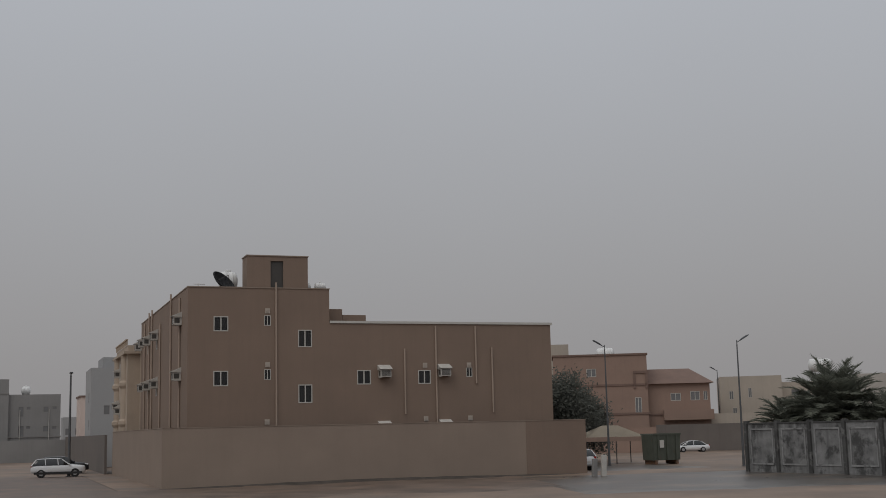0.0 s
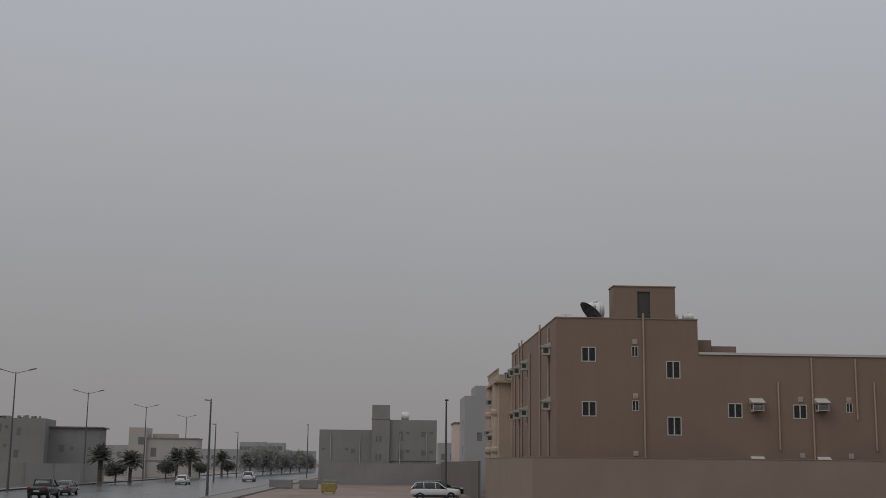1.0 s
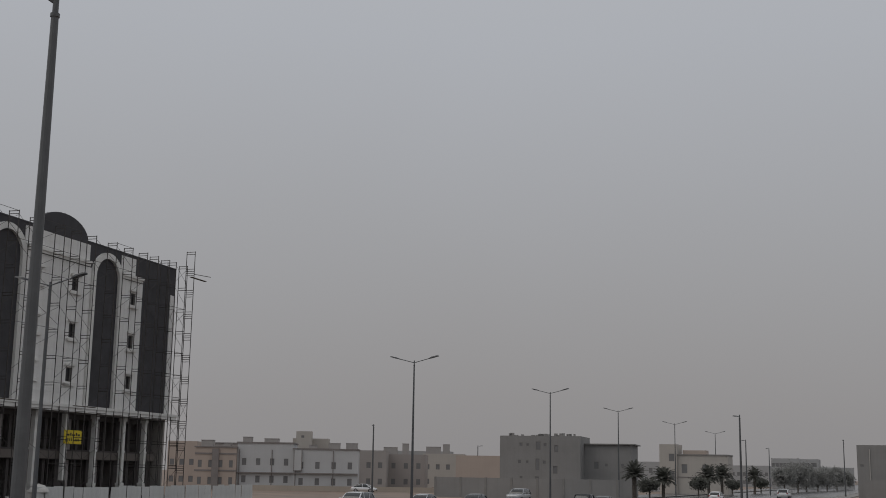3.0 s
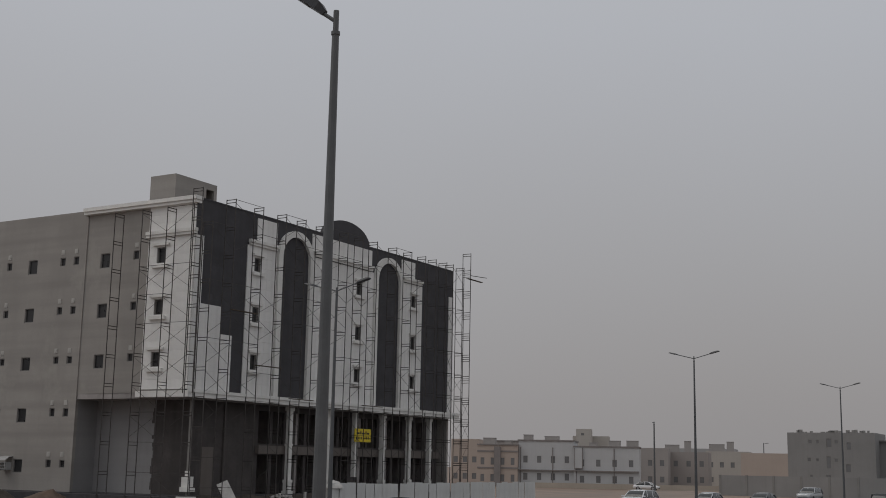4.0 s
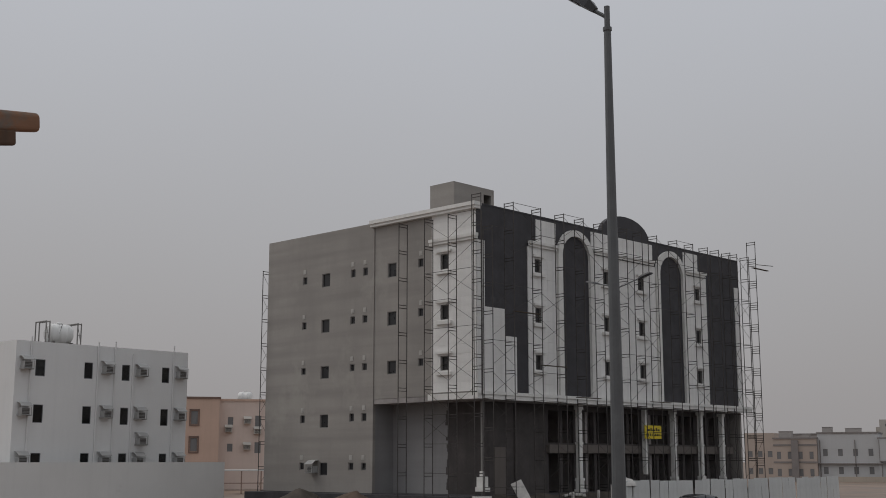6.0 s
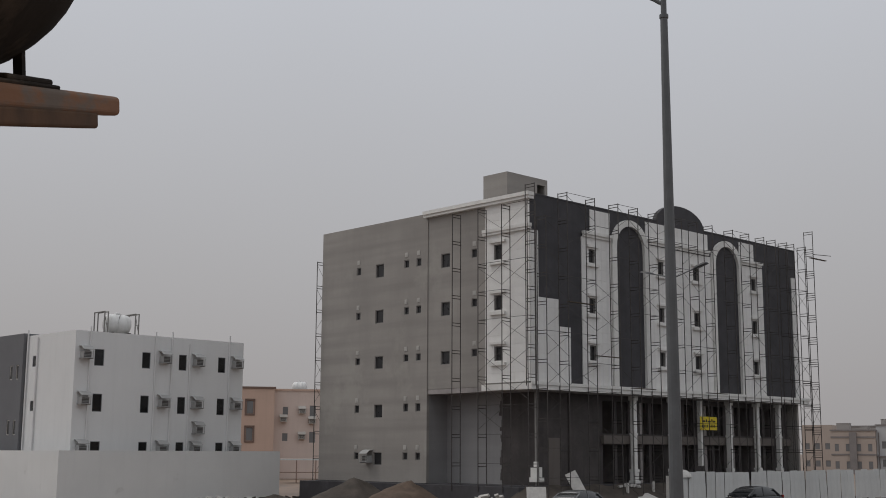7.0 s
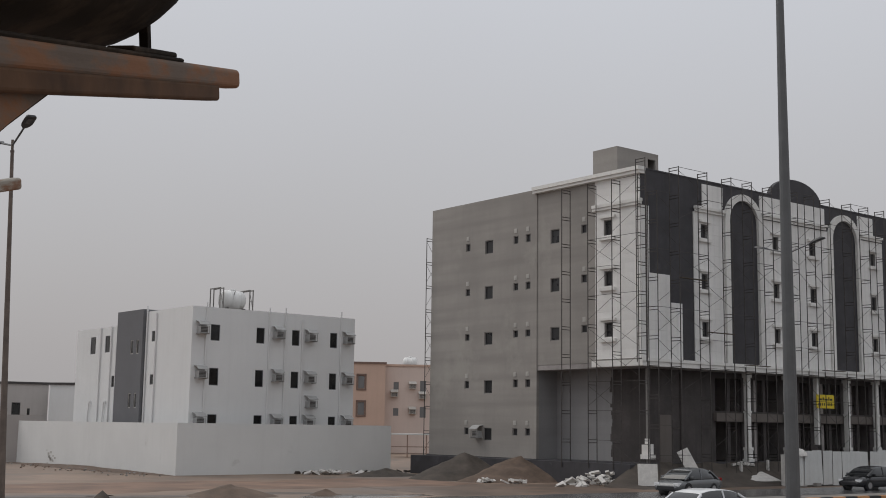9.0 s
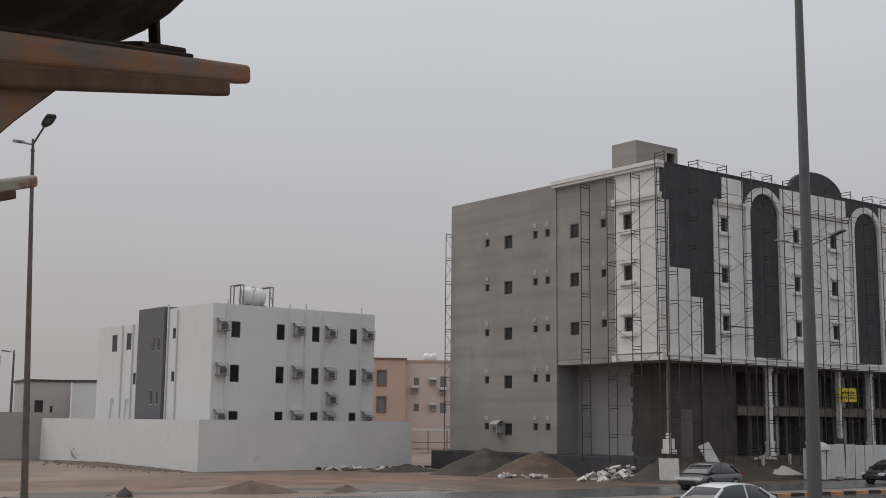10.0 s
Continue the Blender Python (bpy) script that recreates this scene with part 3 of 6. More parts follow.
WHITE = pose(wq.x, wq.y, 0, 0, 0, WA)
white = thing("apartment_building", WHITE, "white rendered three-storey apartment building with dark grey stair tower", "building")
cols = [(1.5, 2.25), (5.3, 6.0), (8.4, 9.08), (11.88, 12.55)]
fr = [(a, b, z, z + h) for a, b in cols for z, h in ((9.4, 1.17), (6.2, 1.25), (2.95, 1.2))]
lf = [(5.6, 6.2, 9.5, 10.3), (5.6, 6.2, 6.3, 7.05)]
block(white, 14.2, 7.2, 11.8, M["white_paint"], fr, lf, style="plain", frame_material=M["slate"])
lf2 = [(17.4 - 11.7, 18.4 - 11.7, 9.0, 10.4), (14.7 - 11.7, 15.6 - 11.7, 9.05, 10.4), (13.5 - 11.7, 14.1 - 11.7, 6.25, 7.15), (12.4 - 11.7, 12.9 - 11.7, 3.4, 4.2)]
block(white, 13.6, 9.4, 11.08, M["white_paint"], (), lf2, style="plain", offset=(0.6, 11.7), frame_material=M["slate"])
tw = [(0.55, 0.95, 8.65, 9.7), (1.5, 1.95, 8.65, 9.7), (0.55, 0.95, 4.6, 5.7), (1.5, 1.95, 4.6, 5.7)]
block(white, 6.0, 4.4, 12.0, M["slate"], (), tw, style="plain", offset=(-0.25, 7.25), frame_material=M["frame_white"])
for y, z1 in ((1.1, 12.1), (6.35, 12.1), (7.75, 12.2), (9.3, 11.4), (12.85, 12.25)):
    part("drain_pipe", tubes(0.06, 8, ((y, -0.08, 1.0), (y, -0.08, z1))), M["pipe_white"], white)
for y, x, z1 in ((5.4, -0.08, 11.6), (6.9, -0.08, 12.2), (14.3, 0.52, 11.1), (16.3, 0.52, 11.1), (13.3, 0.52, 9.8)):
    part("drain_pipe", tubes(0.06, 8, ((x, y, 1.0), (x, y, z1))), M["pipe_white"], white)
for y in (12.6, 15.4, 18.2):
    part("conduit", tubes(0.05, 6, ((0.5, y, 2.0), (0.5, y - 0.25, 5.0)), ((0.5, y - 0.25, 5.0), (0.5, y - 0.55, 5.15)), ((0.5, y - 0.55, 5.15), (0.5, y - 0.6, 4.9))), M["pipe_white"], white, "bent white conduit")
WYARD = pose(wo.x, wo.y, 0, 0, 0, WA)
for nm, b, lab in (("wall_front", ((0, 18.4, 0, 0.25, -0.3, 3.52),), "off-white rendered boundary wall facing the site"), ("wall_side", ((0, 0.25, 0.25, 31, -0.3, 3.5),), "off-white rendered boundary wall with a dark stain"), ("wall_back", ((18.15, 18.4, 0.25, 25, -0.3, 3.5),), "off-white rendered boundary wall")):
    ob = part(nm, boxes(*b), M["wall_white"], None)
    ob.matrix_world = WYARD
    tagged(ob, lab, "wall", kind="structure")

# ---- the unfinished five-storey building ----
CA = 114.3
SITE = pose(-71.96, 31.2, 0, 0, 0, CA)
site = thing("unfinished_building", SITE, "unfinished five-storey building, grey plaster, black coating and white stone cladding", "building")
rows_z = [(16.28, 17.3), (12.88, 13.87), (9.5, 10.45), (5.96, 6.93), (2.57, 3.49)]
left_holes = []
for i, (a, b) in enumerate(rows_z):
    left_holes.append((14.53, 15.45, a, b))
    for y in (17.15, 11.75, 10.45):
        left_holes.append((y, y + 0.52, a + 0.4, b - 0.02) if i < 3 else (y, y + 0.52, a + 0.38, b))
    if i < 3:
        left_holes.append((7.5, 8.4, a, b))
        left_holes.append((4.85, 5.38, a + 0.4, b))
        left_holes.append((2.42, 3.2, a, b + 0.02))
lower_left = [h for h in left_holes if h[2] < 8]
upper_left = [h for h in left_holes if h[2] > 8]
part("wall", slab_with_holes(on_left, 9.8, 21.6, 1.4, 20.4, 0.25, [h for h in left_holes if h[0] > 9.8]), M["plaster"], site, "raw grey cement plaster wall")
part("wall", slab_with_holes(on_left, 0.25, 9.797, 7.85, 20.4, 0.25, [h for h in left_holes if h[0] < 9.8]), M["plaster"], site)
# recessed walls: shade of the overhang is in the plaster colour
part("wall", slab_with_holes(lambda u, v, z: (v + 2.0, u, z), 4.4, 9.8, 1.4, 7.85, 0.25, []), M["plaster_shaded"], site, "grey plaster wall under the overhang, shade put in its colour")
part("wall", boxes((0.25, 2.0, 9.8, 10.05, 1.4, 7.85)), M["plaster_shaded"], site)
edge_rng = random.Random(21)
coat = bmesh.new()
for k in range(24):  # ragged edge of the black coat
    box(coat, 1.985, 1.999, 4.2, 4.42 + edge_rng.uniform(0.0, 0.28), 1.42 + k * 0.253, 1.42 + (k + 1) * 0.253)
part("coat_edge", coat, M["shop_black"], site, "ragged edge of the black coating")
part("wall", boxes((1.99, 2.24, 1.1, 4.397, 1.4, 7.5)), M["shop_black"], site, "wall coated in dark brown bitumen")
# thin proud strip added to imitate the shaded edge of a plaster step
part("movement_joint", boxes((-0.07, -0.002, 9.72, 9.92, 1.4, 20.4)), M["plaster"], site, "thin strip added for the shaded step in the plaster")
for h in left_holes:
    window(site, on_left, h, "plain", 0.16, M["concrete"], M["pane_site"])
front_cols = [(5.96, 6.65), (18.35, 19.1), (26.4, 27.12), (13.9, 14.6)]
front_holes = [(a, b, z0, z1) for a, b in front_cols for z0, z1 in ((16.45, 17.4), (12.95, 14.0), (9.72, 10.75))]
part("wall", slab_with_holes(on_front, 0.0, 33.4, 7.85, 20.4, 0.25, front_holes), M["bitumen"], site, "front wall coated in black bitumen")
part("wall", boxes((33.15, 33.4, 0.25, 21.6, 1.4, 20.4)), M["plaster"], site)
part("wall", boxes((0, 33.4, 21.6, 21.85, 1.4, 20.4)), M["plaster"], site)
part("roof", boxes((0.25, 33.15, 0.25, 21.6, 19.2, 19.45)), M["concrete"], site)
for z in (16.0, 12.6, 9.2):
    part("floor_slab", boxes((0.25, 33.15, 0.25, 21.6, z - 0.85, z - 0.6)), M["dark_inside"], site)
part("soffit", boxes((0.02, 33.4, 0.26, 21.6, 7.5, 7.84)), M["dark_inside"], site)
part("mezzanine_edge", boxes((8.35, 32.9, 0.78, 1.08, 4.15, 4.72)), M["wall_dull"], site, "grey concrete mezzanine beam")
part("mezzanine_slab", boxes((8.35, 33.1, 1.32, 5.0, 4.4, 4.7)), M["dark_inside"], site)
part("back_wall", boxes((2.3, 33.1, 5.0, 5.25, 1.4, 7.5)), M["dark_inside"], site)
part("platform", boxes((0.0, 34.0, 0.0, 22.2, -0.3, 1.4), (-1.2, -0.003, 0.0, 22.6, -0.3, 1.35)), M["bitumen"], site, "dark coated foundation plinth")
for h in front_holes:
    window(site, on_front, h, "plain", 0.16, M["concrete"], M["pane_site"])
# arched gable over the middle
bm = bmesh.new()
arc = [(13.9, 20.4)] + [(17.0 + 3.1 * math.cos(math.pi - k * math.pi / 16), 20.4 + 1.55 * math.sin(k * math.pi / 16)) for k in range(1, 16)] + [(20.1, 20.4)]
a = [bm.verts.new((x, 0.0, z)) for x, z in arc]
b = [bm.verts.new((x, 0.35, z)) for x, z in arc]
bm.faces.new(a)
bm.faces.new(b[::-1])
for i in range(len(arc)):
    j = (i + 1) % len(arc)
    bm.faces.new((a[i], b[i], b[j], a[j]))
part("gable", bm, M["bitumen"], site, "black coated arched gable")
part("parapet_cap", boxes((0.0, 13.9, -0.03, 0.3, 20.4, 20.5), (20.1, 33.4, -0.03, 0.3, 20.4, 20.5)), M["bitumen"], site)
part("cornice", boxes((-0.35, 0.28, -0.2, 9.9, 20.05, 20.25), (-0.45, 0.28, -0.25, 9.9, 20.25, 20.5)), M["stone_trim"], site, "white stone cornice")
part("cornice", boxes((-0.25, 0.0, -0.15, 4.1, 18.0, 18.18), (-0.32, 0.0, -0.2, 4.1, 18.18, 18.4)), M["stone_trim"], site, "white stone string course")
part("base_course", boxes((-0.3, 0.25, -0.35, 4.15, 7.55, 7.95), (0.25, 34.2, -0.35, 0.0, 7.55, 7.95), (-0.36, 34.3, -0.42, -0.35, 7.85, 8.05)), M["stone_trim"], site, "white stone base course")
# arches
for cx in (10.55, 22.85):
    bm = bmesh.new()
    n = 14
    ri, ro, zc = 1.62, 2.1, 18.0
    prev = None
    path = [(-1, 8.06)] + [(math.cos(math.pi - k * math.pi / n), None, k) for k in range(n + 1)] + [(1, 8.06)]
    for it in path:
        if len(it) == 2:
            xi, xo, zi, zo = cx + it[0] * ri, cx + it[0] * ro, it[1], it[1]
        else:
            ang = math.pi - it[2] * math.pi / n
            xi, xo, zi, zo = cx + ri * math.cos(ang), cx + ro * math.cos(ang), zc + ri * 0.95 * math.sin(ang), zc + ro * 0.95 * math.sin(ang)
        ring = [bm.verts.new(p) for p in ((xi, 0.0, zi), (xi, -0.22, zi), (xo, -0.22, zo), (xo, 0.0, zo))]
        if prev:
            for k in range(4):
                bm.faces.new((prev[k], prev[(k + 1) % 4], ring[(k + 1) % 4], ring[k]))
        else:
            bm.faces.new(ring)
        prev = ring
    bm.faces.new(prev[::-1])
    part("arch_surround", bm, M["stone_trim"], site, "white stone arch surround")
# mouldings of the middle bay and over the window columns
for x0, x1, z in ((12.75, 20.4, 18.55), (5.3, 8.3, 18.2), (24.95, 27.9, 18.4)):
    part("moulding", boxes((x0, x1, -0.2, -0.06, z, z + 0.18), (x0 - 0.05, x1 + 0.05, -0.3, -0.06, z + 0.18, z + 0.38)), M["stone_trim"], site)
# window sills and hoods in the cladding
for a0, a1, z0, z1 in front_holes:
    for s in (boxes((a0 - 0.3, a1 + 0.3, -0.26, -0.06, z0 - 0.28, z0 - 0.08)), boxes((a0 - 0.25, a1 + 0.25, -0.24, -0.06, z1 + 0.12, z1 + 0.28))):
        part("window_moulding", s, M["stone_trim"], site)
for z0, z1 in rows_z[:3]:
    for s in (boxes((-0.26, -0.06, 2.1, 3.5, z0 - 0.32, z0 - 0.1)), boxes((-0.24, -0.06, 2.1, 3.5, z1 + 0.14, z1 + 0.3))):
        part("window_moulding", s, M["stone_trim"], site)
# white frames of small vents beside the small openings
for y in (17.2, 11.8, 10.5):
    for i, (a, b) in enumerate(rows_z):
        part("vent_grille", boxes((-0.03, 0.02, y + 0.08, y + 0.38, b + 0.2, b + 0.52), (-0.045, -0.03, y + 0.16, y + 0.30, b + 0.28, b + 0.44)), M["vent"], site)
for a, b in rows_z[:3]:
    part("vent_grille", boxes((-0.03, 0.02, 4.95, 5.25, b + 0.2, b + 0.52), (-0.045, -0.03, 5.02, 5.18, b + 0.28, b + 0.44)), M["vent"], site)
# ground-floor columns
for x in (11.35, 15.9, 19.55, 23.4, 27.35, 30.6):
    z0 = 2.6 if x == 19.55 else 1.42
    c = boxes((x - 0.17, x + 0.17, 0.33, 0.67, z0, 7.5))
    if z0 < 2:
        box(c, x - 0.29, x + 0.29, 0.21, 0.79, 1.42, 1.62)
        box(c, x - 0.22, x + 0.22, 0.28, 0.72, 1.62, 2.2)
        box(c, x - 0.25, x + 0.25, 0.25, 0.75, 2.2, 2.4)
        box(c, x - 0.21, x + 0.21, 0.29, 0.71, 4.75, 4.9)
        box(c, x - 0.24, x + 0.24, 0.26, 0.74, 7.2, 7.5)
    part("column", c, M["stone_trim"], site, "column clad in white stone")
part("column", boxes((0.94, 1.08, 0.4, 0.54, 1.4, 7.5)), M["concrete"], site, "grey concrete corner column")
part("pedestal", boxes((0.74, 1.26, 0.2, 0.74, 1.95, 2.6), (0.64, 1.34, 0.1, 0.84, 1.66, 1.95), (0.88, 1.12, 0.34, 0.6, 2.6, 2.95)), M["stone_trim"], site, "white stone pedestal blocks on the corner column")
for x in (8.2, 13.3, 17.4, 21.4, 25.2, 28.9, 32.2):
    part("shop_wall", boxes((x - 0.15, x + 0.15, 1.32, 5.0, 1.4, 7.5)), M["dark_inside"], site)
bays = [(8.6, 9.9), (10.2, 11.5), (12.3, 13.9), (14.2, 15.7), (16.6, 18.0), (18.3, 19.6), (20.4, 21.9), (22.2, 23.5), (24.2, 25.6), (25.9, 27.3), (28.0, 29.2), (29.5, 30.6), (31.1, 32.3)]
part("shop_front", slab_with_holes(lambda u, v, z: (u, v + 1.1, z), 8.35, 32.9, 1.4, 7.5, 0.2, [(a, b, 1.42, 4.1) for a, b in bays] + [(a, b, 4.85, 7.1) for a, b in bays]), M["shop_black"], site, "shop front wall coated in black bitumen")
part("shop_front", slab_with_holes(lambda u, v, z: (u, v + 1.1, z), 2.25, 8.347, 1.4, 7.5, 0.2, []), M["shop_black"], site)
part("door_panel", boxes((2.9, 4.0, 1.05, 1.098, 1.42, 4.5)), M["wall_dull"], site, "dull brown board over a doorway")
part("pilaster", boxes((4.9, 5.15, 0.98, 1.098, 1.42, 7.5)), M["shop_black"], site)
# stair head on the roof
block(site, 4.2, 2.3, 22.75, M["plaster"], [(3.1, 3.9, 20.6, 22.3)], (), th=0.2, z0=19.4, parapet=0.1, offset=(1.6, 3.5), panes=False)
# black and white panels of stone, each a piece of its own
stone_meshes = {}


def cut_out(rects, h):
    """What is left of the rectangles (u0, u1, z0, z1) outside the opening h."""
    left_over = []
    for a, b, c, d in rects:
        if h[0] >= b or h[1] <= a or h[2] >= d or h[3] <= c:
            left_over.append((a, b, c, d))
            continue
        lo, hi = max(c, h[2]), min(d, h[3])
        left_over += [(a, b, c, lo), (a, b, hi, d), (a, h[0], lo, hi), (h[1], b, lo, hi)]
    return [q for q in left_over if q[1] - q[0] > 0.03 and q[3] - q[2] > 0.03]


def cladding(place, u0, u1, z0, z1, holes=(), pw=1.15, ph=0.62, tag="f"):
    nu, nz = max(1, round((u1 - u0) / pw)), max(1, round((z1 - z0) / ph))
    du, dz = (u1 - u0) / nu, (z1 - z0) / nz
    for i in range(nu):
        for j in range(nz):
            rects = [(u0 + i * du, u0 + (i + 1) * du, z0 + j * dz, z0 + (j + 1) * dz)]
            for h in holes:
                rects = cut_out(rects, h)
            for a, b, c, d in rects:
                key = (tag, round(b - a, 3), round(d - c, 3))
                if key not in stone_meshes:
                    bm = bmesh.new()
                    place_box(bm, place, 0.003, b - a - 0.003, -0.07, -0.004, 0.003, d - c - 0.003)
                    ob = part("stone_panel", bm, M["stone"], site)
                    stone_meshes[key] = ob
                else:
                    ob = stone_meshes[key].copy()
                    scene.collection.objects.link(ob)
                ob.location = place(a, 0, c)


cladding(on_left, 0.0, 4.0, 8.06, 18.0, [(2.42, 3.2, z0, z1 + 0.02) for z0, z1 in rows_z[:3]], tag="l")
cladding(on_left, 0.0, 4.0, 18.4, 20.05, tag="l")
fh = front_holes
cladding(on_front, 0.0, 0.75, 8.06, 18.0)
cladding(on_front, 0.75, 2.83, 8.06, 13.6)
cladding(on_front, 2.83, 3.95, 8.06, 11.8)
cladding(on_front, 5.2, 8.4, 8.06, 18.2, fh, ph=0.7)
cladding(on_front, 6.15, 8.35, 18.6, 20.2)
cladding(on_front, 12.7, 20.7, 8.06, 18.5, fh, ph=0.8, pw=1.2)
cladding(on_front, 12.5, 20.4, 18.95, 20.2, pw=1.2)
cladding(on_front, 24.98, 28.1, 8.06, 18.35, fh, ph=0.8)
cladding(on_front, 24.8, 26.9, 18.8, 20.2)
cladding(on_front, 32.6, 33.4, 8.06, 18.1, ph=0.8)


# ---- street lamps ----
def street_lamp(x, y, h, turn, arms=1, reach=1.2, rise=0.32, r0=0.11, r1=0.05, head=0.75, label="", lean=0.0, coat="pole", thick=0.6):
    """A tapered pole with one or two raised arms; local +x is the side that the first arm points to."""
    lamp = thing("street_lamp", pose(x, y, 0, lean, 0, 0) @ pose(0, 0, 0, 0, 0, turn), label or "grey steel street lamp on a tapered pole", "street lamp", "street lamps along the roads")
    bm = bmesh.new()
    lathe(bm, [(r0 * 1.9, 0), (r0 * 1.9, 0.05), (r0 * 1.15, 0.06), (r0 * 1.1, 0.9), (r0, 0.95), (r1, h - 0.45), (r1 * 1.25, h - 0.44), (r1 * 1.25, h - 0.38), (r1 * 0.8, h - 0.37), (r1 * 0.8, h)], 12)
    part("pole", bm, M[coat], lamp, smooth=False)
    for k in range(arms):
        s = 1 if k == 0 else -1
        p0, p1 = Vector((0, 0, h - 0.2)), Vector((s * reach, 0, h - 0.2 + rise * reach))
        bm = bmesh.new()
        mid = p0.lerp(p1, 0.5)
        tube(bm, p0, mid, 0.035, 8)
        tube(bm, mid, p1, 0.035, 8)
        arm = part("arm", bm, M["pole"], lamp)
        ang = math.degrees(math.atan(rise))
        hm = Matrix.Translation(p1) @ pose(0, 0, 0, 0, 0, 0 if s > 0 else 180) @ pose(0, 0, 0, 0, -ang, 0)
        bm = bmesh.new()
        prof = [(-0.1, 0.06, 0.05 * thick), (0.06, 0.15, 0.10 * thick), (head * 0.3, 0.19, 0.13 * thick), (head * 0.85, 0.19, 0.11 * thick), (head, 0.16, 0.05 * thick)]
        prev = None
        for px, w, t in prof:
            ring = [bm.verts.new(hm @ Vector(c)) for c in ((px, -w, -0.03), (px, w, -0.03), (px, w * 0.75, t), (px, -w * 0.75, t))]
            if prev:
                for i in range(4):
                    bm.faces.new((prev[i], prev[(i + 1) % 4], ring[(i + 1) % 4], ring[i]))
            else:
                bm.faces.new(ring)
            prev = ring
        bm.faces.new(prev[::-1])
        hd = part("lamp_head", bm, M["lamp_head"], lamp, "dark grey lamp housing")
        bm = bmesh.new()
        box(bm, 0.25, head * 0.8, -0.08, 0.08, -0.045, -0.031, hm)
        part("lens", bm, M["lens_dull"], hd)
    return lamp


TO_ROAD = 200.1
street_lamp(-17.38, 9.82, 11.3, 218, 1, reach=0.3, rise=0.72, r0=0.125, r1=0.062, head=1.0, label="tall grey steel street lamp on the near pavement", thick=1.3)
street_lamp(-43.9, -4.29, 13.25, TO_ROAD, 2, reach=1.5, rise=0.25, r0=0.13, r1=0.06, head=0.8, label="rust-browned twin-armed street lamp leaning on the median", lean=1.8, coat="pole_rusty")
for x, y in ((-58.0, 33.7), (-72.5, 77.8), (-86.4, 116.5), (-102.2, 154.9), (-118.0, 197.6), (-135.0, 243.2)):
    street_lamp(x, y, 13.25, TO_ROAD, 2, reach=1.5, rise=0.25, r0=0.13, r1=0.06, head=0.8, label="grey twin-armed street lamp on the median")
for az, dist, h in ((27.93, 129, 9.95), (27.69, 216, 10.0), (26.68, 278, 10.1), (23.47, 265, 11.6), (17.0, 124, 10.05)):
    street_lamp(-dist * math.sin(radians(az)), dist * math.cos(radians(az)), h, 290 if az < 24 else 160, 1, reach=0.35, rise=0.1, r0=0.14, r1=0.08, head=0.55, label="grey single street lamp at the roadside")
for az, dist, h, turn in ((44.82, 178, 10.35, 140), (39.93, 280, 9.85, 20), (96.18, 125, 10.0, 270)):
    street_lamp(-dist * math.sin(radians(az)), dist * math.cos(radians(az)), h, turn, 1, reach=0.5, rise=0.1, r0=0.15, r1=0.09, head=0.7, label="grey single street lamp across the avenue")
for x, y, h, turn in ((14.99, 111.9, 11.0, 185), (25.2, 103.6, 10.6, 10), (40.7, 181.0, 11.5, 185)):
    street_lamp(x, y, h, turn, 1, reach=0.35, rise=0.6, head=0.85, label="grey street lamp beside the sandy lane")


# ---- air conditioners ----
def window_ac(m, hood=True, label=""):
    """A box air conditioner through the wall; it sticks out along local -y."""
    ac = thing("air_conditioner", m, label, "air conditioner", "air conditioners on the walls")
    if not hood:
        body = part("casing", soft_box(0.66, 0.46, 0.46, 0.02, pose(0, -0.23, 0.1)), M["ac_grey"], ac)
        part("grille", boxes((-0.28, 0.28, -0.472, -0.46, 0.15, 0.5)), M["grille"], body)
        for k in range(3):
            part("slat", boxes((-0.28, 0.28, -0.482, -0.472, 0.21 + 0.1 * k, 0.235 + 0.1 * k)), M["ac_grey"], body)
        for s in (-1, 1):
            part("bracket", boxes((s * 0.36 - 0.02, s * 0.36 + 0.02, -0.62, 0.0, 0.02, 0.07), (s * 0.36 - 0.02, s * 0.36 + 0.02, -0.62, -0.58, 0.07, 0.62)), M["ac_grey"], ac)
        part("drip_tray", boxes((-0.4, 0.4, -0.62, 0.0, 0.075, 0.098)), M["ac_grey"], ac)
        bm = bmesh.new()
        rows_ = [[bm.verts.new((x, y, z)) for x in (-0.42, 0.42)] for y, z in ((0, 0.98), (-0.35, 0.93), (-0.66, 0.70), (-0.66, 0.66), (-0.33, 0.89), (0, 0.94))]
        for a, b in zip(rows_, rows_[1:] + rows_[:1]):
            bm.faces.new((a[0], a[1], b[1], b[0]))
        for k in (0, 1):
            bm.faces.new([r[k] for r in rows_])
        part("hood", bm, M["ac_grey"], ac, "bent grey sheet-metal hood")
        return ac
    body = part("casing", soft_box(0.86, 0.62, 0.58, 0.02, pose(0, -0.31, 0.06)), M["ac"], ac)
    part("grille", boxes((-0.36, 0.36, -0.632, -0.62, 0.13, 0.56)), M["grille"], body)
    part("slat", boxes(*[(-0.36, 0.36, -0.642, -0.632, 0.18 + 0.085 * k, 0.205 + 0.085 * k) for k in range(4)]), M["ac"], body)
    part("side_louvre", boxes((-0.438, -0.43, -0.56, -0.16, 0.16, 0.54)), M["grille"], body)
    part("side_louvre", boxes((0.43, 0.438, -0.56, -0.16, 0.16, 0.54)), M["grille"], body)
    part("bracket", boxes((-0.42, -0.38, -0.6, 0.0, 0.0, 0.06), (0.38, 0.42, -0.6, 0.0, 0.0, 0.06)), M["ac"], ac)
    bm = bmesh.new()
    z = 1.02
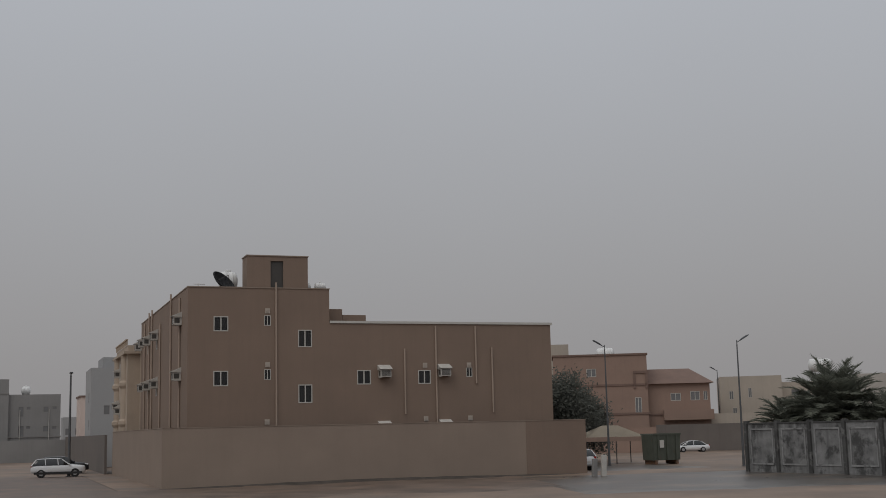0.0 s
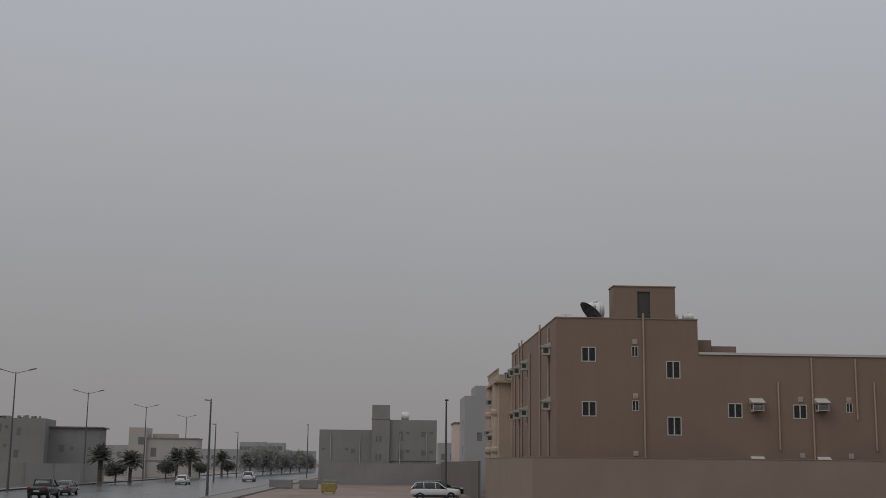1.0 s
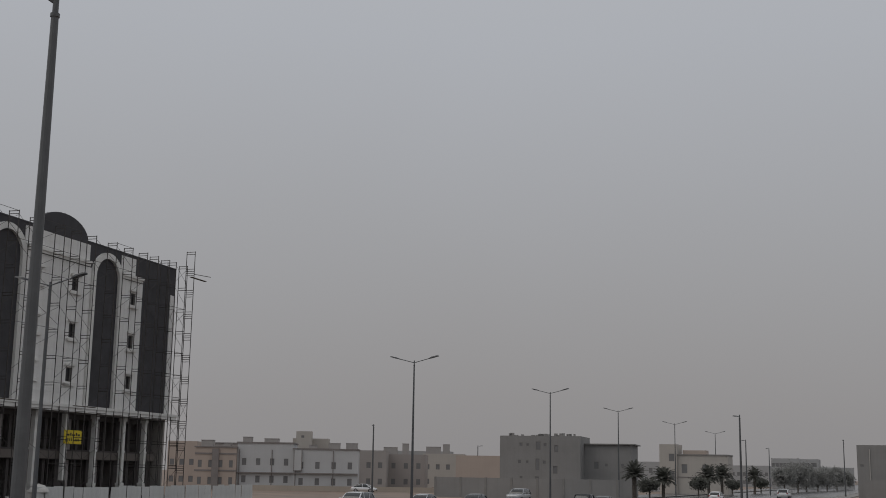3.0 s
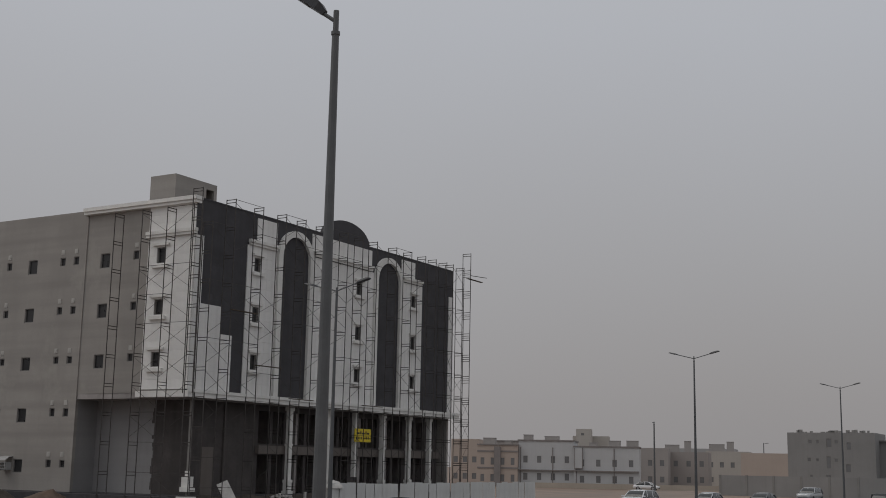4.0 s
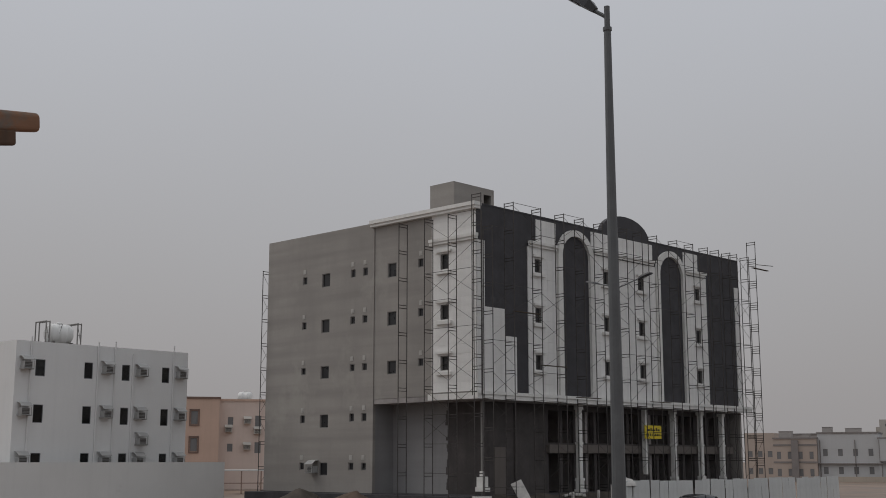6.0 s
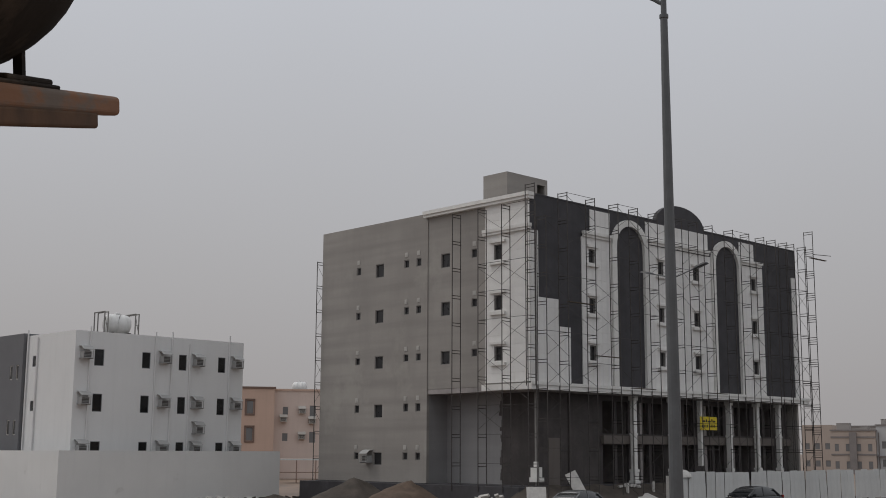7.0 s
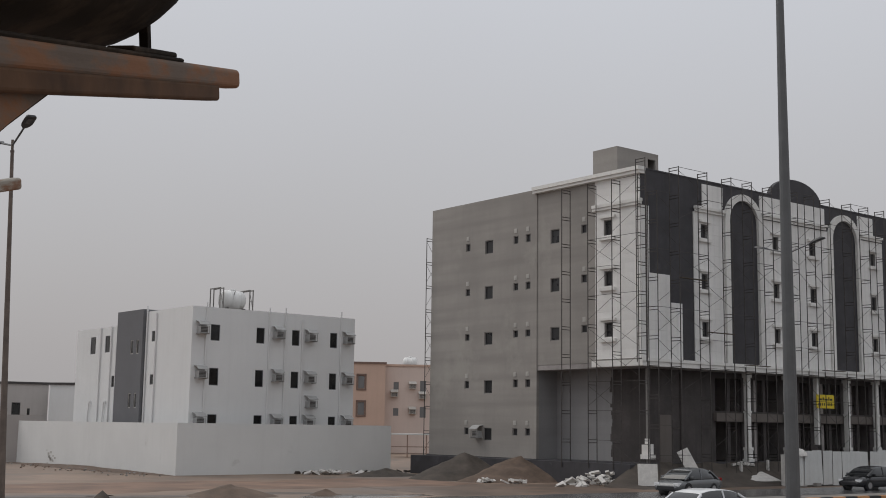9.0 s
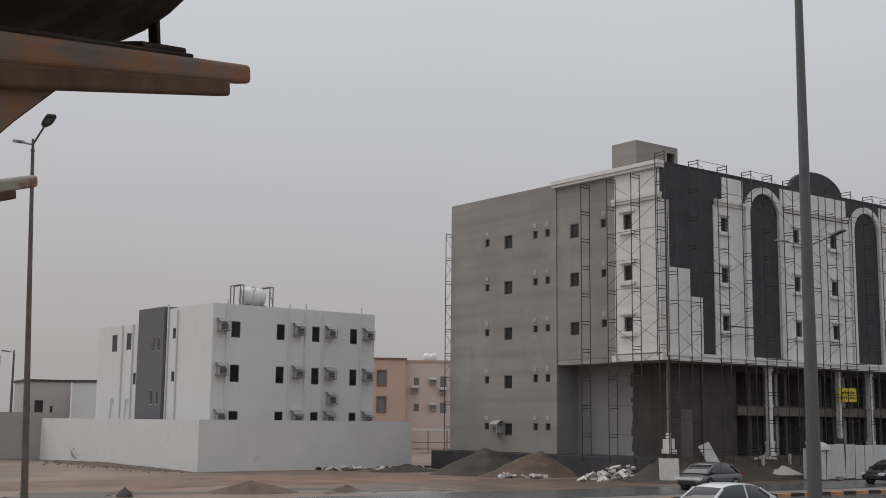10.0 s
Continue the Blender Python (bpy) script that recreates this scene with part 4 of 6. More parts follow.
    pts = [(-0.5, 0, z), (0.5, 0, z), (0.5, -0.78, 0.68), (-0.5, -0.78, 0.68)]
    a = [bm.verts.new(p) for p in pts]
    b = [bm.verts.new((p[0], p[1], p[2] - 0.03)) for p in pts]
    bm.faces.new(a)
    bm.faces.new(b[::-1])
    for i in range(4):
        bm.faces.new((a[i], a[(i + 1) % 4], b[(i + 1) % 4], b[i]))
    for sx in (-0.5, 0.47):
        v = [bm.verts.new(p) for p in ((sx, 0, z - 0.03), (sx, -0.78, 0.65), (sx, 0, 0.6))]
        w = [bm.verts.new((p.co.x + 0.03, p.co.y, p.co.z)) for p in v]
        bm.faces.new(v)
        bm.faces.new(w[::-1])
        for i in range(3):
            bm.faces.new((v[i], v[(i + 1) % 3], w[(i + 1) % 3], w[i]))
    part("hood", bm, M["ac"], ac, "sloping sheet-metal hood")
    return ac


first = window_ac(BROWN @ pose(15.04, 0, 7.67), True, "white box air conditioner under a sloping sheet-metal hood")
for x, z in ((19.96, 7.73), (15.0, 3.38), (20.0, 3.4)):
    copy_thing(first, BROWN @ pose(x, 0, z))
for y, z in ((3.5, 11.95), (3.6, 7.75), (18.1, 11.9), (18.1, 7.75), (24.0, 11.9), (23.9, 7.8), (27.9, 12.0), (28.0, 7.8), (31.0, 11.9)):
    copy_thing(first, BROWN @ pose(0, y, z, 0, 0, -90))
for y, z in ((38.0, 9.6), (37.6, 5.9), (40, 6.4)):
    copy_thing(first, BROWN @ pose(-1.3, y, z, 0, 0, -90))
second = window_ac(WHITE @ pose(0.7, 0, 9.78), False, "grey box air conditioner on the white wall")
for x, z in ((7.06, 9.78), (9.93, 9.72), (13.45, 9.75), (0.7, 6.62), (7.06, 6.6), (9.93, 6.58), (13.45, 6.6), (0.7, 3.3), (7.06, 3.3), (9.93, 3.28), (13.45, 3.3), (10.1, 4.72)):
    copy_thing(second, WHITE @ pose(x, 0, z))
window_ac(SITE @ pose(0, 15.9, 2.7, 0, 0, -90), False, "grey box air conditioner on the raw plaster wall")


# ---- roof things ----
def lying_tank(m, r, length, label, stand=0.5, frame_posts=False):
    tk = thing("water_tank", m, label, "water tank", "water tanks on the roofs")
    bm = bmesh.new()
    n = 9
    half = length / 2
    prof = [(0.02, -half)] + [(r * math.sin(k * math.pi / 2 / 5), -half + r * 0.45 * (1 - math.cos(k * math.pi / 2 / 5))) for k in range(1, 6)]
    ribs = [(r, -half * 0.4), (r * 1.03, -half * 0.38), (r * 1.03, -half * 0.30), (r, -half * 0.28)]
    prof = prof + ribs + [(a, -b) for a, b in ribs[::-1]] + [(a, -b) for a, b in prof[::-1]]
    lathe(bm, prof, 18, Matrix.Translation((0, 0, stand + r)) @ pose(0, 0, 0, 0, 90, 0))
    part("tank", bm, M["tank"], tk, smooth=True)
    bm = bmesh.new()
    lathe(bm, [(r * 0.3, 0), (r * 0.3, 0.12), (r * 0.22, 0.16)], 12, Matrix.Translation((0, 0, stand + 2 * r - 0.02)))
    part("lid", bm, M["tank"], tk)
    for sx in (-half * 0.7, half * 0.7):
        part("cradle", boxes((sx - 0.06, sx + 0.06, -r, r, stand - 0.08, stand + 0.1)), M["steel"], tk)
        for sy in (-r * 0.9, r * 0.9):
            part("leg", boxes((sx - 0.05, sx + 0.05, sy - 0.05, sy + 0.05, 0, stand - 0.08)), M["steel"], tk)
    if frame_posts:
        for sx in (-half - 0.45, -half - 0.15, half + 0.1, half + 0.4):
            part("post", tubes(0.05, 6, ((sx, -r, 0), (sx, -r, stand + 2 * r + 0.12)), ((sx, r, 0), (sx, r, stand + 2 * r + 0.12)), ((sx, -r, stand + 2 * r + 0.08), (sx, r, stand + 2 * r + 0.08))), M["concrete"], tk)
        top_z = stand + 2 * r + 0.08
        for sx in (-half - 0.3, half + 0.25):
            part("brace", tubes(0.025, 5, ((sx - 0.15, -r, 0.3), (sx + 0.15, -r, top_z * 0.5)), ((sx + 0.15, -r, top_z * 0.5), (sx - 0.15, -r, top_z - 0.2)), ((sx - 0.15, -r, 0.6), (sx + 0.15, -r, 0.6)), ((sx - 0.15, -r, top_z * 0.7), (sx + 0.15, -r, top_z * 0.7))), M["concrete"], tk)
        part("strap", tubes(0.03, 5, ((-half * 0.35, -r * 1.02, stand + r), (-half * 0.1, -r * 0.75, stand + r * 1.75)), ((-half * 0.1, -r * 0.75, stand + r * 1.75), (half * 0.3, 0, stand + r * 2.04))), M["concrete"], tk)
        part("rail", tubes(0.03, 6, ((-half - 0.45, -r, stand + 2 * r + 0.08), (-half - 0.15, -r, stand + 2 * r + 0.08)), ((half + 0.1, -r, stand + 2 * r + 0.08), (half + 0.4, -r, stand + 2 * r + 0.08))), M["frame_white"], tk)
    return tk


lying_tank(WHITE @ pose(6.7, 6.2, 11.0), 0.76, 2.1, "white plastic water tank within a pipe frame on the roof", 1.35, True)
lying_tank(BROWN @ pose(3.55, 3.4, 13.7), 0.75, 1.5, "white plastic water tank on the brown roof", 0.95)
for x in (8.2, 9.4):
    lying_tank(BROWN @ pose(x + 0.9, 1.0, 13.7), 0.28, 0.9, "small white plastic tank behind the parapet", 0.85)
dish = thing("satellite_dish", BROWN @ pose(2.65, 1.4, 13.7), "dark grey mesh satellite dish tilted on the roof", "satellite dish")
bm = bmesh.new()
rings = []
for k in range(7):
    r = 1.0 * k / 6 + 0.01
    rings.append([bm.verts.new((r * math.cos(i * math.pi / 12), r * math.sin(i * math.pi / 12), 0.32 * (r / 0.88) ** 2)) for i in range(24)])
for a, b in zip(rings, rings[1:]):
    for i in range(24):
        bm.faces.new((a[i], a[(i + 1) % 24], b[(i + 1) % 24], b[i]))
bm.faces.new(rings[0])
ext = bmesh.ops.solidify(bm, geom=bm.faces[:], thickness=0.02)
AIM = Matrix.Translation((0, 0, 1.2)) @ Vector((0.50, -0.55, 0.66)).to_track_quat("Z", "Y").to_matrix().to_4x4()
bm.transform(AIM)
part("reflector", bm, M["dish"], dish)
part("mast", tubes(0.05, 8, ((0, 0, 0), (0, 0, 1.2)), ((-0.9, 0, 0.0), (0, 0, 1.1))), M["steel"], dish)
feed = AIM
part("feed_arm", tubes(0.02, 6, (feed @ Vector((0.8, 0, 0.27)), feed @ Vector((0, 0, 1.0))), (feed @ Vector((-0.8, 0, 0.27)), feed @ Vector((0, 0, 1.0)))), M["steel"], dish)
antenna = thing("roof_antenna", BROWN @ pose(0.9, 1.0, 13.7), "thin pipe aerial on the brown roof", "antenna")
part("mast", tubes(0.025, 6, ((0, 0, 0), (0, 0, 1.2)), ((-0.35, 0, 1.15), (0.5, 0, 1.15))), M["ac"], antenna)


# ---- scaffolding ----
def scaffold(name_label, m, stacks, braces):
    """Stacks of welded frames; each stack: (x, y, turn, z0, lifts); braces: pairs of stack numbers."""
    sc = thing("scaffolding", m, name_label, "scaffolding", "scaffolding on the unfinished building")
    lift, depth = 1.87, 0.8
    bm = bmesh.new()
    for u in (0, depth):
        tube(bm, (0, u, 0), (0, u, lift), 0.034, 5)
    for dz in (0.05, 0.25):
        tube(bm, (0, 0, lift - dz), (0, depth, lift - dz), 0.031, 4)
    seed_frame = part("frame", bm, M["steel"], sc)
    used = False
    for x, y, turn, z0, n in stacks:
        for k in range(n):
            ob = seed_frame
            if used:
                ob = seed_frame.copy()
                scene.collection.objects.link(ob)
            used = True
            ob.matrix_basis = pose(x, y, z0 + k * lift, 0, 0, turn)
    rng = random.Random(7)
    bars_ = {}

    def bar(p, q, r, name):
        p, q = Vector(p), Vector(q)
        key = tuple(round(c, 3) for c in q - p)
        if key not in bars_:
            bm = bmesh.new()
            tube(bm, (0, 0, 0), q - p, r, 4)
            bars_[key] = ob = part(name, bm, M["steel"], sc)
        else:
            ob = bars_[key].copy()
            scene.collection.objects.link(ob)
        ob.location = p

    for i, j in braces:
        xa, ya, ta, z0, n = stacks[i]
        xb, yb, tb, zb, nb = stacks[j]
        for k in range(min(n, nb)):
            zl, zh = max(z0, zb) + k * lift + 0.25, max(z0, zb) + (k + 1) * lift - 0.3
            roll = rng.random()
            if roll < 0.45:
                bar((xa, ya, zl), (xb, yb, zh), 0.013, "brace")
            if roll < 0.2 or 0.45 < roll < 0.65:
                bar((xa, ya, zh), (xb, yb, zl), 0.013, "brace")
            if rng.random() < 0.4:
                bar((xa, ya, zh + 0.24), (xb, yb, zh + 0.24), 0.018, "ledger")
    return sc


front_x = [-0.85, 0.25, 2.4, 5.3, 7.85, 10.1, 12.4, 15.4, 17.4, 19.4, 22.2, 24.5, 26.7, 28.4, 30.2, 31.3, 33.2]
stacks = [(x, -1.2, 0, 7.6 if x < 0 else 0.0, 7 if x < 0 else 10 if x < 1 else 11) for x in front_x]
scaffold("rusty steel frame scaffolding along the stone-clad front", SITE @ pose(0, 0, 0.13), stacks, [(i, i + 1) for i in range(1, len(stacks) - 1)])
scaffold("rusty steel frame tower past the end of the front", SITE @ pose(34.4, -1.2, 0.1), [(0, 0, 0, 0, 11), (0, 0, 0, 1.5, 11), (0.9, 1.2, 0, 0, 5)], [(0, 2)])
stacks = [(-1.25, y, -90, 0, n) for y, n in ((-0.9, 10), (1.36, 10), (3.54, 10), (6.0, 10))]
scaffold("rusty steel frame scaffolding at the plastered side wall", SITE @ pose(0, 0, 1.0), stacks, [(0, 1), (1, 2)])
scaffold("rusty steel frame tower at the rear corner", SITE @ pose(-0.5, 21.9, 1.36), [(0, 0, -90, 0, 9), (0.9, 0, -90, 0, 9)], [(0, 1)])
planks = thing("scaffold_planks", SITE, "loose wooden planks and poles lying across the scaffolding", "plank")
for x, z in ((5.2, 9.9), (2.4, 13.3), (18.0, 7.9), (33.8, 19.8), (9.0, 7.9)):
    part("plank", boxes((x, x + 2.6, -1.35, -1.1, z, z + 0.05)), M["bark"], planks)
part("rail", tubes(0.03, 5, ((34.0, -1.4, 20.1), (37.0, -1.4, 20.3))), M["steel"], planks)

# sign board on the front
sign = thing("sign_board", SITE @ pose(20.15, 0.2, 5.25), "yellow sign board with black lettering", "sign")
part("board", boxes((-1.1, 1.1, -0.04, 0.0, 0, 1.0)), M["sign"], sign)
bars = [(-0.85, -0.45, 0.58, 0.72), (-0.36, -0.2, 0.58, 0.80), (-0.12, 0.28, 0.58, 0.70), (0.36, 0.5, 0.58, 0.82), (0.58, 0.86, 0.58, 0.72)] + [(-0.9 + 0.23 * k, -0.78 + 0.23 * k, 0.2, 0.40) for k in range(8)]
for a, b, c, d in bars:
    part("lettering_bar", boxes((a, b, -0.048, -0.041, c, d)), M["ink"], sign)


# ---- site fence, heaps, boards, rubble ----
fence = thing("site_fence", pose(-71.6, 41.6, 0, 0, 0, 114.0), "white corrugated sheet fence round the building site", "fence")
bm = bmesh.new()
prev = None
for k in range(15):
    x = k * 0.073
    y = 0.02 if k % 2 else -0.02
    col = [bm.verts.new((x, y, 0.05)), bm.verts.new((x, y, 2.28)), bm.verts.new((x, y + 0.012, 2.28)), bm.verts.new((x, y + 0.012, 0.05))]
    if prev:
        for i in range(4):
            bm.faces.new((prev[i], prev[(i + 1) % 4], col[(i + 1) % 4], col[i]))
    prev = col
panel0 = part("panel", bm, M["sheet"], fence)
frng = random.Random(5)
for k in range(1, 29):
    ob = panel0.copy()
    scene.collection.objects.link(ob)
    ob.matrix_basis = pose(k * 1.07, frng.uniform(-0.03, 0.03), frng.uniform(-0.06, 0.05), frng.uniform(-2, 2), frng.uniform(-1.2, 1.2), 0)
for k in range(0, 29, 3):
    part("post", boxes((k * 1.07 - 0.04, k * 1.07 + 0.03, 0.05, 0.12, 0, 2.2)), M["steel"], fence)
for k in (2, 5, 9, 13):
    part("weight", soft_box(0.5, 0.3, 0.22, 0.03, pose(k * 1.07, -0.25, 0)), M["concrete"], fence)


def heap(x, y, rx, ry, h, material, label, turn=0, seed=0, peak=1.0):
    bm = bmesh.new()
    n, m = 36, 12
    rings = []
    for j in range(m + 1):
        q = j / m
        ring = []
        for i in range(n):
            a = i * 2 * math.pi / n
            wob = 1 + 0.16 * noise.noise(Vector((math.cos(a) * 1.5, math.sin(a) * 1.5, seed)))
            px, py = rx * q * wob * math.cos(a), ry * q * wob * math.sin(a)
            z = h * (1 - q) ** peak * (1 + 0.25 * noise.noise(Vector((px * 0.8, py * 0.8, seed + 5)))) + 0.10 * noise.noise(Vector((px * 2.2, py * 2.2, seed + 9))) * (1 - q)
            ring.append(bm.verts.new((px, py, max(z, 0) - 0.06 * q)))
        rings.append(ring)
    for a, b in zip(rings[1:], rings[2:]):
        for i in range(n):
            bm.faces.new((a[i], a[(i + 1) % n], b[(i + 1) % n], b[i]))
    top = bm.verts.new((0, 0, h * 1.02))
    for i in range(n):
        bm.faces.new((top, rings[1][i], rings[1][(i + 1) % n]))
    for v in rings[0]:
        bm.verts.remove(v)
    ob = part("mound", bm, material, None, smooth=True)
    ob.matrix_world = pose(x, y, 0, 0, 0, turn)
    return tagged(ob, label, "heap")


heap(-82.0, 22.3, 4.4, 3.2, 1.75, M["soil"], "dark heap of wet soil before the plinth", CA, 1)
heap(-79.7, 25.7, 5.4, 3.0, 1.6, M["soil_red"], "reddish heap of building sand before the plinth", CA, 2)
heap(-61.9, 4.8, 2.6, 1.6, 0.55, M["soil_red"], "small low heap of reddish sand", 100, 3)
heap(-62.6, 9.6, 1.0, 0.6, 0.3, M["soil_red"], "tiny heap of reddish sand", 100, 4)
heap(-58.7, -1.3, 0.45, 0.35, 0.42, M["soil"], "dark rock lying on the sand", 30, 6, 0.5)
heap(-86.5, 17.6, 3.4, 1.6, 0.5, M["soil"], "low dark bank of soil beside the white wall", CA, 8)


def slab_piece(bm, x, y, z, w, d, t, m):
    box(bm, -w / 2, w / 2, -d / 2, d / 2, 0, t, Matrix.Translation((x, y, z)) @ m)


rng = random.Random(11)
for cx, cy, n, sp, hh, lab in ((-73.2, 28.9, 80, 2.7, 1.0, "heap of broken white stone slabs and wrapping"), (-75.6, 24.0, 10, 0.8, 0.25, "scatter of broken white stone"), (-89.0, 14.0, 26, 2.6, 0.15, "scatter of pale rubble along the white wall"), (-76.5, 22.4, 8, 0.6, 0.2, "few broken white stone slabs")):
    bm = bmesh.new()
    for k in range(n):
        q = rng.random()
        px, py = rng.gauss(0, sp * 0.45), rng.gauss(0, sp * 0.3)
        pz = max(0.0, hh * (1 - math.hypot(px / sp, py / sp)) * rng.random())
        slab_piece(bm, px, py, pz, rng.uniform(0.2, 0.75), rng.uniform(0.2, 0.6), rng.uniform(0.04, 0.14), pose(0, 0, 0, rng.uniform(-35, 35), rng.uniform(-35, 35), rng.uniform(0, 180)))
    ob = part("rubble", bm, M["rubble"], None)
    ob.matrix_world = pose(cx, cy, 0.02, 0, 0, CA)
    tagged(ob, lab, "rubble", kind="stuff")


def leaning_board(x, y, w, h, lean, turn, z=0.0, roll=0):  # x, y along and before the unfinished front
    ob = part("stone_board", boxes((-w / 2, w / 2, -0.03, 0.03, 0, h)), M["rubble"], None)
    ob.matrix_world = SITE @ pose(x, y, z, 0, 0, turn) @ pose(0, 0, 0, lean, roll, 0)
    return tagged(ob, "white stone board leaning on the site", "board", "loose white boards")


leaning_board(-1.95, -2.2, 1.2, 1.35, -14, -40, 0.14)
leaning_board(3.5, -1.4, 0.75, 1.95, -20, -35, 0.58, -24)
leaning_board(9.0, -2.6, 2.9, 1.9, -74, -10, 0.26)
for x, y, h in ((8.7, -0.9, 0.75), (11.6, -0.9, 0.8)):
    ob = part("post_stub", soft_box(0.16, 0.16, h, 0.02), M["rubble"], None)
    ob.matrix_world = SITE @ pose(x, y, 0.78)
    tagged(ob, "short white stone post standing on the site", "post", "short white posts")


def bank_height(x, y):
    q = max(0.0, 1 + (y - 0.05) / 4.4)
    end = min(1.0, max(0.0, (x + 3.5) / 3.0))
    return (1.42 * q ** 1.9 * end + 0.10 * (noise.noise(Vector((x * 0.7, y * 1.3, 4))) + 0.3) * min(1, q * 4)) - 0.04


bm = bmesh.new()
grid_v = [[bm.verts.new((x, y, bank_height(x, y))) for y in [0.05 - 0.3 * j for j in range(16)]] for x in [-3.5 + 0.5 * i for i in range(80)]]
for a, b in zip(grid_v, grid_v[1:]):
    for j in range(15):
        bm.faces.new((a[j], a[j + 1], b[j + 1], b[j]))
ob = part("earth_bank", bm, M["soil"], None, smooth=True)
ob.matrix_world = SITE
tagged(ob, "dark brown earth banked up before the shop fronts", "earth bank", kind="structure")
rng = random.Random(37)
bm = bmesh.new()
for k in range(16):
    x = 8.6 + rng.random() * 2.2
    slab_piece(bm, x, -0.35, bank_height(x, -0.35) + 0.02, rng.uniform(0.2, 0.45), 0.25, rng.uniform(0.06, 0.2), pose(0, 0, 0, rng.uniform(-15, 15), rng.uniform(-15, 15), rng.uniform(0, 180)))
ob = part("rubble", bm, M["rubble"], None)
ob.matrix_world = SITE
tagged(ob, "white stone offcuts on the earth bank", "rubble", kind="stuff")

# ---- rusty tank carrier beside the camera ----
BEAM = Vector((-0.918, 0.3036, 0.255)).normalized()
SIDE = Vector((-0.3036, -0.918, 0.0)).normalized()
UPB = BEAM.cross(SIDE) * (-1 if BEAM.cross(SIDE).z < 0 else 1)
TIP = Vector((-2.580, -0.086, 4.291))
carrier = thing("tank_carrier", pose(0, 0, 0), "rusty steel carrier frame holding a dark tank overhead", "steel frame")


def beam_matrix(origin):
    return Matrix(((BEAM.x, SIDE.x, UPB.x, origin.x), (BEAM.y, SIDE.y, UPB.y, origin.y), (BEAM.z, SIDE.z, UPB.z, origin.z), (0, 0, 0, 1)))


def rail_beam(origin, length, s=1.0, coat="rust"):
    m = beam_matrix(origin)
    bm = bmesh.new()
    box(bm, -length, 0, 0, 0.042 * s, -0.039 * s, 0)
    bmesh.ops.bevel(bm, geom=bm.edges[:], offset=0.010 * s, segments=4, affect="EDGES", profile=0.5)
    top = part("rail", bm, M[coat], carrier, "rust-streaked steel rail", smooth=False)
    top.matrix_basis = m
    bm = bmesh.new()
    box(bm, -length, -0.165 * s, 0.002, 0.036 * s, -0.066 * s, -0.034 * s)
    bmesh.ops.bevel(bm, geom=bm.edges[:], offset=0.006 * s, segments=3, affect="EDGES", profile=0.5)
    part("lower_rail", bm, M["rust_red"], top, "red-brown rusted lower rail")
    return m


bmx = rail_beam(TIP, 3.0)
rail_beam(Vector((-4.20, -0.653, 4.343)), 4.4, coat="rust_pale")
bm = bmesh.new()
box(bm, -2.4, -0.40, 0.004, 0.06, -0.002, 0.006)
box(bm, -0.66, -0.43, 0.008, 0.055, 0.004, 0.015)
bmesh.ops.bevel(bm, geom=bm.edges[:], offset=0.004, segments=2, affect="EDGES", profile=0.5)
bm.transform(bmx)
part("saddle_plate", bm, M["rust_dark"], carrier, "dark rusted saddle plate")
bm = bmesh.new()
box(bm, -0.478, -0.459, 0.045, 0.06, 0.01, 0.17)
bm.transform(bmx)
part("strut", bm, M["rust_dark"], carrier)
bm = bmesh.new()
R0 = 0.261
prof = [(0.01, 0.0)] + [(R0 * math.sin(k * math.pi / 16), 0.333 * (1 - math.cos(k * math.pi / 16))) for k in range(1, 9)] + [(R0, 1.2), (R0, 2.2)]
lathe(bm, prof, 40, bmx @ Matrix.Translation((-0.206, 0.184, R0 + 0.01)) @ pose(0, 0, 0, 0, -90, 0))
part("tank", bm, M["rust_dark"], carrier, "dark brown tank with a domed end", smooth=True)
bm = bmesh.new()
plate = [(-0.95, -0.055), (-1.10, -0.10), (-1.6, -0.27), (-2.6, -0.42), (-2.6, -0.055)]
a = [bm.verts.new((x, 0.02, z)) for x, z in plate]
b = [bm.verts.new((x, 0.045, z)) for x, z in plate]
bm.faces.new(a)
bm.faces.new(b[::-1])
for i in range(len(plate)):
    j = (i + 1) % len(plate)
    bm.faces.new((a[i], b[i], b[j], a[j]))
bm.transform(bmx)
gusset = part("gusset", bm, M["rust"], carrier, "dull steel gusset plate")
bm = bmesh.new()
for (x0, z0), (x1, z1) in zip(plate[:4], plate[1:4]):
    tube(bm, bmx @ Vector((x0, 0.03, z0)), bmx @ Vector((x1, 0.03, z1)), 0.007, 8)
part("flange", bm, M["rust_dark"], gusset, "dark rolled edge of the gusset")
# posts behind that carry the frame, out of sight
for s, o in ((2.85, TIP), (4.2, Vector((-4.20, -0.653, 4.343)))):
    p = o - BEAM * s + SIDE * 0.04
    part("post", boxes((p.x - 0.05, p.x + 0.05, p.y - 0.05, p.y + 0.05, -0.02, p.z - 0.05)), M["rust"], carrier)
p, q = TIP - BEAM * 2.85 + SIDE * 0.04, Vector((-4.20, -0.653, 4.343)) - BEAM * 4.2 + SIDE * 0.04
part("cross_rail", tubes(0.04, 8, (p - Vector((0, 0, 0.1)), q - Vector((0, 0, 0.1)))), M["rust"], carrier)

# damp verges along the walls
ob = heap(0, 0, 17.5, 1.5, 0.16, M["soil"], "dark damp verge at the foot of the brown wall", 0, 12, 0.7)
ob.matrix_world = YARD @ pose(15.5, -0.6, 0)
ob = heap(0, 0, 15.0, 1.4, 0.2, M["soil_red"], "low sandy verge at the foot of the white wall", 0, 14, 0.7)
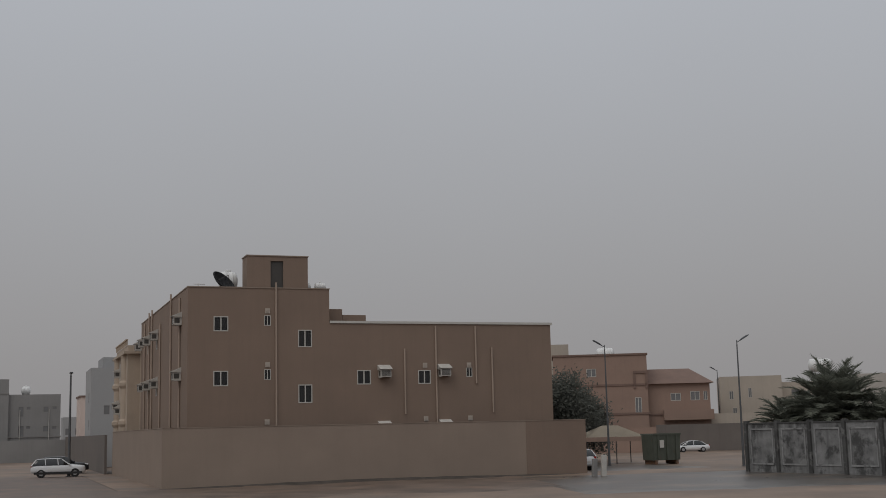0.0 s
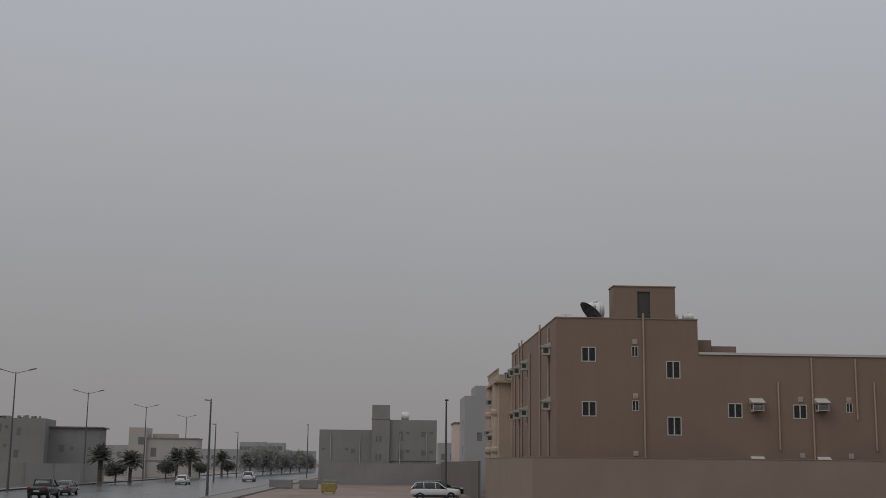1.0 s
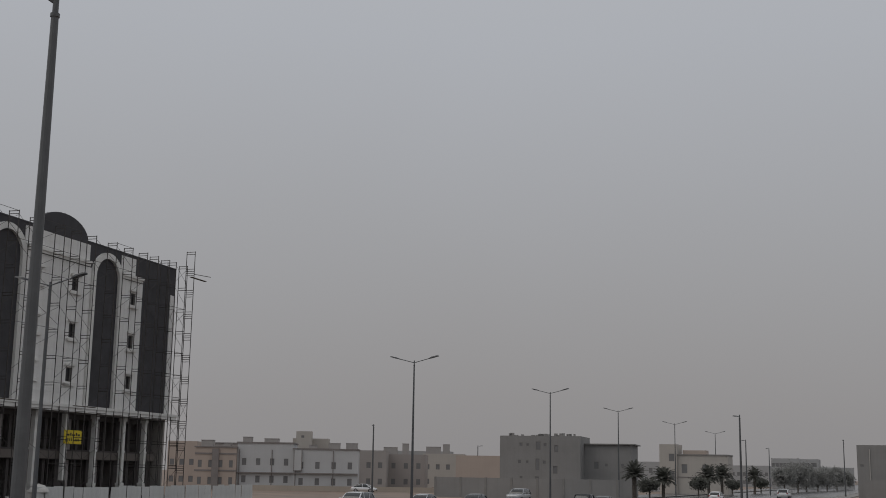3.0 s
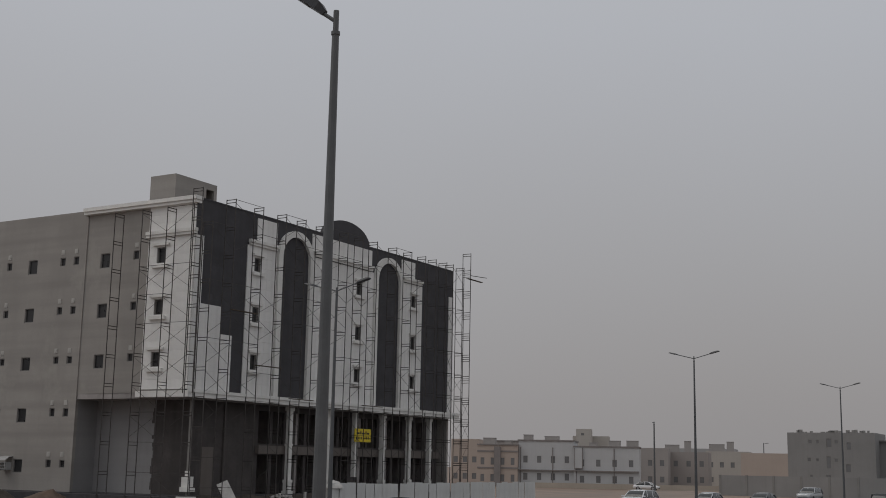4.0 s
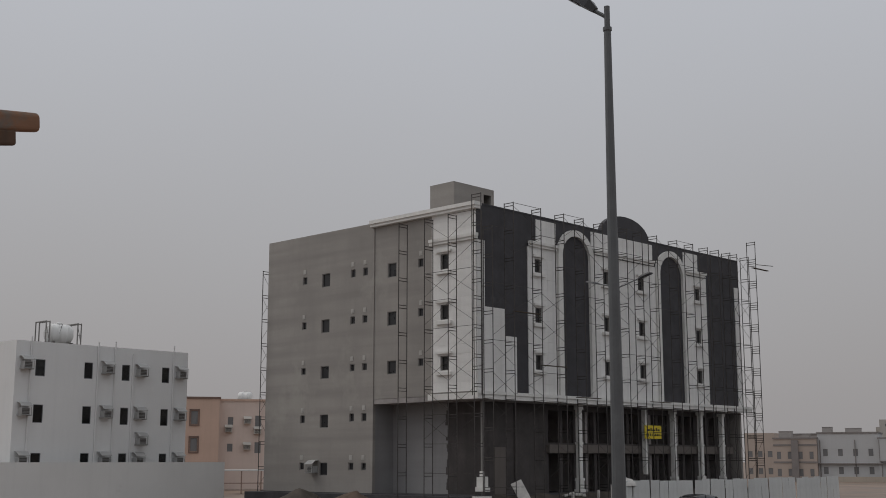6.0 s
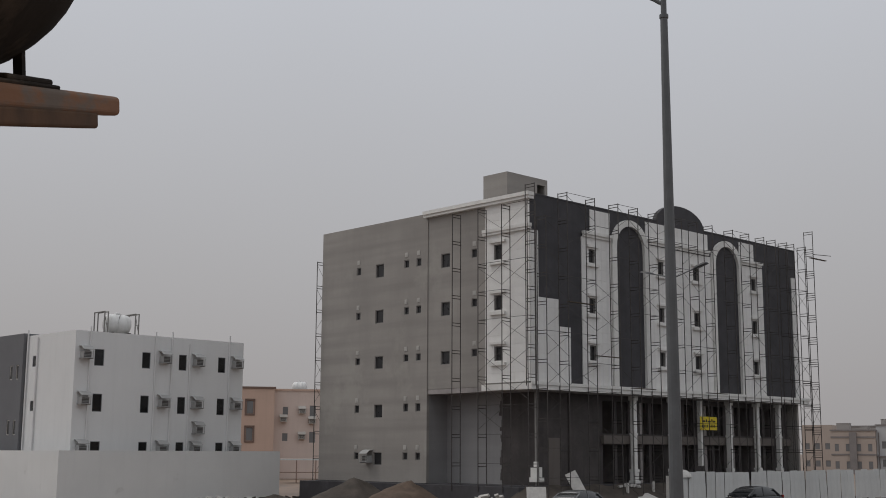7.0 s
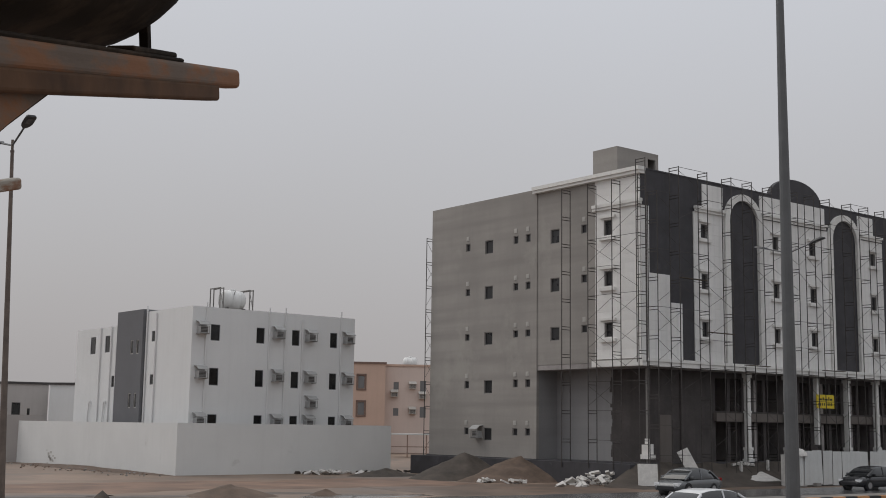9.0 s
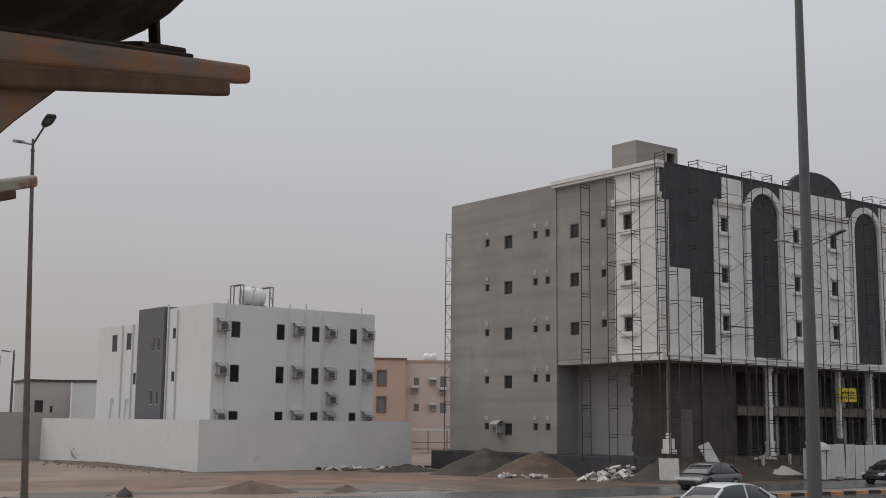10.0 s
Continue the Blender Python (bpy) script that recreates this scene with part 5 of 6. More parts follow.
ob.matrix_world = WYARD @ pose(-0.7, 14, 0, 0, 0, 90)

# loose stones and bits of rubble at the foot of the white wall
for mt, count, seed, lab in (("concrete", 50, 61, "scattered grey stone chips on the sand"), ("sand", 70, 62, "scattered reddish clods on the sand"), ("soil", 60, 63, "dark clods and debris along the white wall")):
    rng = random.Random(seed)
    bm = bmesh.new()
    for k in range(count):
        s = rng.uniform(0.02, 0.075)
        x, y = (rng.uniform(9.0, 21.0), -0.3 - abs(rng.gauss(0, 0.7))) if mt == "soil" else (-1.0 - abs(rng.gauss(0, 1.6)), rng.uniform(-1.0, 30.0))
        s *= 2.2 if mt == "soil" else 1
        box(bm, -s, s, -s * 0.7, s * 0.7, -0.03, s * rng.uniform(0.5, 0.9), pose(x, y, 0.02, rng.uniform(-20, 20), rng.uniform(-20, 20), rng.uniform(0, 180)))
    ob = part("stone_chips", bm, M[mt], None)
    ob.matrix_world = WYARD
    tagged(ob, lab, "stones", kind="stuff")

# scuffs on the white boundary wall
scuffs = bmesh.new()
rng = random.Random(70)
for k in range(16):
    y, z, q = 21.3 + rng.gauss(0, 0.45), 0.6 + rng.gauss(0, 0.22), rng.uniform(0.06, 0.2)
    box(scuffs, -0.006, -0.002, y - q, y + q, z - q * 0.5, z + q * 0.5)
ob = part("wall_scuff", scuffs, M["vent"], None)
ob.matrix_world = WYARD
tagged(ob, "grey scuff marks on the white boundary wall", "stain", kind="stuff")

# white wrapped bundle at the end of the fence
bag = heap(0, 0, 0.9, 0.5, 0.5, M["rubble"], "white wrapped bundle on the end of the site fence", 0, 31, 0.45)
bag.matrix_world = pose(-71.7, 41.9, 0, 0, 0, 114) @ pose(0.55, 0.35, 2.0)
ob = part("pallet", boxes((-0.7, 0.7, -0.5, 0.5, 0, 2.05)), M["rubble"], None)
ob.matrix_world = pose(-71.7, 41.9, 0, 0, 0, 114) @ pose(0.55, 0.65, -0.02)
tagged(ob, "stack of white stone slabs behind the site fence", "stone stack")


# ---- cars ----
def loft(stations, n_side=3):
    """Skin over cross-sections; a station: x, half-widths and heights of the section's corners from sill to crown."""
    bm = bmesh.new()
    prev = None
    for x, sec in stations:
        pts = [(-w, z) for w, z in sec] + [(w, z) for w, z in sec[::-1]]
        ring = [bm.verts.new((x, w, z)) for w, z in pts]
        if prev:
            for i in range(len(ring)):
                j = (i + 1) % len(ring)
                bm.faces.new((prev[i], prev[j], ring[j], ring[i]))
        else:
            bm.faces.new(ring)
        prev = ring
    bm.faces.new(prev[::-1])
    return bm


def car(m, paint, label, kind="sedan", length=4.55):
    c = thing("car", m, label, "car", "cars on the roads")
    suv = kind == "suv"
    pickup = kind == "pickup"
    L, W, H = (5.0, 0.98, 1.78) if suv else (5.2, 0.94, 1.78) if pickup else (length, 0.87, 1.47)
    belt = H * (0.655 if suv else 0.62)
    hood = H * (0.615 if suv else 0.565)
    sill = 0.30 if suv or pickup else 0.22

    def sec(w, z0, z1, crown=0.06):
        return [(w * 0.90, z0), (w, z0 + (z1 - z0) * 0.35), (w * 0.985, z0 + (z1 - z0) * 0.75), (w * 0.90, z1 - 0.03), (w * 0.55, z1 + crown * 0.4)]

    nose, tail = L / 2, -L / 2
    rear_deck = belt if suv else belt * 1.0
    st = [(tail, sec(W * 0.82, sill + 0.25, rear_deck * 0.86)), (tail + 0.08, sec(W * 0.93, sill + 0.1, rear_deck * 0.98)), (tail + 0.6, sec(W, sill, rear_deck)), (0.0, sec(W, sill, belt)), (nose - 1.5, sec(W, sill, hood + 0.06)), (nose - 0.55, sec(W * 0.97, sill, hood - 0.03)), (nose - 0.12, sec(W * 0.90, sill + 0.05, hood - (0.08 if suv else 0.16))), (nose, sec(W * 0.76, sill + 0.16, hood - (0.22 if suv else 0.34)))]
    body = part("body", loft(st), M[paint], c, smooth=True)
    # greenhouse
    if suv:
        g = [(tail + 0.06, 0.0), (tail + 0.50, 0.88), (tail + 0.75, 0.95), (-0.7, 1.0), (0.05, 0.98), (0.35, 0.88), (1.08, 0.0)]
    elif pickup:
        g = [(-0.75, 0.0), (-0.65, 0.98), (0.3, 1.0), (0.7, 0.96), (1.45, 0.0)]
    else:
        g = [(tail + 0.42, 0.0), (tail + 1.05, 0.78), (tail + 1.45, 0.94), (-0.35, 1.0), (0.1, 0.985), (0.45, 0.90), (0.65, 0.78), (1.45, 0.0)]

    def cab(x, q, inset=0.0):
        z = belt - 0.02 + (H - belt - inset) * q
        w0, w1 = W * 0.93, W * (0.93 - 0.17 * q)
        return (x, [(w0, belt - 0.06), (w0, belt - 0.03), (w1, z - 0.03 * q), (w1 * 0.88, z), (w1 * 0.4, z + 0.015 * q)])

    part("glasshouse", loft([cab(x, q, 0.012) for x, q in g]), M["car_glass"], c, "tinted windows", smooth=True)
    roof_pts = [(x, q) for x, q in g if q > 0.7]
    bm = bmesh.new()
    prev = None
    for x, q in roof_pts:
        z = belt - 0.02 + (H - belt) * q
        w = W * (0.93 - 0.17 * q)
        ring = [bm.verts.new((x, y, zz)) for y, zz in ((-w * 1.01, z - 0.07), (-w * 0.88, z), (-w * 0.4, z + 0.015), (w * 0.4, z + 0.015), (w * 0.88, z), (w * 1.01, z - 0.07), (w * 0.9, z - 0.08), (-w * 0.9, z - 0.08))]
        if prev:
            for i in range(8):
                bm.faces.new((prev[i], prev[(i + 1) % 8], ring[(i + 1) % 8], ring[i]))
        else:
            bm.faces.new(ring)
        prev = ring
    bm.faces.new(prev[::-1])
    part("roof_panel", bm, M[paint], c, smooth=True)
    # pillars
    for s in (-1, 1):
        for (xa, qa), (xb, qb) in zip(g, g[1:]):
            if qa < 0.7 or qb < 0.7:
                za, zb = belt - 0.02 + (H - belt) * qa, belt - 0.02 + (H - belt) * qb
                bm = bmesh.new()
                tube(bm, (xa, s * W * (0.905 - 0.17 * qa), za - 0.045), (xb, s * W * (0.905 - 0.17 * qb), zb - 0.045), 0.055, 8)
                part("pillar", bm, M[paint], c)
        xm = -0.1 if not suv else 0.0
        for xp in ((xm,) if not suv else (xm, -1.15)):
            bm = bmesh.new()
            tube(bm, (xp, s * W * 0.91, belt - 0.03), (xp - 0.05, s * W * 0.745, H - 0.06), 0.05, 6)
            part("pillar", bm, M[paint], c)
    r = 0.37 if suv or pickup else 0.32
    for x in (nose - 0.95, tail + 0.95):
        for s in (-1, 1):
            bm = bmesh.new()
            wm = pose(x, s * (W - 0.10), r, 90, 0, 0)
            lathe(bm, [(r * 0.62, -0.11), (r * 0.95, -0.115), (r, -0.08), (r, 0.08), (r * 0.95, 0.115), (r * 0.62, 0.11)], 18, wm)
            ty = part("tyre", bm, M["tyre"], c)
            bm = bmesh.new()
            lathe(bm, [(r * 0.60, -0.118), (r * 0.60, 0.118)], 14, wm)
            part("rim", bm, M["rim"], ty)
            bm = bmesh.new()
            lathe(bm, [(r * 1.16, -0.105), (r * 1.16, 0.105)], 18, pose(x, s * (W - 0.115), r, 90, 0, 0))
            part("wheel_arch", bm, M["car_dark"], c)
    for s in (-1, 1):
        part("headlight", soft_box(0.36, 0.34, 0.17, 0.04, pose(nose - 0.24, s * W * 0.71, hood - (0.24 if suv else 0.32))), M["headlamp"], c, "clear headlight")
        part("tail_light", soft_box(0.14, 0.26, 0.18, 0.02, pose(tail + 0.07, s * W * 0.76, rear_deck * 0.80)), M["red_lens"], c, "red tail light")
        part("mirror", soft_box(0.12, 0.2, 0.13, 0.03, pose(1.0, s * (W + 0.08), belt - 0.01)), M[paint], c)
    part("bumper", soft_box(0.12, W * 1.3, 0.20, 0.03, pose(nose - 0.05, 0, sill + 0.10)), M["car_dark"], c, "dark lower grille")
    part("number_plate", boxes((tail - 0.012, tail + 0.05, -0.26, 0.26, sill + 0.32, sill + 0.45)), M["frame_white"], c, "plain pale plate")
    if suv:
        for s in (-1, 1):
            part("cladding", boxes((tail + 0.3, nose - 0.3, s * W - 0.03, s * W + 0.02, sill - 0.02, sill + 0.2)), M["cladding_black"], c, "black plastic sill cladding")
    return c


R_HEAD, F_HEAD = 110.1, 290.1
car(pose(-40.6, 20.1, 0.02, 0, 0, R_HEAD), "car_white", "white sedan with dark windows on the wet avenue")
car(pose(-62.4, 29.7, 0.02, 0, 0, 300), "car_grey", "grey sedan turning on the carriageway beside the building site", length=4.3)
car(pose(-67.6, 44.6, 0.02, 0, 0, F_HEAD), "car_dark", "dark sedan on the carriageway beside the white fence")
car(pose(-37.3, 118.6, 0.0, 0, 0, 18), "car_white", "white family wagon parked on the sand", "suv")
car(pose(-40.2, 129.6, 0.0, 0, 0, 20), "car_dark", "dark wagon parked behind a white wagon", "suv")
car(pose(-79.6, 78.0, 0.02, 0, 0, F_HEAD), "car_white", "white wagon coming along the avenue", "suv")
car(pose(-84.6, 92.6, 0.02, 0, 0, F_HEAD), "car_silver", "silver sedan coming along the avenue")
car(pose(-84.0, 100.0, 0.02, 0, 0, F_HEAD), "car_grey", "grey sedan coming along the avenue")
car(pose(-96.7, 123.7, 0.02, 0, 0, F_HEAD), "car_silver", "silver wagon coming along the avenue", "suv")
car(pose(-69.0, 98.5, 0.02, 0, 0, R_HEAD), "car_dark", "black pickup truck driving along the avenue", "pickup")
car(pose(-73.5, 108.5, 0.02, 0, 0, R_HEAD), "car_grey", "grey sedan driving along the avenue")
car(pose(-92.6, 166.7, 0.02, 0, 0, R_HEAD), "car_white", "white sedan far along the avenue")
car(pose(-98.4, 201.0, 0.02, 0, 0, R_HEAD), "car_white", "white wagon far along the avenue", "suv")
car(pose(32.4, 161.5, 0.0, 0, 0, 184), "car_white", "white sedan parked on the sandy lane")
car(pose(10.7, 104.4, 0.0, 0, 0, 120), "car_white", "white wagon parked behind the brown wall", "suv")
car(pose(-155.0, 154.0, 0.0, 0, 0, 30), "car_white", "white sedan parked by the villas")
car(pose(-150.0, 170.0, 0.0, 0, 0, 60), "car_silver", "silver sedan parked by the villas")


# ---- plants ----
def palm(x, y, h, crown_r, label, seed, fronds=44, trunk_r=0.26, droop=1.1, leaf="leaf_mid", wide=0.085, rows=3, spread=0.85, low=1.75):
    t = thing("palm_tree", pose(x, y, 0, 0, 0, seed * 47), label, "palm tree", "palms")
    rng = random.Random(seed)
    th = h - crown_r * 0.75
    bm = bmesh.new()
    prof = [(trunk_r * 1.5, -0.05), (trunk_r * 1.15, 0.3)]
    k = 0.45
    while k < th:
        prof += [(trunk_r * 1.12, k), (trunk_r * 0.92, k + 0.05)]
        k += 0.22
    prof.append((trunk_r * 1.2, th))
    lathe(bm, prof, 10)
    part("trunk", bm, M["bark"] if leaf == "leaf_palm" else M["bark_hazed"], t)
    bm = bmesh.new()
    for f in range(fronds):
        a = f * 2.39996 + rng.uniform(-0.2, 0.2)
        up = 1.35 - low * (f / fronds) + rng.uniform(-0.1, 0.1)
        ln = crown_r * rng.uniform(0.9, 1.15)
        p = Vector((0, 0, th))
        d0 = Vector((math.cos(a) * math.cos(up), math.sin(a) * math.cos(up), math.sin(up)))
        segs = 9
        side_v = Vector((-math.sin(a), math.cos(a), 0))
        for s in range(segs):
            q = s / segs
            d = (d0 + Vector((0, 0, -droop * 1.15 * q * q))).normalized()
            p2 = p + d * ln / segs
            tube(bm, p, p2, 0.025 * (1 - q) + 0.008, 3)
            for sg in (-1, 1):
                for j in range(rows):
                    b0 = p.lerp(p2, j / rows)
                    ll = crown_r * 0.30 * math.sin(math.pi * min(0.95, 0.18 + 0.8 * q)) * rng.uniform(0.8, 1.1)
                    e = b0 + (side_v * sg * spread + d * 0.55 + Vector((0, 0, 0.12 - 0.25 * rng.random()))).normalized() * ll
                    wv_ = (d + Vector((rng.uniform(-1, 1), rng.uniform(-1, 1), rng.uniform(-1, 1))) * 0.9).normalized() * wide
                    v = [bm.verts.new(c) for c in (b0 - wv_, b0 + wv_, e)]
                    bm.faces.new(v)
            p = p2
    part("crown", bm, M[leaf], t, "arching feathery fronds")
    return t


def leafy(t, centre, rad, count, size, seed, material, name="crown", clumps=24, shell=0.5):
    rng = random.Random(seed)
    cl = []
    for k in range(clumps):
        v = Vector((rng.gauss(0, 1), rng.gauss(0, 1), rng.gauss(0, 1))).normalized() * rng.uniform(shell, 1.0)
        cl.append((Vector((v.x * rad[0], v.y * rad[1], v.z * rad[2])) + Vector(centre), rng.uniform(0.22, 0.42)))
    bm = bmesh.new()
    for k in range(count):
        c, q = cl[rng.randrange(clumps)]
        o = Vector((rng.gauss(0, 1) * rad[0], rng.gauss(0, 1) * rad[1], rng.gauss(0, 1) * rad[2])) * q * 0.75
        p = c + o
        d = Vector((rng.uniform(-1, 1), rng.uniform(-1, 1), rng.uniform(-1, 1))).normalized()
        e = d.orthogonal().normalized()
        s = size * rng.uniform(0.6, 1.3)
        v = [bm.verts.new(c2) for c2 in (p - d * s, p + e * s * 0.45, p + d * s, p - e * s * 0.45)]
        bm.faces.new(v)
    return part(name, bm, material, t)


def tree(x, y, h, rad, label, seed, count=4200, size=0.16, trunk=0.2, clear=0.35, leaf="leaf"):
    t = thing("tree", pose(x, y, 0), label, "tree", "trees")
    rng = random.Random(seed)
    bm = bmesh.new()
    top = h * clear
    tube(bm, (0, 0, -0.1), (0.1, 0, top), trunk, 9, trunk * 0.75)
    for k in range(7):
        a = k * 0.9 + rng.random()
        e = Vector((math.cos(a) * rad * 0.6, math.sin(a) * rad * 0.6, top + (h - top) * rng.uniform(0.35, 0.75)))
        mid = Vector((0.1, 0, top)).lerp(e, 0.5) + Vector((0, 0, 0.3))
        tube(bm, (0.1, 0, top - 0.1), mid, trunk * 0.5, 6, trunk * 0.32)
        tube(bm, mid, e, trunk * 0.32, 5, trunk * 0.1)
    part("trunk", bm, M["bark"], t)
    hz = (h - top * 0.8) / 2
    leafy(t, (0, 0, top * 0.8 + hz), (rad, rad, hz), count, size, seed, M[leaf], clumps=34, shell=0.35)
    return t


def topiary(x, y, h, rad, label, seed):
    t = thing("clipped_bush", pose(x, y, 0.15), label, "bush", "clipped bushes on the median")
    bm = bmesh.new()
    tube(bm, (0, 0, -0.05), (0, 0, h * 0.4), 0.16, 8, 0.12)
    part("trunk", bm, M["bark_hazed"], t)
    leafy(t, (0, 0, h * 0.62), (rad * 0.85, rad * 0.85, h * 0.30), 3600, 0.19, seed, M["leaf_mid"], clumps=46, shell=0.1)
    return t


palm(-101.6, 158.2, 5.4, 2.1, "shaggy palm with upswept fronds on the median", 1, 48, 0.34, 0.6)
palm(-105.0, 172.0, 5.0, 2.5, "date palm on the median", 2)
topiary(-103.4, 165.3, 3.4, 1.75, "dense clipped bush on the median", 3)
topiary(-115.0, 200.5, 3.6, 1.7, "dense clipped bush on the median", 4)
palm(-118.5, 210.5, 5.6, 2.6, "date palm far along the median", 5)
palm(-122.5, 223.0, 6.0, 2.8, "date palm far along the median", 6)
topiary(-124.6, 231.0, 3.2, 1.7, "dense clipped bush far along the median", 7)
palm(-134.5, 260.0, 5.8, 2.6, "date palm far along the median", 8)
topiary(-136.0, 266.0, 3.6, 1.9, "dense clipped bush far along the median", 9)
# these trees carry the haze in their leaf colour
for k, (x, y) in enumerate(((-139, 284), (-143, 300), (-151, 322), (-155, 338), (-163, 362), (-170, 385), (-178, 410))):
    tree(x, y, 6.5 + (k % 3) * 0.5, 2.6, "haze-paled green roadside tree far along the avenue", 20 + k, 2600, 0.36, 0.18, 0.3, "leaf_far")
tree(11.5, 128, 9.2, 3.6, "dense dark green tree behind the brown building", 41, 17000, 0.2, 0.25, 0.2)
tree(15.0, 131, 7.0, 2.6, "dense dark green tree beside the red-brown villa", 42, 11000, 0.2, 0.2, 0.2)
palm(28.9, 90.0, 7.1, 4.2, "large dark date palm behind the precast wall", 43, 96, 0.4, 0.8, "leaf_palm", 0.055, 7, 0.55, 1.35)
palm(32.4, 88.5, 4.9, 4.0, "broad dark date palm behind the precast wall", 44, 90, 0.4, 0.8, "leaf_palm", 0.055, 7, 0.55, 1.35)
palm(26.6, 93.0, 5.2, 3.4, "smaller dark date palm behind the precast wall", 45, 84, 0.35, 0.8, "leaf_palm", 0.055, 7, 0.55, 1.35)
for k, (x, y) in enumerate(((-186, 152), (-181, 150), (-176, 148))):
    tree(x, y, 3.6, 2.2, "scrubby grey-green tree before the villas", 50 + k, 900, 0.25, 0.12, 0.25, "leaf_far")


# ---- precast wall, street things by the lane ----
pw = thing("precast_wall", pose(22.6, 91.4, 0, 0, 0, -64.3), "weathered precast concrete panel wall with dark stains", "wall")
for k in range(7):
    x = k * 3.35
    part("panel", boxes((x + 0.16, x + 3.2, 0.0, 0.14, -0.1, 3.5)), M["panel"], pw)
    part("panel_frame", boxes((x + 0.45, x + 2.9, -0.05, -0.002, 0.55, 0.66), (x + 0.45, x + 2.9, -0.05, -0.002, 3.05, 3.16), (x + 0.45, x + 0.56, -0.05, -0.002, 0.66, 3.05), (x + 2.79, x + 2.9, -0.05, -0.002, 0.66, 3.05)), M["panel_rim"], pw)
    part("post", boxes((x - 0.15, x + 0.15, -0.14, 0.2, -0.1, 3.72)), M["panel_dark"], pw)
    part("cap", boxes((x + 0.16, x + 3.2, -0.05, 0.19, 3.5, 3.6)), M["panel_dark"], pw)
skip = thing("waste_skip", pose(20.3, 115.0, 0, 0, 0, 24), "dented green steel waste container on short legs", "skip")
bm = bmesh.new()
v0 = [bm.verts.new(p) for p in ((-1.45, -0.9, 0.35), (1.45, -0.9, 0.35), (1.45, 0.9, 0.35), (-1.45, 0.9, 0.35))]
v1 = [bm.verts.new(p) for p in ((-1.5, -1.0, 2.75), (1.5, -1.0, 2.75), (1.5, 1.0, 2.75), (-1.5, 1.0, 2.75))]
bm.faces.new(v0[::-1])
bm.faces.new(v1)
for i in range(4):
    bm.faces.new((v0[i], v0[(i + 1) % 4], v1[(i + 1) % 4], v1[i]))
part("container", bm, M["green"], skip)
for x in (-1.0, 0.0, 1.0):
    part("rib", boxes((x - 0.06, x + 0.06, -1.06, -0.9, 0.4, 2.7)), M["green"], skip)
part("rim", boxes((-1.56, 1.56, -1.07, -0.99, 2.66, 2.8), (-1.56, 1.56, 0.99, 1.07, 2.66, 2.8)), M["green"], skip)
for x in (-1.15, 1.15):
    part("leg", boxes((x - 0.12, x + 0.12, -0.9, 0.9, -0.02, 0.35)), M["rust"], skip)
part("notice", boxes((-0.85, -0.4, -1.09, -1.065, 1.5, 2.2)), M["frame_white"], skip, "pale blank notice")
tent = thing("canopy_tent", pose(16.0, 119.0, 0, 0, 0, 8), "beige canvas parking canopy with a low peak", "canopy")
bm = bmesh.new()
rim_v = [bm.verts.new(p) for p in ((-2.9, -2.5, 2.55), (2.9, -2.5, 2.55), (2.9, 2.5, 2.55), (-2.9, 2.5, 2.55))]
pk = [bm.verts.new((-0.7, 0, 3.65)), bm.verts.new((0.9, 0, 3.65))]
bm.faces.new((rim_v[0], rim_v[1], pk[1], pk[0]))
bm.faces.new((rim_v[2], rim_v[3], pk[0], pk[1]))
bm.faces.new((rim_v[1], rim_v[2], pk[1]))
bm.faces.new((rim_v[3], rim_v[0], pk[0]))
bmesh.ops.solidify(bm, geom=bm.faces[:], thickness=0.03)
part("cloth", bm, M["canvas"], tent)
part("valance", boxes((-2.92, 2.92, -2.54, -2.5, 2.15, 2.56), (-2.94, -2.9, -2.5, 2.5, 2.15, 2.56)), M["redbrown"], tent)
for x, y in ((-2.8, -2.4), (2.8, -2.4), (2.8, 2.4), (-2.8, 2.4), (0, -2.4)):
    part("pole", tubes(0.05, 8, ((x, y, -0.02), (x, y, 2.6))), M["steel"], tent)
for x, y, h in ((10.8, 88.6, 1.3), (11.5, 88.9, 1.55)):
    ob = part("bollard", soft_box(0.35, 0.3, h, 0.04), M["concrete"] if h < 1.5 else M["ac"], None)
    ob.matrix_world = pose(x, y, 0, 0, 3, 20)
    tagged(ob, "short worn concrete post beside the wall", "post", "short posts beside the brown wall")
for x, y, w in ((-71.5, 156.0, 3.2), (-68.0, 157.5, 2.6), (-65.0, 158.0, 2.0)):
    ob = part("road_barrier", soft_box(w, 1.0, 1.2, 0.12), M["concrete"], None)
    ob.matrix_world = pose(x, y, 0, 0, 0, 20)
    tagged(ob, "dark concrete barrier block on the sand", "barrier", "barrier blocks")
yb = thing("waste_bin", pose(-55.5, 134.5, 0, 0, 0, 20), "faded yellow steel waste bin on the sand", "bin")
part("container", soft_box(1.7, 1.1, 1.0, 0.06, pose(0, 0, 0.18)), M["bin_yellow"], yb)
part("leg", boxes((-0.7, -0.6, -0.4, 0.4, 0, 0.2), (0.6, 0.7, -0.4, 0.4, 0, 0.2)), M["steel"], yb)


# ---- far houses ----
def spot(az, dist):
    return Vector((-dist * math.sin(radians(az)), dist * math.cos(radians(az)), 0))


def span(az0, dist, az1, rz):
    """Length of a face that starts at az0, dist, runs along heading rz and ends at az1."""
    p, u = spot(az0, dist), Vector((math.cos(radians(rz)), math.sin(radians(rz)), 0))
    n = Vector((math.cos(radians(az1)), math.sin(radians(az1)), 0))
    return -(p @ n) / (u @ n)


def grid_windows(w, h, n, floors, ww=0.9, wh=1.2, z0=1.0, storey=3.3):
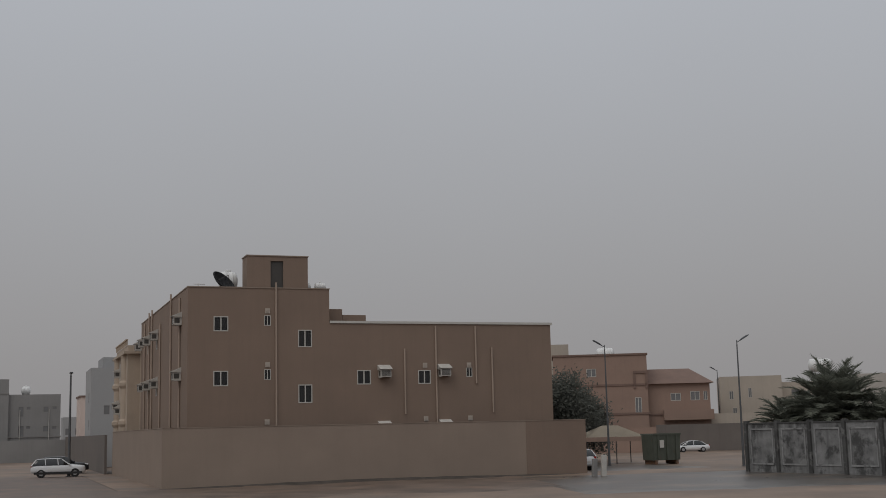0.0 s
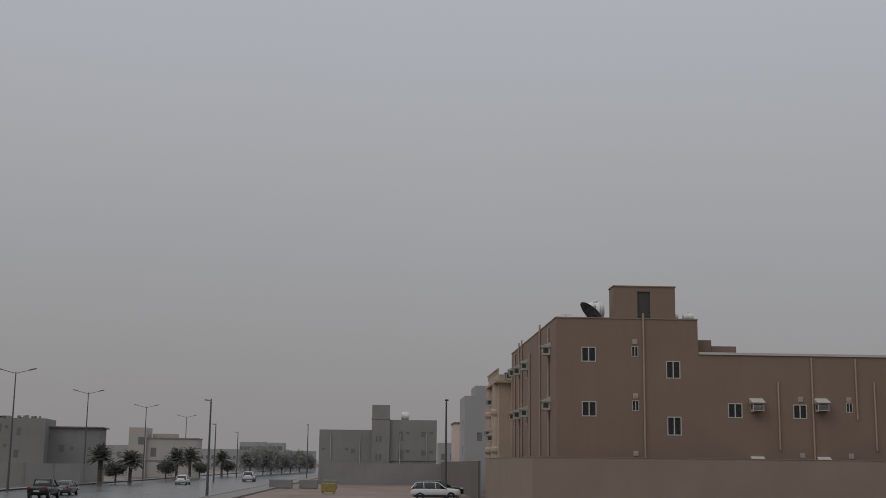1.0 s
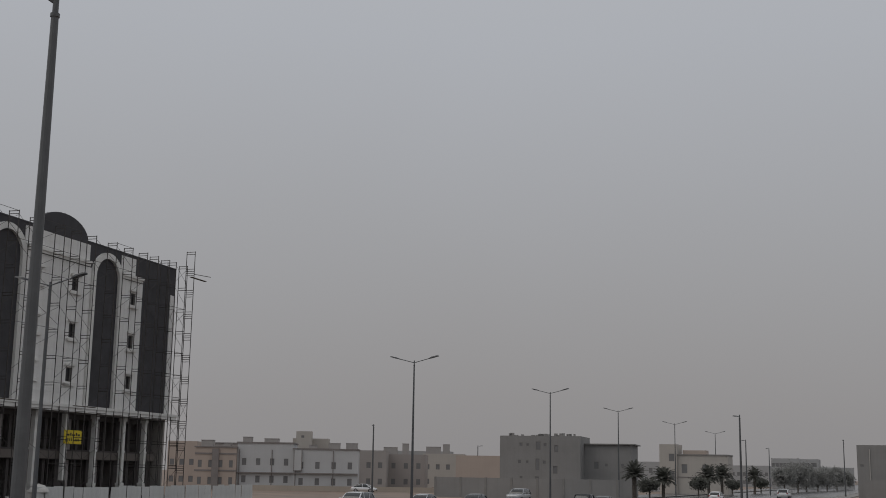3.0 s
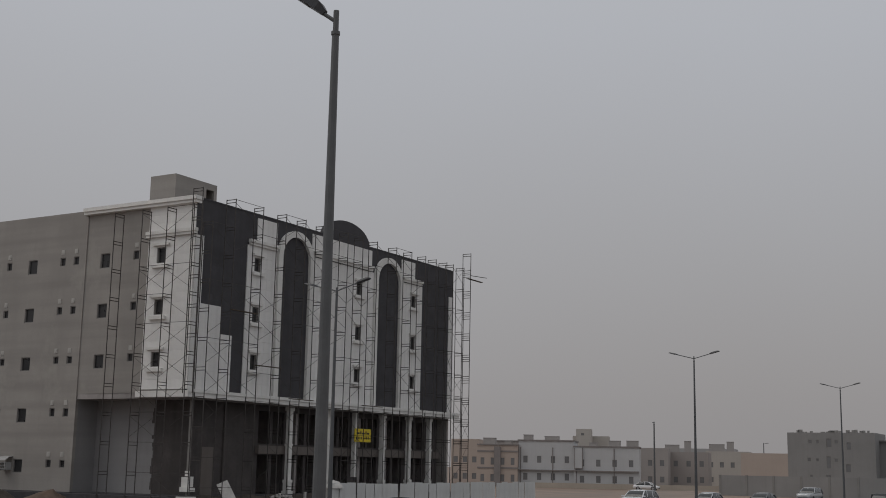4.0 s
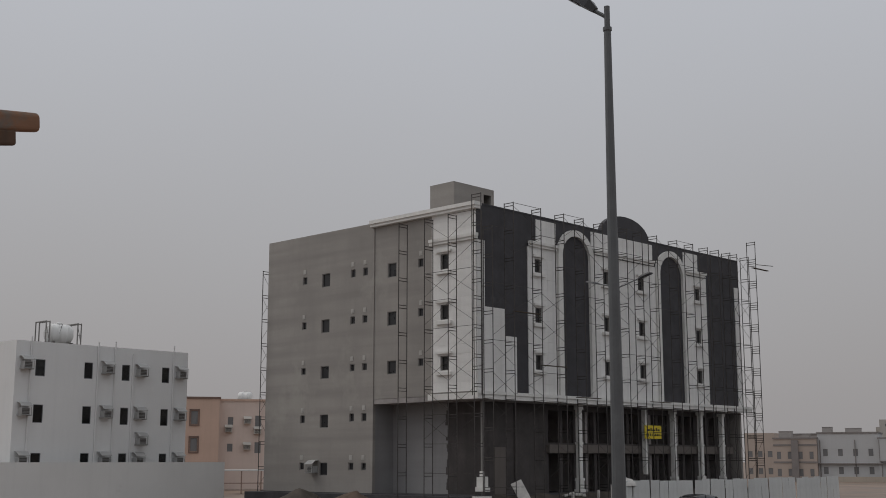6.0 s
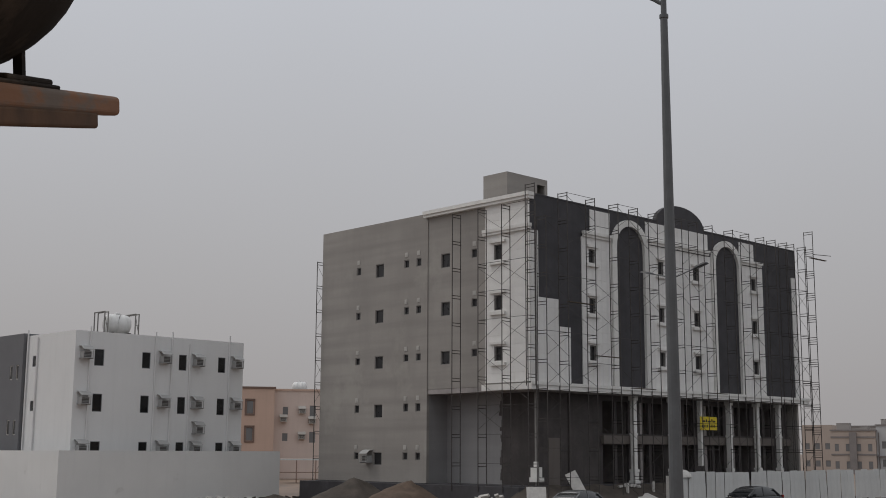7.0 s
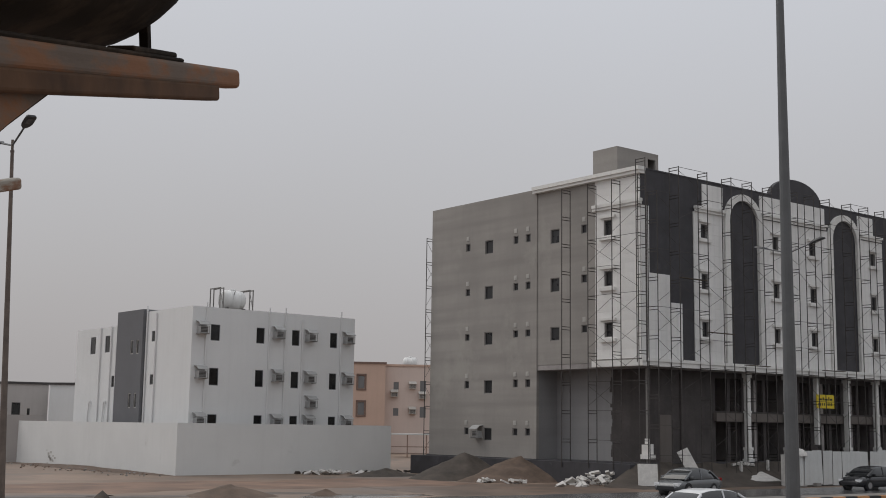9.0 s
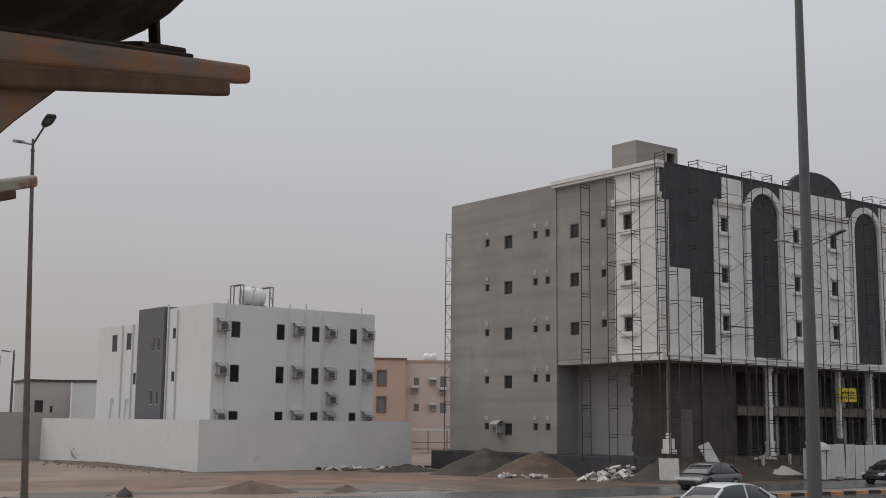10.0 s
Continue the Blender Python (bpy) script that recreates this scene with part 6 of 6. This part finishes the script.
    out_ = []
    for f in range(floors):
        for k in range(n):
            u = (k + 0.5) * w / n - ww / 2
            out_.append((u, u + ww, z0 + f * storey, z0 + f * storey + wh))
    return [q for q in out_ if q[3] < h - 0.6]


def house(az0, dist, az1, rz, h, d, material, holes, label, left=(), right=(), cat="house", trim=None, style="plain", frame_material=None):
    # beyond 150 m frames and panes take the haze-paled colours
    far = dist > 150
    p = spot(az0, dist)
    w = span(az0, dist, az1, rz)
    hs = thing("house", pose(p.x, p.y, 0, 0, 0, rz), label, cat, "houses round the avenue")
    if isinstance(holes, tuple):
        holes = grid_windows(w, h, *holes)
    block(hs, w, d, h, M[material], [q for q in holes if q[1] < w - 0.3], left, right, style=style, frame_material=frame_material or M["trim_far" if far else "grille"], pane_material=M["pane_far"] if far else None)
    if trim:
        part("parapet_trim", boxes((-0.15, w + 0.15, -0.15, 0.3, h - 0.02, h + 0.22), (-0.15, 0.3, 0.3, d, h - 0.02, h + 0.22), (w - 0.3, w + 0.15, 0.3, d, h - 0.02, h + 0.22)), M[trim], hs)
    return hs, w


# grey house with stair tower across the sand
k = 28.5
zz = lambda cy: 9.1 - (cy - 345) / k
lb = [((a - 92) / k, (b - 92) / k, zz(d), zz(c)) for a, b, c, d in ((105, 122, 432, 444), (218, 236, 432, 444), (247, 270, 435, 459))]
h1, w1 = house(22.93, 212, 20.5, 20, 9.15, 9, "grey_far", lb, "grey rendered house with a projecting upper storey")
tw = [((a - 350) / k, (b - 350) / k, zz(d), zz(c)) for a, b, c, d in ((371, 381, 372, 402), (388, 400, 372, 402), (371, 381, 460, 492), (388, 400, 460, 492))]
h2, w2 = house(20.5, 211, 19.66, 20, 13.45, 5, "grey_far", tw, "grey rendered stair tower house")
part("band", boxes((-0.06, w2 + 0.06, -0.06, 5, 11.0, 11.2)), M["concrete"], h2)
rb = [((a - 455) / k, (b - 455) / k, zz(d), zz(c)) for a, b, c, d in ((500, 522, 350, 395), (535, 553, 350, 363), (610, 633, 350, 375), (650, 670, 350, 363), (500, 525, 438, 492), (535, 553, 440, 452), (610, 635, 440, 466), (650, 670, 442, 455), (515, 535, 528, 538), (548, 565, 528, 538), (615, 638, 528, 538), (652, 668, 528, 538))]
h3, w3 = house(19.66, 211.5, 17.46, 20, 10.95, 10, "grey_far", rb, "grey rendered three-storey house with a rooftop tank")
part("ledge", boxes((-0.02, w3 + 0.1, -0.12, 0.0, 3.95, 4.12)), M["concrete"], h3)
for hx, hw in ((h1, w1), (h3, w3)):
    for q in (0.22, 0.78):
        part("drain_pipe", tubes(0.07, 6, ((hw * q, -0.1, 2.0), (hw * q, -0.1, 8.5))), M["vent"], hx)
pt = spot(18.95, 216)
lying_tank(pose(pt.x, pt.y, 10.15, 0, 0, 20), 0.7, 1.5, "pale water tank on a stand on the grey roof", 0.9)
p0 = spot(22.65, 207)
ob = part("wall_house_grey", boxes((0, span(22.65, 207, 16.4, 20), 0, 0.3, -0.2, 3.5)), M["grey_far"], None)
ob.matrix_world = pose(p0.x, p0.y, 0, 0, 0, 20)
tagged(ob, "grey rendered boundary wall across the sand", "wall", kind="structure")

# long grey unfinished house
k = 21.4
zz = lambda cy: 9.75 - (cy - 355) / k
lb = [((a - 765) / k, (b - 765) / k, zz(d), zz(c)) for a, b, c, d in ((835, 846, 379, 391), (860, 869, 380, 391), (893, 910, 375, 403), (920, 931, 380, 391), (958, 972, 387, 411), (830, 841, 438, 450), (858, 867, 440, 450), (892, 906, 433, 473), (918, 929, 440, 451), (953, 969, 458, 484), (889, 904, 494, 520), (836, 846, 494, 512))]
h4, w4 = house(38.9, 201, 35.17, 26, 9.75, 10, "grey_far", lb, "grey block house with an unfinished roof edge")
rr_ = random.Random(9)
tops = bmesh.new()
for i in range(22):
    u = rr_.uniform(0.2, w4 - 0.6)
    box(tops, u, u + rr_.uniform(0.3, 0.9), 0.02, 0.24, 9.74, 9.75 + rr_.uniform(0.1, 0.5))
part("loose_blocks", tops, M["grey_far"], h4, "loose blocks on the wall top")
k2 = [(1.6 * 2, 1.6 * 2 + 0.8, 5.0, 6.1), (7.0, 7.5, 5.3, 5.7), (1.8, 2.2, 5.3, 5.7)]
pr = spot(35.17, 203.5)
h5, w5 = house(35.17, 202.5, 32.83, 26, 8.5, 9, "grey_far", [(2.2, 3.0, 4.6, 5.8), (4.0, 4.5, 5.0, 5.5), (6.6, 7.1, 5.0, 5.5)], "grey block house with a thin roof slab")
part("roof_slab", boxes((-0.1, w5 + 0.5, -0.4, 9, 8.5, 8.68)), M["concrete"], h5)
p0 = spot(41.9, 190)
wl_ = span(41.9, 190, 33.4, 26)
gw = thing("block_wall", pose(p0.x, p0.y, 0, 0, 0, 26), "grey block boundary wall with pale posts", "wall")
part("blockwork", boxes((0, wl_, 0, 0.25, -0.2, 2.95)), M["grey_far"], gw)
for i in range(int(wl_ / 4.0) + 1):
    part("post", boxes((i * 4.0 - 0.15, i * 4.0 + 0.15, -0.06, 0.31, -0.2, 3.0)), M["concrete"], gw)

# cream villa with square windows
h6, w6 = house(31.56, 268, 30.78, 22, 10.4, 8, "cream_far", [(2.0, 3.2, 6.8, 8.4), (2.0, 3.2, 2.9, 4.8)], "cream villa with a taller stair block")
h7, w7 = house(30.78, 268, 28.5, 22, 8.1, 9, "cream_far", [(1.0, 2.2, 4.3, 6.2), (5.4, 6.6, 4.3, 6.2), (7.3, 7.7, 3.9, 6.0), (8.3, 8.7, 3.9, 6.0), (9.3, 9.7, 3.9, 6.0)], "cream villa with square brown windows", trim="concrete")
part("ledge", boxes((-0.05, w7 + 0.1, -0.1, 0.0, 3.4, 3.6)), M["trim_far"], h7)
part("roof_room", boxes((1.0, 6.0, 2.0, 6.0, 7.2, 9.2)), M["peach_far"], h7)
house(32.9, 300, 31.4, 20, 7.0, 8, "haze_a", (4, 2), "pale house beyond the cream villa")

# distant blocks along the avenue, haze put into their pale colour
for az0, az1, dist, h in ((26.6, 25.4, 470, 10.8), (25.35, 24.55, 455, 10.4), (28.4, 26.7, 520, 8.5), (24.5, 23.1, 500, 8.0)):
    house(az0, dist, az1, 22, h, 14, "haze_a", (7, 3, 1.2, 1.5, 1.0, 3.3), "pale grey far block with haze put in its colour", cat="building")

# behind the brown building
house(16.15, 158, 13.5, 20, 12.3, 10, "haze_a", [(1.6, 2.3, 6.5, 7.6)], "pale blue-grey rendered house beyond the yard", left=[(3, 4, 8, 9.3), (3, 4, 4.6, 5.9)])
house(15.65, 161, 13.0, 20, 13.8, 8, "haze_a", [], "pale blue-grey rooftop storey")
house(16.62, 195, 15.9, 20, 9.9, 9, "peach_pale", [(1.0, 1.7, 6.0, 6.6)], "pale peach house down the side street", trim="redtrim")
house(17.35, 240, 16.5, 20, 7.6, 9, "haze_a", (2, 2), "pale house far down the side street")

# villas across the avenue
h8, w8 = house(51.06, 226, 48.5, 44, 8.35, 10, "villa_white", (4, 2, 0.8, 1.25, 1.3, 3.1), "white villa with a dark parapet line", trim="trim_far")
h9, w9 = house(48.5, 224, 45.5, 44, 7.35, 10, "villa_white", (4, 2, 0.8, 1.25, 1.0, 2.9), "white villa with a lower dark-lined roof", trim="trim_far")
for hx, hw in ((h8, w8), (h9, w9)):
    part("ledge", boxes((0, hw, -0.5, 0.0, 3.0, 3.18)), M["trim_far"], hx)
    for q in (0.02, 0.6):
        part("drain_pipe", tubes(0.08, 6, ((hw * q + 0.2, -0.1, 0.2), (hw * q + 0.2, -0.1, 7.2))), M["trim_far"], hx)
part("bay", boxes((0.2, 1.5, -0.35, -0.02, 3.6, 7.2)), M["villa_white"], h9)
part("bay_border", boxes((0.1, 0.2, -0.4, -0.02, 3.5, 7.2), (1.5, 1.6, -0.4, -0.02, 3.5, 7.2), (0.1, 1.6, -0.4, -0.02, 3.42, 3.55)), M["trim_far"], h9)
h10, w10 = house(52.97, 226, 51.1, 44, 7.45, 9, "peach_far", (4, 2, 0.7, 1.3, 0.9, 3.0), "peach villa with red-brown bands", trim="trim_far")
for z in (3.2, 6.2):
    part("band", boxes((-0.05, w10 + 0.05, -0.08, 0.0, z, z + 0.3)), M["trim_far"], h10)
part("entrance_bay", boxes((w10 * 0.42, w10 * 0.58, -0.5, -0.01, 0, 7.2)), M["trim_far"], h10)
house(54.2, 250, 52.9, 44, 9.0, 9, "peach_far", (3, 2), "pale peach house behind the villas")
house(52.6, 262, 48.6, 44, 8.9, 9, "haze_row", (5, 2), "beige house behind the white villa", trim="trim_far")
h11, _ = house(48.55, 250, 46.9, 44, 10.0, 6, "cream_far", [], "cream rooftop block behind the white villa")
house(48.4, 246, 47.7, 44, 11.3, 4, "cream_far", [(1.0, 1.6, 10.0, 10.5)], "cream rooftop room with a small window")
house(46.9, 255, 44.2, 40, 7.9, 9, "haze_row", (5, 2), "beige house row behind the villas")
house(45.3, 262, 42.4, 38, 7.3, 9, "red_far", (5, 2), "dull brown house row behind the avenue")
house(42.5, 285, 40.6, 36, 7.9, 9, "cream_far", (4, 2), "cream house row behind the avenue")
house(40.95, 255, 38.8, 34, 7.2, 9, "peach_far", [(11.0, 11.8, 5.0, 6.0)], "plain peach gable wall", trim=None)
house(44.6, 330, 41.2, 36, 9.2, 9, "haze_a", (6, 2), "pale far houses with haze put in their colour")
# roof rooms share the far row's haze-paled colour
for az, dist, h, w_, t_ in ((52.4, 231, 7.4, 2.2, 1.4), (51.5, 232, 7.4, 1.2, 0.9), (50.6, 231, 8.3, 1.6, 1.2), (49.5, 232, 8.3, 2.6, 1.0), (47.6, 229, 7.3, 1.4, 0.9), (46.6, 230, 7.3, 2.0, 1.3), (44.0, 268, 7.2, 3.0, 1.6), (43.3, 267, 7.2, 1.4, 2.4), (42.0, 290, 7.8, 3.5, 1.7), (41.4, 290, 7.8, 1.6, 2.3), (45.8, 259, 7.8, 2.4, 1.5)):
    rp = spot(az, dist)
    rc = thing("roof_room", pose(rp.x, rp.y, h - 1.1, 0, 0, 42), "small haze-paled stair head on a far roof", "roof room", "stair heads on the far roofs")
    part("wall", soft_box(w_, 2.0, t_ + 1.1, 0.04), M["haze_row"], rc)
    part("roof_edge", boxes((-w_ / 2 - 0.04, w_ / 2 + 0.04, -1.04, 1.04, t_ + 1.1, t_ + 1.2)), M["haze_row"], rc)
lw = thing("low_wall", pose(-172, 140, 0, 0, 0, 50), "pale low boundary wall before the villas", "wall")
part("wall_panel", boxes((0, 38, 0, 0.25, -0.1, 0.9)), M["beige"], lw)
for x, y, w, h, mt in ((-187.0, 146.5, 9.0, 3.0, "villa_white"), (-181, 150.5, 6.0, 2.6, "red_far")):
    s_ = thing("garden_shed", pose(x, y, 0, 0, 0, 46), "low flat-roofed shed before the villas", "shed")
    block(s_, w, 4.0, h, M[mt], [(1.0, 1.8, 0.8, 2.0)], style="plain", parapet=0.1, frame_material=M["trim_far"])
    part("roof_edge", boxes((-0.2, w + 0.2, -0.3, 4.2, h, h + 0.15)), M["frame_white"], s_)

# peach apartment house beyond the white building
h12, w12 = house(79.95, 158, 78.45, 82, 11.45, 9, "peach", [(0.6, 1.5, 8.2, 9.9), (0.6, 1.5, 4.8, 6.5), (0.6, 1.5, 1.4, 3.0)], "peach apartment house with brown window frames", trim="redtrim", frame_material=M["redtrim"])
for z in (8.2, 4.8, 1.4):
    part("window_surround", boxes((0.4, 0.58, -0.08, -0.002, z - 0.2, z + 1.9), (1.52, 1.7, -0.08, -0.002, z - 0.2, z + 1.9), (0.4, 1.7, -0.08, -0.002, z + 1.72, z + 1.92), (0.4, 1.7, -0.1, -0.002, z - 0.22, z - 0.02)), M["redtrim"], h12)
h13, w13 = house(78.45, 160, 75.6, 82, 11.3, 9, "peach_pale", [(1.1, 1.8, 8.2, 9.2), (1.1, 1.8, 4.8, 5.8), (4.6, 5.4, 8.0, 9.4), (4.6, 5.4, 4.6, 6.0)], "pale peach apartment house with box air conditioners", trim="peach")
M13 = h13.matrix_world.copy()
p13 = spot(78.45, 160)
for x, z in ((1.2, 7.2), (3.6, 8.3), (3.6, 5.0), (4.9, 7.0)):
    copy_thing(first, pose(p13.x, p13.y, 0, 0, 0, 82) @ pose(x, 0, z))
pt = spot(77.3, 165)
lying_tank(pose(pt.x, pt.y, 10.5, 0, 0, 70), 0.75, 2.0, "pale water tank on the peach roof", 0.7)
cs = thing("car_shed", pose(*spot(78.3, 140)[:2], 0, 0, 0, 84), "pale sheet-roofed lean-to beside the peach house", "shed")
part("roof_sheet", boxes((0, 7.0, 0, 3.5, 2.5, 2.65)), M["sheet"], cs)
for x in (0.2, 2.3, 4.5, 6.7):
    part("post", boxes((x - 0.06, x + 0.06, 0.1, 0.22, -0.05, 2.5)), M["redbrown"], cs)
part("rail", boxes((0.2, 6.7, 0.12, 0.2, 1.1, 1.2)), M["redbrown"], cs)

# grey house at the sand's far edge
h14, w14 = house(95.6, 138, 93.67, 104, 7.4, 8, "grey_light", [(1.0, 1.9, 1.4, 5.4), (2.6, 2.9, 3.2, 4.8), (0.4, 0.6, 3.2, 4.8)], "pale grey flat-roofed house with a dark roof edge", trim="trim_dark")
house(93.62, 137, 92.2, 60, 7.35, 8, "white_paint", [], "pale rendered side wing under a dark roof edge", trim="trim_dark")
house(99.5, 130, 97.0, 92, 10.0, 8, "villa_white", (2, 2), "white house at the far edge of the sand")
p0 = spot(99, 112)
ob = part("wall_far_left", boxes((0, 10, 0, 0.25, -0.2, 4.0)), M["haze_row"], None)
ob.matrix_world = pose(p0.x, p0.y, 0, 0, 0, 96)
tagged(ob, "dull brown boundary wall at the far edge of the sand", "wall", kind="structure")

# red-brown villa, beige house and walls by the lane
k = 24.75
zz = lambda cy: 13.4 - (cy - 145) / k
mh = [((a - 30) / k, (b - 30) / k, zz(d), zz(c)) for a, b, c, d in ((145, 178, 190, 218), (313, 346, 212, 260), (308, 330, 292, 345))]
h15, w15 = house(-5.16, 172, -9.5, -5, 13.4, 10, "redbrown", mh, "red-brown villa with dark moulded bands and pale windows", trim="redtrim", style="sliding", frame_material=M["frame_white"])
for z in (9.1, 5.1):
    part("band", boxes((-0.1, w15 + 0.1, -0.12, -0.002, z, z + 0.28)), M["redtrim"], h15)
part("arch_surround", boxes(((305 - 30) / k, (313 - 30) / k, -0.12, -0.002, 8.7, 11.0), ((346 - 30) / k, (354 - 30) / k, -0.12, -0.002, 8.7, 11.0), ((305 - 30) / k, (354 - 30) / k, -0.14, -0.002, 10.8, 11.15)), M["redtrim"], h15)
wh_ = [((a - 363) / k, (b - 363) / k, zz(d), zz(c)) for a, b, c, d in ((440, 475, 280, 306), (508, 540, 275, 306), (553, 566, 275, 306))]
h16, w16 = house(-9.5, 174, -12.3, -5, 9.3, 9, "redbrown", wh_, "red-brown villa wing under a low tiled roof", style="sliding", frame_material=M["frame_white"])
bm = bmesh.new()
rv = [bm.verts.new(p) for p in ((-0.3, -0.6, 9.3), (w16 + 0.6, -0.6, 9.3), (w16 + 0.6, 9.4, 9.3), (-0.3, 9.4, 9.3), (-0.3, 3.5, 11.5), (w16 - 2.4, 3.5, 11.5))]
for f in ((0, 1, 5, 4), (1, 2, 5), (2, 3, 4, 5), (3, 0, 4), (3, 2, 1, 0)):
    bm.faces.new([rv[i] for i in f])
part("tiled_roof", bm, M["redtrim"], h16, "dark red-brown low tiled roof")
part("band", boxes((-0.05, w16 + 0.05, -0.12, -0.002, 4.9, 5.15)), M["redtrim"], h16)
part("balcony_wall", boxes((2.0, w16 + 0.3, -1.2, -0.01, 4.2, 5.6)), M["redbrown"], h16, "red-brown balcony front")
pt = spot(-7.6, 178)
lying_tank(pose(pt.x, pt.y, 12.5, 0, 0, -5), 0.8, 2.6, "pale water tank on the red-brown villa", 0.7)
house(-5.0, 188, -5.9, -5, 16.2, 5, "beige", [(0.8, 1.5, 13.2, 14.0)], "beige stair head beyond the red-brown villa")
house(-12.75, 182, -15.5, -10, 10.3, 9, "beige", [(1.3, 1.9, 7.0, 8.2), (4.0, 4.5, 7.2, 8.6), (1.7, 2.3, 4.4, 5.8)], "beige house with small dark windows", style="sliding", frame_material=M["frame_white"])
house(-15.5, 186, -18.0, -10, 9.4, 9, "beige", [(1.3, 2.4, 7.4, 8.3)], "beige house with a stepped roof", style="plain")
house(-17.9, 190, -24.0, -10, 10.4, 9, "cream_far", (5, 2), "cream house beyond the palms")
pt = spot(-17.2, 188)
lying_tank(pose(pt.x, pt.y, 8.9, 0, 0, -10), 0.95, 3.4, "large white water tank on the beige roof", 1.9)
for az0, az1, dist, h, mt, lab in ((-6.9, -9.8, 168, 3.3, "redbrown", "red-brown boundary wall of the villa"), (-9.8, -13.9, 170, 3.6, "wall_dull", "dull brown-grey block boundary wall along the lane"), (-11.9, -15.5, 176, 5.0, "beige", "beige boundary wall of the house")):
    p0 = spot(az0, dist)
    ob = part("wall_lane", boxes((0, span(az0, dist, az1, -8), 0, 0.3, -0.2, h)), M[mt], None)
    ob.matrix_world = pose(p0.x, p0.y, 0, 0, 0, -8)
    tagged(ob, lab, "wall", kind="structure")
